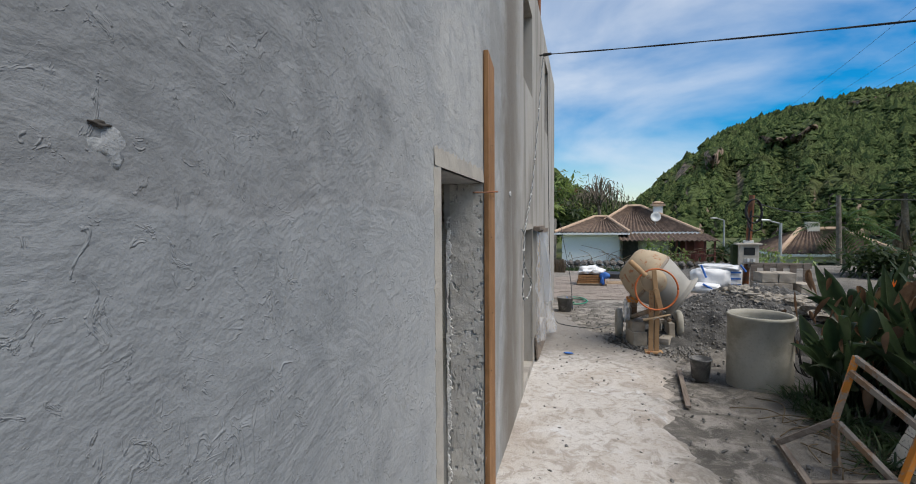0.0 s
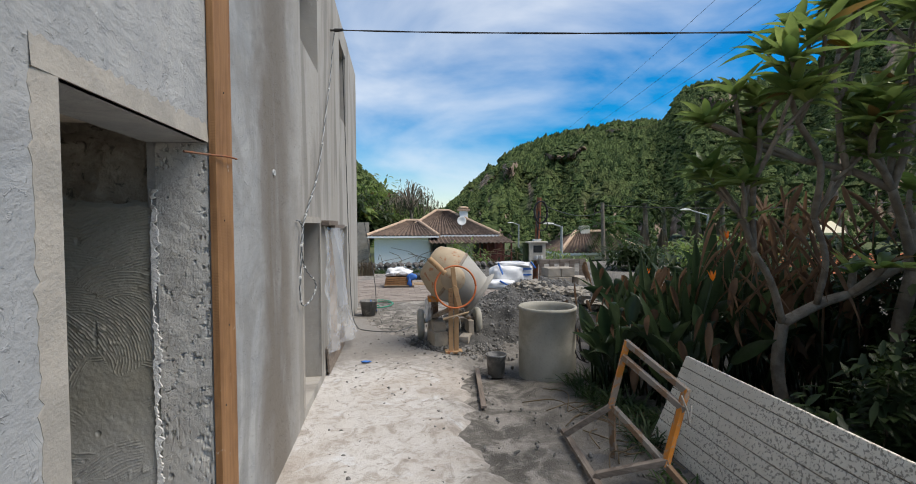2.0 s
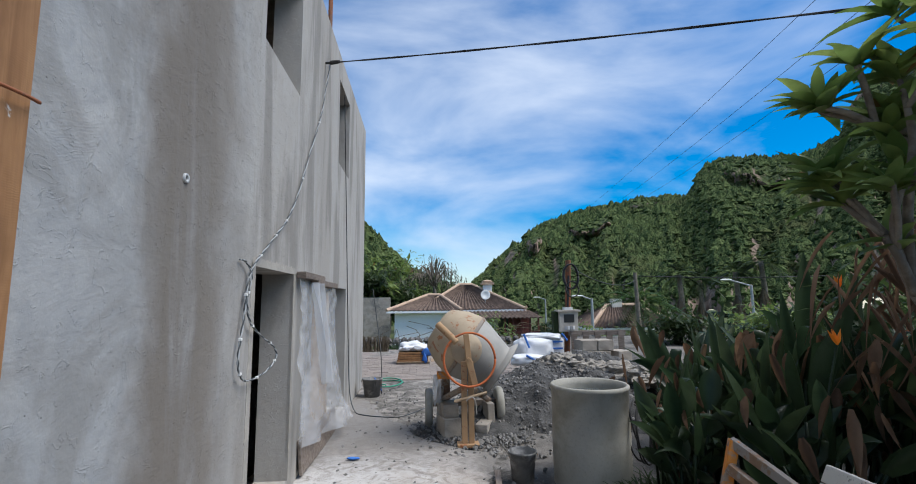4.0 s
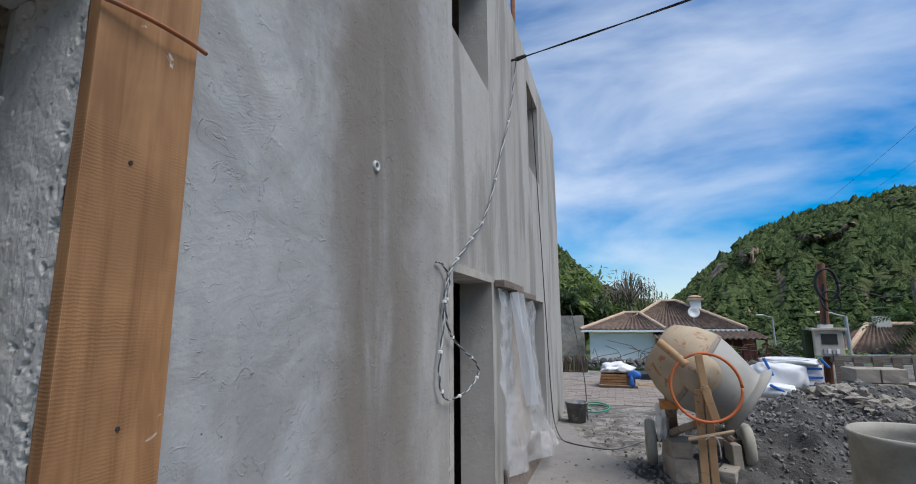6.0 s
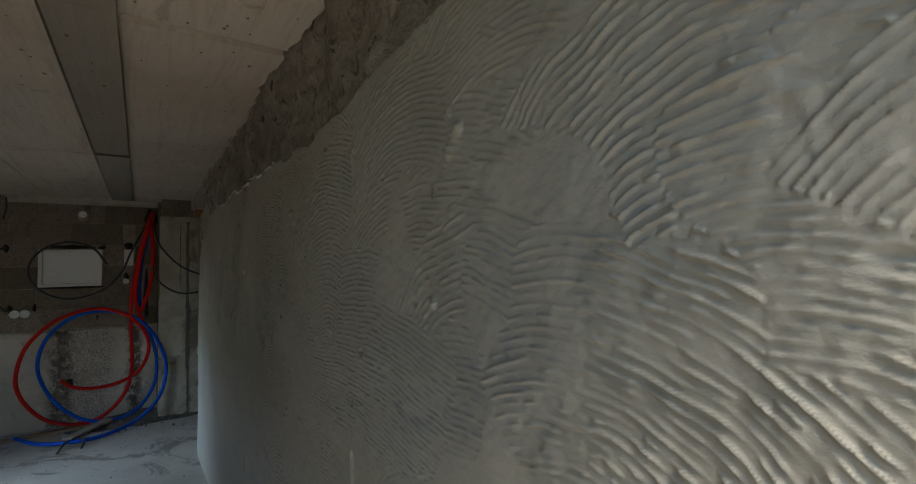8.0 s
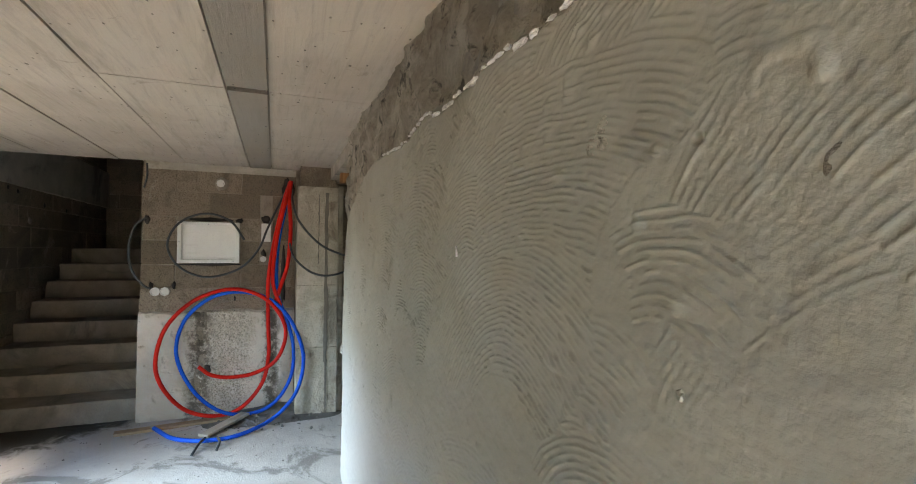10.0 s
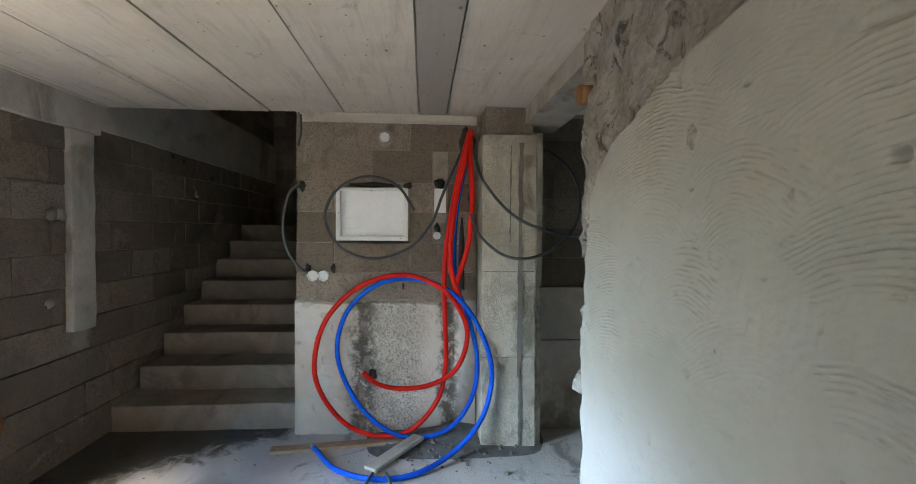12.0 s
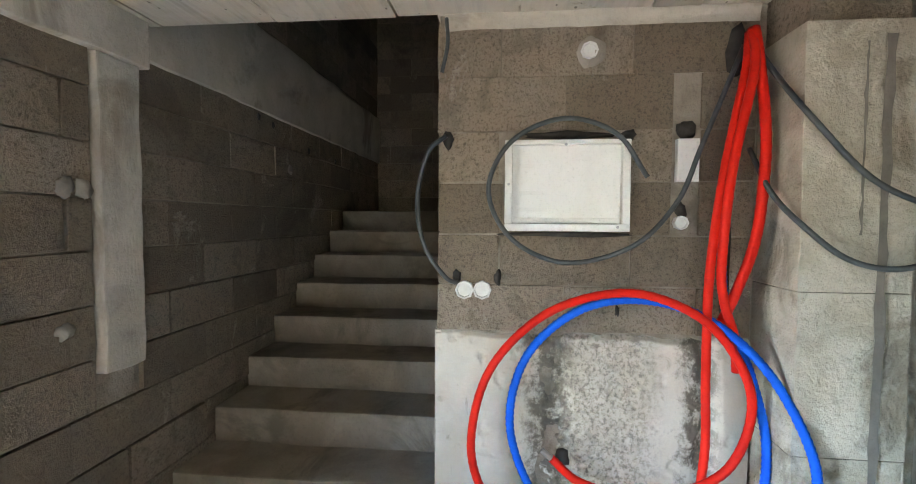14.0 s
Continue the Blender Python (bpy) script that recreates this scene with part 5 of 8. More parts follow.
conduit("blue_conduit", blue_loop, 0.0165, M_BLUE, "coiled corrugated blue plastic conduit trailing onto the floor", 0.14, 24, "pipe", "coiled conduits")

# dark cables
conduit("black_cable", [P(3.75, 1.98, -6.16), P(3.66, 1.78, -6.12), P(3.585, 1.60, -6.10), P(3.51, 1.41, -6.10), P(3.36, 1.25, -6.10), P(3.12, 1.185, -6.10), P(2.92, 1.27, -6.10), P(2.83, 1.45, -6.10), P(2.91, 1.63, -6.10), P(3.10, 1.715, -6.10), P(3.29, 1.66, -6.10), P(3.405, 1.50, -6.10)], 0.0095, M_CABLE, "thick dark cable looped round the meter box", 0.05, 14, "cable", "dark cables", False)
conduit("black_cable", [P(3.78, 1.96, -6.13), P(3.79, 1.83, -6.02), P(3.84, 1.66, -5.90), P(4.01, 1.47, -5.885), P(4.22, 1.375, -5.89), P(4.40, 1.34, -5.92), P(4.56, 1.33, -5.94)], 0.0095, M_CABLE, "thick dark cable stub across the column", 0.05, 14, "cable", "dark cables", False)
conduit("black_cable", [P(3.76, 1.60, -6.12), P(3.775, 1.44, -6.0), P(3.82, 1.33, -5.90), P(3.95, 1.225, -5.885), P(4.10, 1.20, -5.88), P(4.28, 1.26, -5.92), P(4.41, 1.38, -5.95), P(4.47, 1.55, -6.0), P(4.43, 1.75, -6.05), P(4.30, 1.89, -6.1), P(4.16, 1.925, -6.17)], 0.0095, M_CABLE, "thick dark cable looping from column into the passage", 0.05, 14, "cable", "dark cables", False)
conduit("black_cable", [P(2.66, 1.67, -6.17), P(2.59, 1.60, -6.15), P(2.55, 1.42, -6.15), P(2.58, 1.24, -6.14), P(2.66, 1.12, -6.15), P(2.71, 1.09, -6.18)], 0.009, M_CABLE, "dark cable bent round the partition's end", 0.05, 14, "cable", "dark cables", False)
conduit("black_cable", [P(2.66, 2.12, -6.17), P(2.665, 2.02, -6.165), P(2.64, 1.92, -6.19)], 0.008, M_CABLE, "short dark cable at the ceiling", 0.05, 8, "cable", "dark cables", False)


def meter_box():
    y0, y1, z0, z1 = PANEL
    box_ = thing("meter_box", "white plastic flush-mounted electrical distribution box", "electrical box", (PX, (y0 + y1) / 2, z0))
    bm = bmesh.new()
    t = 0.034
    for lo, hi in (((y0 + .005, z0 + .005), (y1 - .005, z0 + t)), ((y0 + .005, z1 - t + .006), (y1 - .005, z1 - .012)), ((y0 + .005, z0 + t), (y0 + t, z1 - t + .006)), ((y1 - t, z0 + t), (y1 - .005, z1 - t + .006))):
        box(bm, (PX - 0.01, lo[0], lo[1]), (PX + 0.046, hi[0], hi[1]), bevel=0.003)
    part("frame", bm, M_WHITE, box_)
    bm = bmesh.new()
    box(bm, (PX - 0.01, y0 + t + .001, z0 + t + .001), (PX + 0.012, y1 - t - .001, z1 - t + .005))
    cover = part("cover", bm, M_WHITE, box_, "thin white cover sheet with embossed lines")
    for zc in (1.375, 1.44, 1.545):
        bm = bmesh.new()
        box(bm, (PX + 0.012, y0 + 0.06, zc), (PX + 0.0145, y0 + 0.17, zc + 0.016), bevel=0.001)
        part("embossed_bar", bm, M_WHITE, cover)
    bm = bmesh.new()
    box(bm, (PX + 0.012, y0 + t + .004, z0 + t + .004), (PX + 0.022, y1 - t - .004, z0 + t + 0.022), bevel=0.002)
    part("lower_ledge", bm, M_WHITE, box_)
    for y, z in ((3.12, z1 - 0.03), (y0 + 0.02, 1.48), (y1 - 0.05, z0 + 0.022)):
        bm = bmesh.new()
        rod(bm, (PX + 0.045, y, z), (PX + 0.049, y, z), 0.006, 0.005, 8)
        part("screw", bm, M_GREYPL, box_)
    return box_


meter_box()


def socket_ring(y, z, r=0.033):
    ob = thing("junction_box", "round white plastic junction box set in the wall", "electrical box", (PX, y, z), "junction boxes")
    bm = bmesh.new()
    m = Matrix.Translation((PX - 0.006, y, z)) @ Matrix.Rotation(radians(90), 4, "Y")
    lathe(bm, [(r * 0.78, 0.0), (r * 0.82, 0.036), (r, 0.037), (r * 1.04, 0.033), (r * 1.0, 0.0)], m, 8, False)
    part("ring", bm, M_WHITE, ob)
    bm = bmesh.new()
    lathe(bm, [(0.0001, 0.026), (r * 0.8, 0.024)], m, 8, False)
    part("back", bm, M_WHITE, ob)


for y, z, r in ((3.205, 1.985, 0.032), (2.735, 1.065, 0.036), (2.805, 1.065, 0.036), (3.553, 1.335, 0.026)):
    socket_ring(y, z, r)
bm = bmesh.new()
lump(bm, (PX - 0.012, 3.21, 1.985), (0.03, 0.066, 0.062), 3, 0.3, 2)
structure("mortar_patch", bm, M_CONC_DARK, "grey mortar patch round the junction box", "patch", True)

switch = thing("switch_box", "white rectangular switch box half hidden by conduits", "electrical box", (PX, 3.57, 1.5))
bm = bmesh.new()
for a, b in (((3.535, 1.49), (3.612, 1.497)), ((3.535, 1.642), (3.612, 1.65)), ((3.535, 1.497), (3.542, 1.642)), ((3.605, 1.497), (3.612, 1.642))):
    box(bm, (PX - 0.02, a[0], a[1]), (PX + 0.022, b[0], b[1]))
part("frame", bm, M_WHITE, switch)
bm = bmesh.new()
box(bm, (PX - 0.02, 3.542, 1.497), (PX + 0.016, 3.605, 1.642))
part("back", bm, M_WHITE, switch)

# chased cavities round boxes and at the pipe hole: lumps with shade as colour
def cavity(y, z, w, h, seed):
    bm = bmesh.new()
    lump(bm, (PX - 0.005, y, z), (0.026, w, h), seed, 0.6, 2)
    structure("chase", bm, M_HOLE_SHADE, "dark lump painted as the shade of a chased cavity in the blocks", "cavity", True)


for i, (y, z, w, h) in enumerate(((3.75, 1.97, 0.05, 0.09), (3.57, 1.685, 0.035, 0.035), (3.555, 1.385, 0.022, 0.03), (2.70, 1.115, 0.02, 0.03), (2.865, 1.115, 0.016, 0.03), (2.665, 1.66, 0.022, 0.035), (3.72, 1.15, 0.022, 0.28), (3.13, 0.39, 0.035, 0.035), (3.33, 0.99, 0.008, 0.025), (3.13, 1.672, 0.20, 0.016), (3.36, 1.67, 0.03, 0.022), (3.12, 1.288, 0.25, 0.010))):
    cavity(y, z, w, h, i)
# drill holes are lumps too, their inner shade given by the dark colour
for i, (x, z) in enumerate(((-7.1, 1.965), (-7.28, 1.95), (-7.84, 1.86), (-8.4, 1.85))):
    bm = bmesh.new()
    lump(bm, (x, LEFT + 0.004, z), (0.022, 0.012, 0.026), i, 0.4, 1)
    structure("drill_hole", bm, M_HOLE_SHADE, "dark lump painted as the shade of a drilled hole in the side wall", "cavity", True)
for i, (x, z) in enumerate(((-5.80, 1.45), (-5.87, 1.44), (-7.5, 1.68), (-5.78, 0.95))):
    bm = bmesh.new()
    lump(bm, (x, LEFT + 0.006, z), (0.035, 0.022, 0.035), i + 5, 0.7, 2)
    structure("mortar_dab", bm, M_CONC_DARK, "pale mortar dab left on the block wall", "patch", True)
# mounting lugs and chips left in the combed wall
for i, (x, z) in enumerate(((-2.02, 1.26), (-2.75, 1.78), (-2.1, 1.74), (-3.6, 1.02), (-3.9, 1.13))):
    bm = bmesh.new()
    lump(bm, (x, 4.058, z), (0.006, 0.007, 0.007), i, 0.6, 2)
    structure("mortar_chip", bm, M_COMB, "small pit and mortar chip in the plaster", "patch")
bm = bmesh.new()
rod(bm, (-2.682, 4.052, 1.399), (-2.681, 4.05, 1.425), 0.0028, 0.0024, 8)
structure("mortar_chip", bm, M_WHITE_LIME, "small white chip pressed into the plaster", "patch")
rng = random.Random(31)
for i in range(46):
    x = -2.1 - 1.45 * i / 46 + rng.uniform(-0.02, 0.02)
    z = 1.80 + (float(fbm(np.array([x * 4]), np.array([0.0]), 6)[0]) - 0.47) * 0.10
    bm = bmesh.new()
    lump(bm, (x, 4.052, z - 0.008), (rng.uniform(0.006, 0.026), 0.005, rng.uniform(0.002, 0.006)), i + 20, 0.8, 2)
    structure("lime_dab", bm, M_WHITE_LIME, "white lime dab on the plaster's upper edge", "patch")

# boards, hooks and rubble on the floor
def board(name, a, b, w, t, material, label, category="board", lift=0.0, roll=0.0):
    a, b = Vector(a), Vector(b)
    bm = bmesh.new()
    L = (b - a).length
    box(bm, (-L / 2, -w / 2, 0), (L / 2, w / 2, t), bevel=min(t, w) * 0.12)
    r = random.Random(int(L * 1000))
    for v in bm.verts:
        v.co += Vector((r.uniform(-1, 1), r.uniform(-1, 1), r.uniform(-1, 1))) * t * 0.05
    ob = solid(name, bm, material, label, category)
    d = b - a
    rot = Matrix.Rotation(math.atan2(d.y, d.x), 4, "Z") @ Matrix.Rotation(-math.asin(d.z / L), 4, "Y") @ Matrix.Rotation(roll, 4, "X")
    ob.matrix_world = Matrix.Translation((a + b) / 2 + Vector((0, 0, lift))) @ rot
    return ob


board("wooden_batten", (-5.93, 2.54, 0.006), (-6.05, 3.40, 0.006), 0.075, 0.022, M_WOOD, "rough wooden batten lying on the floor by the partition")
board("grey_offcut", (-5.66, 3.17, 0.012), (-6.02, 3.44, 0.035), 0.085, 0.02, M_CONC, "flat grey offcut leaning on the rubble")
for i, (a, b, c) in enumerate((((-5.62, 3.19, 0.02), (-5.48, 3.17, 0.035), (-5.34, 3.14, 0.008)), ((-5.62, 3.26, 0.02), (-5.46, 3.30, 0.04), (-5.37, 3.29, 0.008)))):
    bm = bmesh.new()
    tube(bm, smooth_path([a, b, c], 8), 0.009, 8)
    solid("pipe_hook", bm, M_CABLE, "bent dark plastic hook lying on the floor", "hook", "floor hooks")
board("wooden_board", (-4.95, 1.60, 0.012), (-5.36, 1.44, 0.45), 0.10, 0.025, M_PLANK, "pale wooden board leaning on the side wall")


def debris(name, n, area, size, label, seed, zf=lambda x, y: 0.0, material=None):
    """Countless bits of stone in one sheet of stuff."""
    r = random.Random(seed)
    base = bmesh.new()
    bmesh.ops.create_icosphere(base, subdivisions=1, radius=1)
    bv = [v.co.copy() for v in base.verts]
    bf = [[v.index for v in f.verts] for f in base.faces]
    base.free()
    verts, faces = [], []
    for i in range(n):
        x, y = area(r)
        s = size(r)
        sq = (r.uniform(0.7, 1.4), r.uniform(0.7, 1.4), r.uniform(0.4, 0.9))
        q = Euler((r.uniform(0, 6), r.uniform(0, 6), r.uniform(0, 6))).to_matrix()
        o = len(verts)
        z = zf(x, y)
        for v in bv:
            w = q @ Vector([v[k] * sq[k] * (1 + r.uniform(-0.3, 0.3)) for k in range(3)])
            verts.append((x + w.x * s, y + w.y * s, z + w.z * s + s * 0.3))
        faces += [[k + o for k in f] for f in bf]
    me = bpy.data.meshes.new(name)
    me.from_pydata(verts, [], faces)
    me.materials.append(material or M_STONE)
    return tagged(new(name, me), label, "rubble", kind="stuff")


debris("floor_rubble", 420, lambda r: (-6.12 + abs(r.gauss(0, 0.17)), min(max(r.gauss(3.62, 0.22), 2.9), 4.5)), lambda r: r.uniform(0.004, 0.018), "grey mortar crumbs heaped along the partition", 5, lambda x, y: 0.05 * max(0, 1 - (x + 6.2) / 0.35) * max(0, 1 - abs(y - 3.65) / 0.5))
debris("floor_crumbs", 500, lambda r: (r.uniform(-6.0, -3.6), r.uniform(1.5, 4.0)), lambda r: r.uniform(0.002, 0.008), "scattered mortar crumbs on the floor", 6)
heap = grid_mesh("mortar_heap", np.linspace(-6.18, -5.6, 30), np.linspace(3.1, 4.4, 50), lambda x, y: np.stack([x, y, 0.002 + 0.07 * np.clip(1 - (x + 6.2) / 0.42, 0, 1) * np.clip(1 - np.abs(y - 3.68) / 0.6, 0, 1) * (0.5 + fbm(x * 9, y * 9, 3))], -1), M_STONE)
tagged(new("mortar_heap", heap), "low heap of grey mortar at the wall's foot", "rubble", kind="stuff")


# ---- things on the house front ----
def door_plank():
    bm = bmesh.new()
    box(bm, (0.004, 4.045, 0.0), (0.034, 4.252, 2.82), bevel=0.003)
    for v in bm.verts:
        if v.co.z > 2.6:
            v.co.z += 0.03 * (1 if v.co.y < 4.1 else -0.6)
            if v.co.y < 4.1:
                v.co.y += 0.0
    ob = solid("door_plank", bm, M_PLANK, "rough orange-brown timber plank nailed beside the doorway", "plank")
    for y, z in ((4.13, 1.728), (4.16, 1.25), (4.10, 0.9), (4.15, 2.3)):
        bm = bmesh.new()
        rod(bm, (0.033, y, z), (0.0365, y, z), 0.004, 0.004, 8)
        part("nail", bm, M_BLACK, ob)
    bm = bmesh.new()
    tube(bm, smooth_path([(0.05, 4.26, 2.02), (0.06, 4.20, 2.015), (0.055, 4.10, 2.01), (0.03, 3.98, 2.0), (-0.02, 3.86, 1.995)], 6), 0.005, 6)
    part("rebar_hook", bm, M_RUSTPOLE, ob, "rusty bent steel tie across the plank")


door_plank()

bm = bmesh.new()
m = Matrix.Translation((0.0, 5.15, 2.05)) @ Matrix.Rotation(radians(90), 4, "Y")
lathe(bm, [(0.012, -0.02), (0.012, 0.008), (0.021, 0.010), (0.023, 0.004), (0.023, -0.02)], m, 14)
solid("pipe_stub", bm, M_GREYPL, "small grey pipe stub in the wall", "pipe")

# chipped hollow in the render
SCAR = (1.682, 1.933)
bm = bmesh.new()
lump(bm, (-0.002, SCAR[0], SCAR[1]), (0.004, 0.026, 0.024), 4, 0.6, 3)
structure("render_scar", bm, M_CEMENT_CHIP, "rough scar of fresh mortar in the render", "patch", True)
# the pit above it: a lump coloured as dark as its shade
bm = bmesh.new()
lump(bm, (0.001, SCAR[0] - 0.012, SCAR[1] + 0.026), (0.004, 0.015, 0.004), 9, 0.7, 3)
structure("render_pit", bm, M_HOLE_SHADE, "small dark lump painted as the shade of a pit in the render", "cavity", True)


def hanging_cable():
    ob = thing("service_cable", "twisted grey service cable tied with white clips", "cable", (0.02, 8.05, 4.1))
    a = smooth_path([(0.05, 8.06, 4.12), (0.03, 7.95, 3.75), (0.02, 7.80, 3.40), (0.02, 7.40, 2.90), (0.02, 7.04, 2.44), (0.02, 6.75, 2.16), (0.02, 6.49, 2.0), (0.025, 6.2, 1.84), (0.03, 5.99, 1.72), (0.03, 5.90, 1.60), (0.03, 5.86, 1.40), (0.03, 5.80, 1.18), (0.03, 5.87, 1.06), (0.035, 6.02, 1.03), (0.04, 6.3, 1.05), (0.04, 6.49, 1.12), (0.04, 6.40, 1.20), (0.03, 6.21, 1.27), (0.03, 5.98, 1.37), (0.03, 5.90, 1.50), (0.03, 5.96, 1.66), (0.02, 5.88, 1.735), (0.015, 5.80, 1.74)], 12)
    for ph in (0, math.pi):
        bm = bmesh.new()
        tube(bm, [p + Vector((0.004 * math.sin(i * 0.9 + ph), 0.005 * math.cos(i * 0.9 + ph), 0)) for i, p in enumerate(a)], 0.0042, 6)
        part("strand", bm, M_LAMPGREY if ph else M_CABLE, ob)
    for k in (26, 44, 62, 74, 88, 112, 126, 140, 160, 176, 196, 214, 232):
        bm = bmesh.new()
        p = a[min(k, len(a) - 1)]
        box(bm, p - Vector((0.009, 0.011, 0.008)), p + Vector((0.009, 0.011, 0.008)), bevel=0.003)
        part("clip", bm, M_WHITE, ob, "white plastic clip")
    bm = bmesh.new()
    rod(bm, (-0.02, 8.06, 4.13), (0.12, 8.04, 4.13), 0.014, 0.010, 8)
    rod(bm, (0.06, 8.05, 4.13), (0.16, 8.0, 4.12), 0.024, 0.018, 8)
    part("anchor", bm, M_BLACK, ob, "black cable anchor")


hanging_cable()


def span(name, a, b, sag, r, material, label, strands=1, group=""):
    a, b = Vector(a), Vector(b)
    pts = [a.lerp(b, i / 60) - Vector((0, 0, sag * 4 * (i / 60) * (1 - i / 60))) for i in range(61)]
    bm = bmesh.new()
    for s in range(strands):
        tube(bm, [p + Vector((0, math.cos(i * 1.3 + 3 * s), math.sin(i * 1.3 + 3 * s))) * (r * 0.8 if strands > 1 else 0) for i, p in enumerate(pts)], r, 5)
    return solid(name, bm, material, label, "cable", group)


span("overhead_wire", (0.15, 8.01, 4.12), (0.15 + 0.824 * 24, 8.01 - 0.538 * 24, 4.12 - 0.097 * 24), 0.6, 0.006, M_BLACK, "twisted black overhead service wire", 2)
for az0, el0, az1, el1 in ((20.2, 10.9, 43.9, 28.6), (23.0, 11.0, 44.6, 25.3), (25.9, 11.3, 44.5, 22.4)):
    def at(az, el, d):
        return (EYE[0] + math.sin(radians(az)) * d, EYE[1] + math.cos(radians(az)) * d, 1.55 + math.tan(radians(el)) * d)
    p, q = Vector(at(az0, el0, 380)), Vector(at(az1, el1, 120))
    span("power_line", p, q + (q - p) * 0.5, 3.0, 0.06, M_BLACK, "thin high-voltage line strung over the valley", 1, "power lines")
span("drop_cable", (0.02, 9.25, 4.3), (0.03, 9.98, 0.6), 0.0, 0.006, M_BLACK, "thin black cable hanging down the wall")
bm = bmesh.new()
tube(bm, smooth_path([(0.03, 9.98, 0.6), (0.06, 9.97, 0.2), (0.16, 9.75, 0.03), (0.30, 9.55, 0.022), (0.6, 9.40, 0.022), (0.82, 9.42, 0.022), (1.1, 9.84, 0.022)], 8), 0.007, 6)
solid("ground_cable", bm, M_CABLE, "thin dark cable lying across the dusty yard", "cable")


def film_sheet():
    """Clear plastic hung from two short timbers over the opening."""
    ob = thing("plastic_sheet", "translucent plastic sheet hung over an opening from short timbers", "sheet", (0.06, 7.9, 0))

    def f(u, v):
        y = 7.08 + u * 1.62 + v * 0.50 * u * u + 0.05 * np.sin(v * 5 + u * 3)
        z = 1.69 - v * (1.40 + 0.16 * u) - 0.05 * u
        x = 0.055 + 0.03 * np.sin(u * 16 + v * 2.5) * (0.4 + v) + 0.05 * np.sin(u * 7 - v * 4) * v + 0.14 * v * v * u + (fbm(u * 6, v * 6, 3) - 0.47) * 0.10
        return np.stack([np.maximum(x, 0.014), y, z], -1)
    sheet = new("film", grid_mesh("film", np.linspace(0, 1, 90), np.linspace(0, 1, 90), f, M_FILM))
    sheet.parent = ob
    sheet.matrix_parent_inverse = ob.matrix_basis.inverted()

    def g(u, v):
        y = 7.28 + u * 0.34 + v * 0.42
        z = 1.67 - v * 0.95
        x = 0.10 + 0.05 * np.sin(u * 9 + v * 3) + 0.05 * v
        return np.stack([x, y, z], -1)
    fold = new("fold", grid_mesh("fold", np.linspace(0, 1, 30), np.linspace(0, 1, 40), g, M_FILM))
    fold.parent = ob
    fold.matrix_parent_inverse = ob.matrix_basis.inverted()
    for y0, y1, z in ((7.10, 7.92, 1.70), (7.62, 8.66, 1.655)):
        bm = bmesh.new()
        box(bm, (0.008, y0, z), (0.085, y1, z + 0.055), bevel=0.004)
        part("timber", bm, M_OLDWOOD, ob, "dark weathered timber batten")


film_sheet()
bm = bmesh.new()
box(bm, (0.004, 7.30, 0.02), (0.028, 8.95, 0.30), bevel=0.003)
for v in bm.verts:
    v.co.z += 0.05 * (v.co.y - 8.0) * -0.6
    v.co.x += 0.10 * (0.3 - v.co.z)
solid("shutter_board", bm, M_OLDWOOD, "grey weathered timber board standing below the plastic sheet", "board")
bm = bmesh.new()
box(bm, (-0.10, 7.76, 0.1), (-0.06, 8.9, 1.66))
solid("closing_board", bm, M_WOOD, "pale board closing the opening behind plastic", "board")

# rusty post standing on the roof edge
bm = bmesh.new()
rod(bm, (-0.04, 8.46, TOP), (-0.04, 8.46, TOP + 2.6), 0.026, 0.026, 10)
post = solid("roof_post", bm, M_RUSTPOLE, "rusty steel prop standing on the wall top", "post")
bm = bmesh.new()
rod(bm, (-0.04, 8.46, TOP + 0.95), (0.10, 8.5, TOP + 1.08), 0.018, 0.012, 8)
part("bracket", bm, M_RUSTPOLE, post)


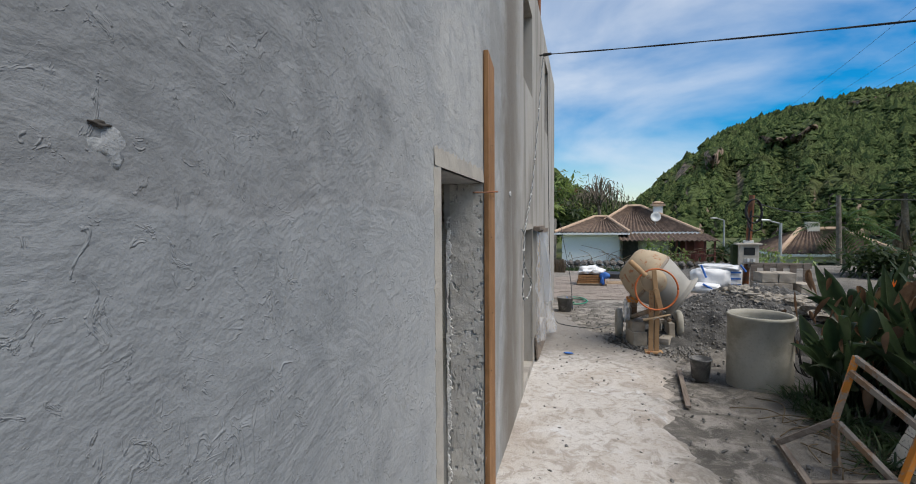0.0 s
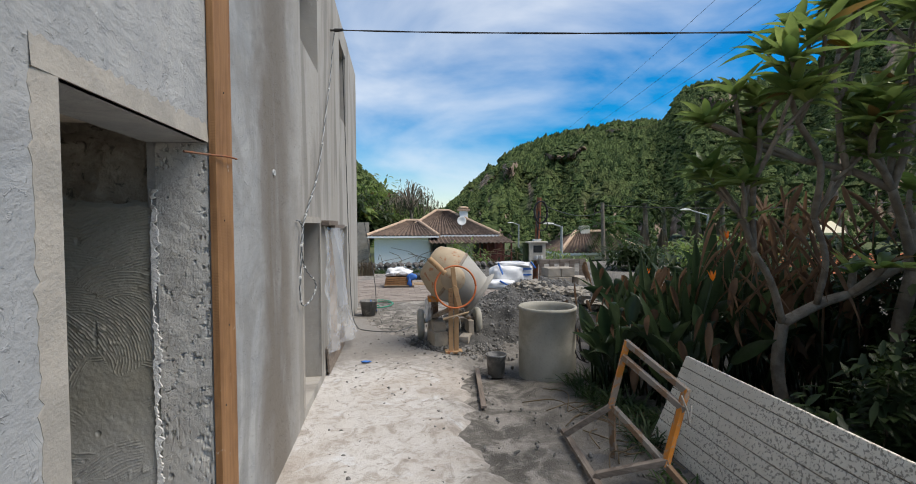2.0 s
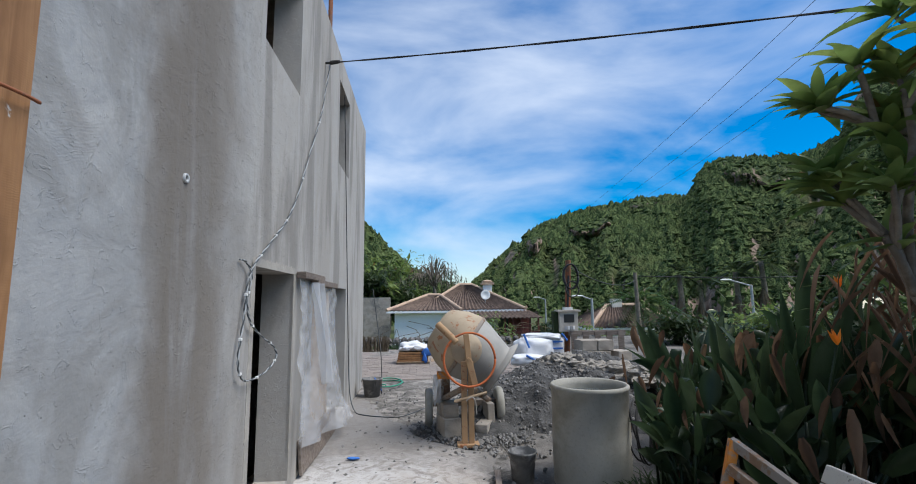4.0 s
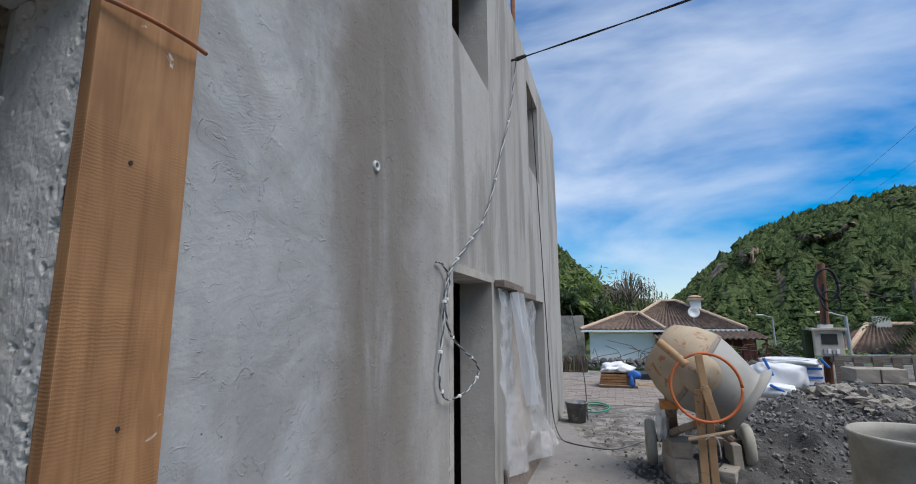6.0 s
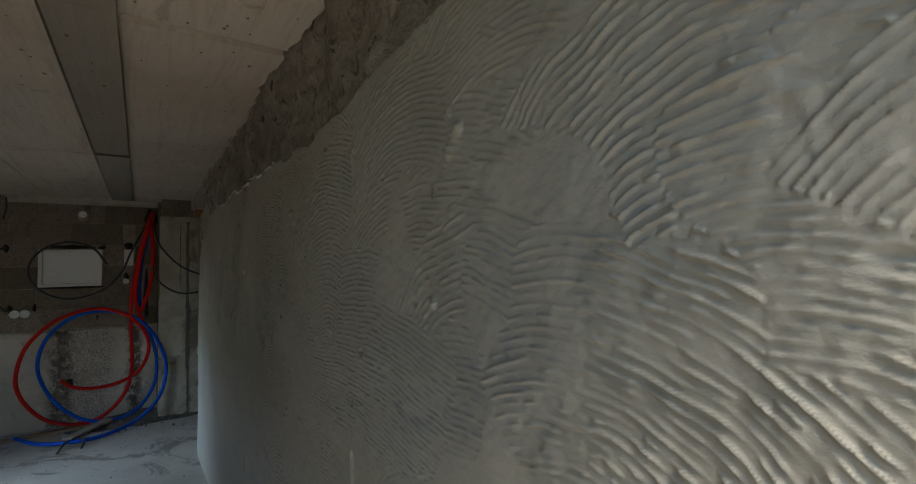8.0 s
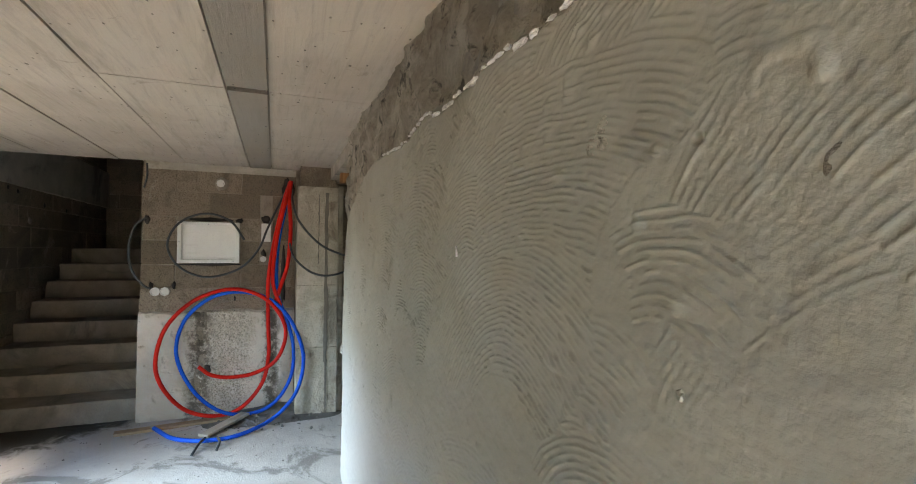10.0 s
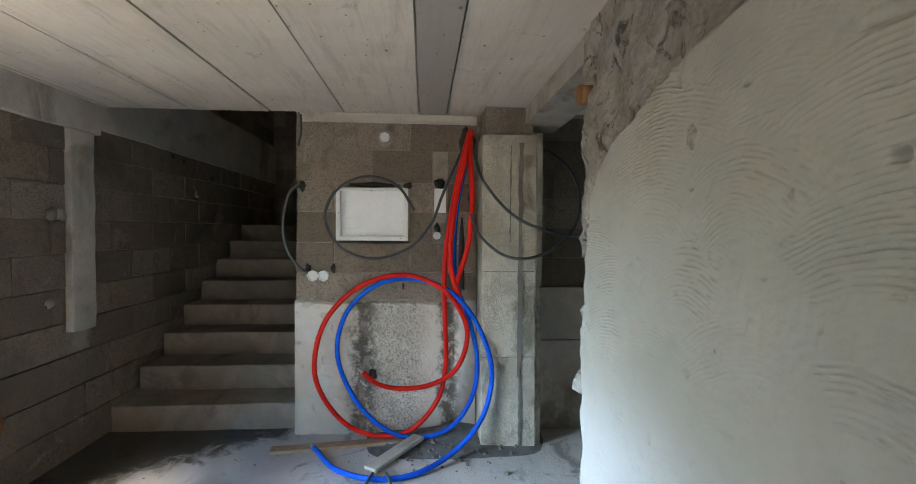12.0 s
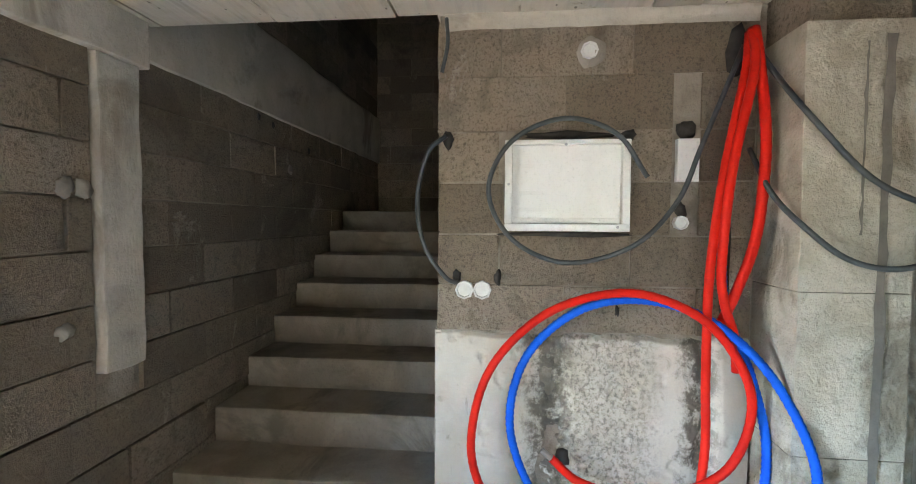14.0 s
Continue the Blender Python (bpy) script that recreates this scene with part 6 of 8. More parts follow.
# ---- the yard ----
def concrete_mixer():
    c = Vector((1.55, 8.45, 0))
    ob = thing("concrete_mixer", "old rusty tan concrete mixer with orange handwheel on blocks", "mixer", c)
    axis = Vector((0.80, -0.12, -0.56)).normalized()
    m = Matrix.Translation((1.56, 8.60, 0.985)) @ axis.to_track_quat("Z", "Y").to_matrix().to_4x4() @ Matrix.Diagonal((1.05, 1.08, 1.06, 1))
    bm = bmesh.new()
    lathe(bm, [(0.001, -0.37), (0.17, -0.365), (0.24, -0.33), (0.325, -0.16), (0.355, -0.03), (0.358, 0.03), (0.345, 0.035), (0.345, -0.03), (0.31, -0.15), (0.22, -0.3), (0.001, -0.34)], m, 40)
    drum = part("drum", bm, M_DRUM, ob, "tan painted drum with rust patches")
    bm = bmesh.new()
    lathe(bm, [(0.362, 0.0), (0.362, 0.035), (0.352, 0.04), (0.352, 0.0)], m, 40)
    part("seam_band", bm, M_STEEL, drum)
    bm = bmesh.new()
    lathe(bm, [(0.352, 0.036), (0.335, 0.12), (0.265, 0.36), (0.252, 0.41), (0.265, 0.44), (0.335, 0.475), (0.340, 0.468), (0.262, 0.425), (0.242, 0.41), (0.255, 0.355), (0.325, 0.12), (0.342, 0.036)], m, 40)
    part("mouth_cone", bm, M_DRUMGREY, drum, "cement-coated grey mouth cone with flared lip")
    # handle bar welded to the drum
    bm = bmesh.new()
    tube(bm, smooth_path([(1.235, 8.16, 1.25), (1.33, 8.10, 1.16), (1.43, 8.07, 1.06)], 6), 0.038, 10)
    part("tilt_lever", bm, M_MIXORANGE, ob, "pale yellow tilting lever tube")
    # gear cover plate and hub
    hub = Vector((1.545, 8.15, 0.985))
    mh = Matrix.Translation(hub) @ Vector((0.05, -1, 0.12)).to_track_quat("Z", "Y").to_matrix().to_4x4()
    bm = bmesh.new()
    lathe(bm, [(0.001, 0.03), (0.05, 0.03), (0.055, 0.02), (0.12, 0.02), (0.125, 0.012), (0.165, 0.010), (0.17, -0.02), (0.16, -0.10), (0.001, -0.12)], mh, 32)
    part("gear_cover", bm, M_DRUM, ob, "round tan gear cover")
    # hand wheel
    bm = bmesh.new()
    mw = Matrix.Translation((1.565, 8.06, 0.885)) @ Vector((0.10, -1, 0.10)).to_track_quat("Z", "Y").to_matrix().to_4x4()
    tube(bm, [mw @ Vector((0.275 * math.cos(a), 0.275 * math.sin(a), 0)) for a in np.linspace(0, 2 * math.pi, 49)], 0.0125, 8)
    part("hand_wheel", bm, M_RING, ob, "thin orange rusty handwheel ring")
    bm = bmesh.new()
    box(bm, (1.515, 8.06, 0.85), (1.575, 8.09, 1.15), Matrix.Translation((1.545, 0, 1.0)) @ Matrix.Rotation(radians(-6), 4, "Y") @ Matrix.Translation((-1.545, 0, -1.0)), bevel=0.006)
    box(bm, (1.55, 8.05, 0.61), (1.615, 8.085, 0.89), Matrix.Translation((1.58, 0, 0.77)) @ Matrix.Rotation(radians(-14), 4, "Y") @ Matrix.Translation((-1.58, 0, -0.77)), bevel=0.006)
    part("wheel_spoke", bm, M_MIXORANGE, ob)
    bm = bmesh.new()
    rod(bm, (1.555, 8.09, 0.885), (1.553, 8.04, 0.888), 0.022, 0.016, 12)
    part("axle_bolt", bm, M_MIXORANGE, ob)
    # front leg, two flat bars
    for dx in (-0.036, 0.036):
        bm = bmesh.new()
        box(bm, (1.545 + dx - 0.030, 8.10, 0.02), (1.545 + dx + 0.030, 8.14, 0.86), bevel=0.006)
        part("front_leg", bm, M_MIXORANGE, ob)
    bm = bmesh.new()
    box(bm, (1.43, 8.05, 0.0), (1.66, 8.20, 0.03), bevel=0.006)
    part("foot_plate", bm, M_MIXORANGE, ob)
    bm = bmesh.new()
    rod(bm, (1.40, 8.06, 0.46), (1.74, 8.04, 0.55), 0.017, 0.013, 8)
    part("locking_stick", bm, M_WOOD, ob, "wooden stick tied across the leg")
    bm = bmesh.new()
    tube(bm, smooth_path([(1.52, 8.03, 0.47), (1.58, 8.02, 0.51), (1.62, 8.04, 0.45), (1.63, 8.05, 0.33)], 6), 0.006, 6)
    part("rope", bm, M_BEIGE, ob)
    # chassis
    bm = bmesh.new()
    box(bm, (1.20, 8.90, 0.24), (2.0, 8.97, 0.31), bevel=0.006)
    part("axle_beam", bm, M_STEEL, ob)
    bm = bmesh.new()
    rod(bm, (1.55, 8.15, 0.60), (1.26, 8.90, 0.30), 0.035, 0.035, 8)
    part("chassis_tube", bm, M_STEEL, ob)
    bm = bmesh.new()
    rod(bm, (1.55, 8.15, 0.60), (1.88, 8.90, 0.30), 0.035, 0.035, 8)
    part("chassis_tube", bm, M_STEEL, ob)
    bm = bmesh.new()
    box(bm, (1.30, 8.80, 0.28), (1.40, 8.88, 1.0), bevel=0.006)
    part("rear_upright", bm, M_STEEL, ob)
    bm = bmesh.new()
    box(bm, (1.24, 8.62, 0.60), (1.40, 8.76, 0.68), bevel=0.008)
    part("motor_bracket", bm, M_TRESTLE, ob, "small orange-yellow bracket")
    for x in (1.15, 2.0):
        w = part("wheel", lathe(bmesh.new(), [(0.06, -0.04), (0.15, -0.045), (0.20, -0.045), (0.215, -0.03), (0.222, 0.0), (0.215, 0.03), (0.20, 0.045), (0.15, 0.045), (0.06, 0.04)], Matrix.Translation((x, 8.93, 0.235)) @ Matrix.Rotation(radians(90), 4, "Y"), 28), M_TANK, ob, "cement-caked grey tyre")
        part("rim", lathe(bmesh.new(), [(0.001, -0.03), (0.06, -0.035), (0.13, -0.03), (0.13, 0.03), (0.06, 0.035), (0.001, 0.03)], Matrix.Translation((x, 8.93, 0.235)) @ Matrix.Rotation(radians(90), 4, "Y"), 20), M_STEEL, w)


concrete_mixer()
def grey_block(a, rz, size, name="concrete_block", label="loose grey concrete block by the mixer", group="loose blocks"):
    bm = bmesh.new()
    box(bm, (-size[0] / 2, -size[1] / 2, 0), (size[0] / 2, size[1] / 2, size[2]), bevel=0.01)
    bmesh.ops.subdivide_edges(bm, edges=bm.edges, cuts=2, use_grid_fill=True)
    for v in bm.verts:
        v.co += Vector((noise.noise(v.co * 9 + Vector(a)), noise.noise(v.co * 8), 0)) * 0.012
    ob = solid(name, bm, M_CONC_DARK, label, "block", group)
    ob.matrix_world = Matrix.Translation(a) @ Matrix.Rotation(radians(rz), 4, "Z")
    return ob


for a, rz, s in (((1.37, 8.62, 0.0), 12, (0.2, 0.36, 0.2)), ((1.38, 8.64, 0.20), 4, (0.18, 0.30, 0.14)), ((1.78, 8.62, 0.0), -20, (0.14, 0.3, 0.12)), ((1.86, 8.80, 0.0), 10, (0.09, 0.2, 0.30)), ((1.28, 8.75, 0.0), 0, (0.07, 0.10, 0.50))):
    grey_block(a, rz, s)
bm = bmesh.new()
lump(bm, (1.24, 8.66, 0.50), (0.05, 0.05, 0.16), 3, 0.7, 3)
solid("plastic_bag", bm, M_FILM, "crumpled clear plastic bag hung on the mixer", "bag", smooth=True)


def gravel_pile():
    def f(x, y):
        d = np.hypot((x - 3.0) / 1.55, (y - 9.9) / 1.55)
        h = 0.76 * np.clip(1 - d, 0, 1) ** 0.7
        h = h + 0.22 * np.clip(1 - np.hypot((x - 1.9) / 1.1, (y - 9.0) / 0.9), 0, 1)
        h = h + 0.40 * np.clip(1 - np.hypot((x - 4.2) / 1.3, (y - 9.4) / 1.6), 0, 1)
        h = h + (fbm(x * 3.5, y * 3.5, 4, 5) - 0.47) * 0.26 * np.clip(h * 4, 0, 1) + (fbm(x * 14, y * 14, 8) - 0.47) * 0.06 * np.clip(h * 6, 0, 1)
        return np.stack([x, y, h - 0.06], -1)
    tagged(new("gravel_pile", grid_mesh("gravel_pile", np.linspace(1.0, 5.4, 150), np.linspace(8.0, 11.6, 130), f, M_GRAVEL)), "heap of dark wet gravel and building sand", "gravel pile", kind="stuff")
    return lambda x, y: float(f(np.array(x), np.array(y))[2])


pile_z = gravel_pile()
debris("pile_stones", 1500, lambda r: (r.gauss(2.8, 0.75), r.gauss(9.3, 0.6)), lambda r: r.uniform(0.006, 0.026), "pale gravel stones strewn over the heap", 9, lambda x, y: max(pile_z(x, y), 0.0))
debris("yard_stones", 900, lambda r: (r.uniform(0.2, 3.4), r.uniform(3.5, 12)), lambda r: r.uniform(0.004, 0.02), "scattered stones on the yard", 10)
debris("mixer_spill", 700, lambda r: (r.gauss(1.7, 0.35), r.gauss(8.5, 0.35)), lambda r: r.uniform(0.006, 0.028), "gravel spilled round the mixer", 12)


def broken_edge():
    """Ridge of broken pale concrete running past the heap."""
    bm = bmesh.new()
    r = random.Random(17)
    for i in range(90):
        k = i / 89
        x, y = 3.0 + 1.7 * k + r.uniform(-0.1, 0.1), 9.9 - 1.6 * k + r.uniform(-0.12, 0.12)
        s = r.uniform(0.05, 0.13)
        lump(bm, (x, y, 0.60 - 0.20 * k + r.uniform(-0.05, 0.06)), (s * 1.5, s, s * 0.8), i, 1.0, 3)
    solid("broken_concrete", bm, M_RUBBLE, "ridge of broken pale concrete slab edges", "rubble", kind="stuff")


broken_edge()


TANK = (2.49, 7.07)


def pipe_tank():
    ob = thing("cement_tank", "upright grey cement pipe section filled with water", "tank", (TANK[0], TANK[1], -0.05))
    m = Matrix.Translation((TANK[0], TANK[1], -0.05))
    part("shell", lathe(bmesh.new(), [(0.318, -0.02), (0.322, 0.4), (0.318, 0.79), (0.33, 0.80), (0.33, 0.825), (0.318, 0.835), (0.30, 0.83), (0.292, 0.78), (0.29, 0.05)], m, 48), M_TANK, ob)
    part("water", lathe(bmesh.new(), [(0.001, 0.745), (0.292, 0.745)], m, 48), M_WATER, ob, "still cloudy water")
    return ob


pipe_tank()
bm = bmesh.new()
r = random.Random(5)
for i in range(4):
    c = Vector((TANK[0] + 0.38, TANK[1] - 0.20 + 0.03 * i, 0.42))
    q = Euler((radians(80 + r.uniform(-8, 8)), radians(r.uniform(-10, 10)), radians(35 + r.uniform(-12, 12)))).to_matrix()
    tube(bm, [c + q @ Vector((math.cos(a) * 0.15, math.sin(a) * 0.24, 0)) for a in np.linspace(0, 2 * math.pi, 30)], 0.008, 6)
solid("cable_coil", bm, M_BLACK, "coil of black cable hung beside the tank", "cable coil")


def pail(x, y, r, h, name, label, material, z=0.0):
    ob = thing(name, label, "bucket", (x, y, z))
    m = Matrix.Translation((x, y, z))
    part("shell", lathe(bmesh.new(), [(0.001, 0.0), (r * 0.76, 0.0), (r * 0.97, h * 0.93), (r * 1.04, h * 0.94), (r * 1.04, h), (r * 0.96, h), (r * 0.74, 0.02), (0.001, 0.02)], m, 28), material, ob)
    bm = bmesh.new()
    tube(bm, [Vector((x + r * 1.05 * math.cos(a), y - 0.02 - r * 0.55 * math.sin(a), z + h * 0.92 - r * 0.6 * math.sin(a))) for a in np.linspace(0, math.pi, 18)], 0.004, 6)
    part("handle", bm, M_STEEL, ob)


pail(1.90, 7.08, 0.115, 0.25, "mortar_bucket", "cement-splashed dark rubber mortar bucket", M_BUCKET)
pail(0.27, 10.95, 0.16, 0.28, "rubber_bucket", "black rubber builder's bucket by the wall corner", M_BUCKET)
board("wooden_lath", (1.72, 7.30, 0.01), (1.585, 6.13, 0.012), 0.05, 0.022, M_OLDWOOD, "grey weathered lath lying on the ground", "lath")
board("steel_bar", (2.14, 5.56, 0.01), (2.06, 4.55, 0.012), 0.045, 0.03, M_OLDWOOD, "dirty angle bar lying on the dirt", "bar")


def trestle():
    """Orange folding trestle of square tube, lying half tipped."""
    ob = thing("trestle", "rusty orange steel builder's trestle tipped against plants", "trestle", (2.35, 4.95, 0))
    A, B = Vector((2.42, 5.05, 0.86)), Vector((2.66, 4.72, 0.62))
    legs = [("top_bar", A, B, M_STEEL), ("leg", A, Vector((2.32, 5.08, 0.40)), M_TRESTLE), ("leg", B, Vector((2.50, 4.68, 0.16)), M_TRESTLE),
            ("brace", Vector((2.32, 5.08, 0.40)), Vector((2.05, 5.25, 0.14)), M_OLDWOOD), ("brace", Vector((2.34, 5.06, 0.38)), Vector((2.52, 4.68, 0.14)), M_STEEL),
            ("brace", Vector((2.50, 4.68, 0.18)), Vector((2.10, 4.80, 0.06)), M_OLDWOOD), ("inner_bar", A - Vector((0.03, 0.02, 0.10)), B - Vector((0.03, 0.02, 0.11)), M_STEEL), ("rail", Vector((2.50, 4.68, 0.16)), Vector((2.62, 4.52, 0.0)), M_STEEL), ("rail", Vector((2.10, 4.80, 0.05)), Vector((2.06, 4.82, 0.0)), M_OLDWOOD), ("rail", Vector((2.32, 5.08, 0.40)), Vector((2.36, 5.12, 0.0)), M_STEEL)]
    for name, a, b, mat in legs:
        bm = bmesh.new()
        d = b - a
        box(bm, (-0.02, -0.02, -d.length / 2 - 0.015), (0.02, 0.02, d.length / 2 + 0.015), Matrix.Translation((a + b) / 2) @ d.to_track_quat("Z", "Y").to_matrix().to_4x4(), bevel=0.004)
        part(name, bm, mat, ob)
    bm = bmesh.new()
    tube(bm, smooth_path([B + Vector((-0.05, -0.03, -0.02)), B + Vector((-0.02, -0.05, -0.12)), B + Vector((0.0, -0.04, -0.2)), B + Vector((0.04, 0, -0.1))], 6), 0.006, 6)
    part("tie_rope", bm, M_BEIGE, ob, "pale rope tie")


trestle()


def leaning_panel():
    """Ribbed sheet panel leaning on the bushes."""
    ob = thing("sheet_panel", "dirty grey ribbed sheet panel leaning against the bushes", "panel", (2.7, 4.2, 0))
    a, b = Vector((2.985, 5.22, 0.70)), Vector((2.79, 5.38, 0.0))
    c = Vector((3.0, 2.55, 0.66))
    u, v = (c - a), (b - a)
    n = u.cross(v).normalized()
    if n.x > 0:
        n = -n
    strips = 8
    for i in range(strips):
        bm = bmesh.new()
        p = a + v * (i / strips)
        q = a + v * ((i + 1) / strips - 0.008)
        vs = [bm.verts.new(w + off) for off in (n * 0.0, n * -0.03) for w in (p, p + u, q + u, q)]
        for f in ((0, 1, 2, 3), (7, 6, 5, 4), (0, 4, 5, 1), (1, 5, 6, 2), (2, 6, 7, 3), (3, 7, 4, 0)):
            bm.faces.new([vs[k] for k in f])
        bmesh.ops.bevel(bm, geom=bm.edges[:], offset=0.004, segments=1, affect="EDGES")
        part("rib", bm, M_PANEL, ob)
    bm = bmesh.new()
    vs = [bm.verts.new(w + off) for off in (n * -0.008, n * -0.022) for w in (a + u * .002 + v * .01, a + u * .998 + v * .01, a + u * .998 + v * .99, a + u * .002 + v * .99)]
    for f in ((0, 1, 2, 3), (7, 6, 5, 4), (0, 4, 5, 1), (1, 5, 6, 2), (2, 6, 7, 3), (3, 7, 4, 0)):
        bm.faces.new([vs[k] for k in f])
    part("backing", bm, M_OLDWOOD, ob)


leaning_panel()


def sack(name, c, size, rz, seed, label, group="sacks"):
    bm = bmesh.new()
    r = bmesh.ops.create_icosphere(bm, subdivisions=4, radius=1.0)
    for v in r["verts"]:
        p = v.co.copy()
        q = Vector([math.copysign(abs(k) ** 0.62, k) for k in p])
        w = 1 + 0.16 * noise.noise(p * 2.2 + Vector((seed, 0, 0))) + 0.05 * noise.noise(p * 7 + Vector((0, seed, 0)))
        v.co = Vector((q.x * size[0], q.y * size[1], q.z * size[2])) * w
        v.co.z = max(v.co.z, -size[2] * 0.9)
    ob = solid(name, bm, M_BAG, label, "sack", group, smooth=True)
    ob.matrix_world = Matrix.Translation(Vector(c) + Vector((0, 0, size[2] * 0.9))) @ Matrix.Rotation(radians(rz), 4, "Z")
    return ob


ground_near = lambda x, y: float(ground_z(np.array(float(x)), np.array(float(y))))
s1 = sack("white_sack", (3.28, 12.45, 0.34), (0.36, 0.30, 0.24), 8, 1, "bulging white woven big bag of sand")
s2 = sack("white_sack", (3.05, 12.0, 0.30), (0.32, 0.22, 0.10), -12, 2, "slumped empty white woven sack")
s3 = sack("white_sack", (3.66, 12.55, 0.32), (0.22, 0.25, 0.26), 4, 3, "stacked white cement bags with blue print")
sack("white_sack", (3.45, 12.50, 0.74), (0.38, 0.25, 0.06), -6, 4, "white woven sack draped over the others")
for z in (0.42, 0.55, 0.68):
    bm = bmesh.new()
    box(bm, (3.50, 12.285, z), (3.82, 12.295, z + 0.035))
    part("blue_print_bar", bm, M_BAGBLUE, s3)
for a, b in (((3.02, 12.14, 0.86), (3.12, 12.12, 0.60)), ((3.80, 12.27, 0.86), (3.90, 12.25, 0.72)), ((2.98, 11.78, 0.50), (3.16, 11.78, 0.40))):
    bm = bmesh.new()
    rod(bm, a, b, 0.02, 0.02, 6)
    part("blue_strap", bm, M_BAGBLUE, s1 if a[2] > 0.6 else s2, "blue strap")


def block_stack():
    for i, (x, y, z, rz) in enumerate(((4.12, 12.0, 0.36, 2), (4.44, 11.98, 0.36, -3), (4.18, 12.0, 0.56, 4), (4.50, 12.0, 0.56, 0), (4.80, 11.95, 0.36, 14), (4.30, 12.2, 0.76, 0))):
        if i < 5:
            grey_block((x, y, z), rz, (0.30, 0.4, 0.19), "stacked_block", "grey hollow concrete block on a stack", "stacked blocks")
    ob = thing("wooden_pallet", "weathered wooden pallet standing on edge behind blocks", "pallet", (4.5, 12.4, 0.3), "pallets")
    for k in range(5):
        bm = bmesh.new()
        box(bm, (4.02 + k * 0.24, 12.36, 0.34), (4.14 + k * 0.24, 12.38, 0.88), bevel=0.003)
        part("slat", bm, M_OLDWOOD, ob)
    bm = bmesh.new()
    box(bm, (3.98, 12.38, 0.80), (5.14, 12.44, 0.90), bevel=0.004)
    box(bm, (3.98, 12.38, 0.34), (5.14, 12.44, 0.40), bevel=0.004)
    part("runner", bm, M_OLDWOOD, ob)
    for k in range(5):
        board("stacked_plank", (4.0, 11.45 + 0.10 * k, 0.30 + 0.02 * (k % 2)), (5.5, 11.15 + 0.10 * k, 0.29 + 0.02 * (k % 2)), 0.09, 0.03, M_OLDWOOD, "weathered plank on the timber stack", "plank")


block_stack()


def meter_post():
    ob = thing("meter_post", "wooden post with meter box and black cable coil", "post", (4.0, 12.6, 0.3))
    bm = bmesh.new()
    rod(bm, (3.99, 12.6, 0.25), (4.09, 12.6, 2.32), 0.062, 0.055, 12)
    part("post", bm, M_RUSTPOLE, ob, "reddish timber post")
    bm = bmesh.new()
    box(bm, (3.80, 12.38, 0.88), (4.18, 12.55, 1.27), bevel=0.01)
    b = part("cabinet", bm, M_CONC, ob, "weathered pale meter cabinet")
    bm = bmesh.new()
    box(bm, (3.76, 12.33, 1.27), (4.22, 12.60, 1.31), bevel=0.008)
    part("hood", bm, M_CONC, b)
    bm = bmesh.new()
    box(bm, (3.89, 12.372, 1.06), (4.10, 12.379, 1.22), bevel=0.002)
    part("window", bm, M_GLASSDARK, b, "dark meter window")
    for k in range(4):
        bm = bmesh.new()
        box(bm, (3.90 + 0.055 * k, 12.36, 0.92), (3.94 + 0.055 * k, 12.378, 0.99), bevel=0.003)
        part("socket", bm, M_WHITE if k % 2 else M_GREYPL, b)
    bm = bmesh.new()
    box(bm, (3.70, 12.45, 0.78), (3.80, 12.62, 1.28), bevel=0.01)
    part("side_box", bm, M_SHRUB, ob, "dark green side box")
    for i in range(5):
        bm = bmesh.new()
        c = Vector((4.09 + 0.006 * i, 12.50 - 0.012 * i, 1.98 - (0.26 if i > 2 else 0)))
        tube(bm, [c + Vector((math.cos(a) * (0.15 - 0.02 * (i > 2)), 0.02 * math.sin(3 * a), math.sin(a) * (0.25 if i < 3 else 0.16))) for a in np.linspace(0, 2 * math.pi, 33)], 0.016 if i < 3 else 0.010, 6)
        part("cable_loop", bm, M_BLACK, ob, "looped black cable")
    bm = bmesh.new()
    box(bm, (3.95, 12.52, 1.31), (4.12, 12.66, 1.36), bevel=0.004)
    part("label_plate", bm, M_WHITE, ob)
    bm = bmesh.new()
    rod(bm, (4.02, 12.52, 1.36), (4.06, 12.52, 2.0), 0.02, 0.02, 6)
    part("riser_cable", bm, M_BLACK, ob)


meter_post()

# paving, pallet with a tarpaulin, hose
paving = thing("paving", "reddish-grey stone setts of the yard", "paving", kind="structure")
sett = bmesh.new()
box(sett, (-0.5, -0.5, -0.5), (0.5, 0.5, 0.5))
bmesh.ops.bevel(sett, geom=sett.edges[:], offset=0.03, segments=1, affect="EDGES")
sett_me = mesh_of(sett, "sett", M_PAVING)
rng = random.Random(6)
for j in range(20):
    for i in range(15):
        s = new("sett", sett_me)
        s.location = (-1.0 + i * 0.30 + (0.15 if j % 2 else 0), 12.55 + j * 0.20 + 0.01 * rng.uniform(-1, 1), -0.012 + rng.uniform(-0.004, 0.004))
        s.scale = (0.287, 0.187, 0.06)
        s.rotation_euler = (0, 0, rng.uniform(-0.02, 0.02))
        s.parent = paving
bm = bmesh.new()
box(bm, (-1.4, 12.4, -0.06), (3.6, 18.4, 0.004))
structure("paving_bed", bm, M_PAVING, "worn paved yard surface", "pavement")


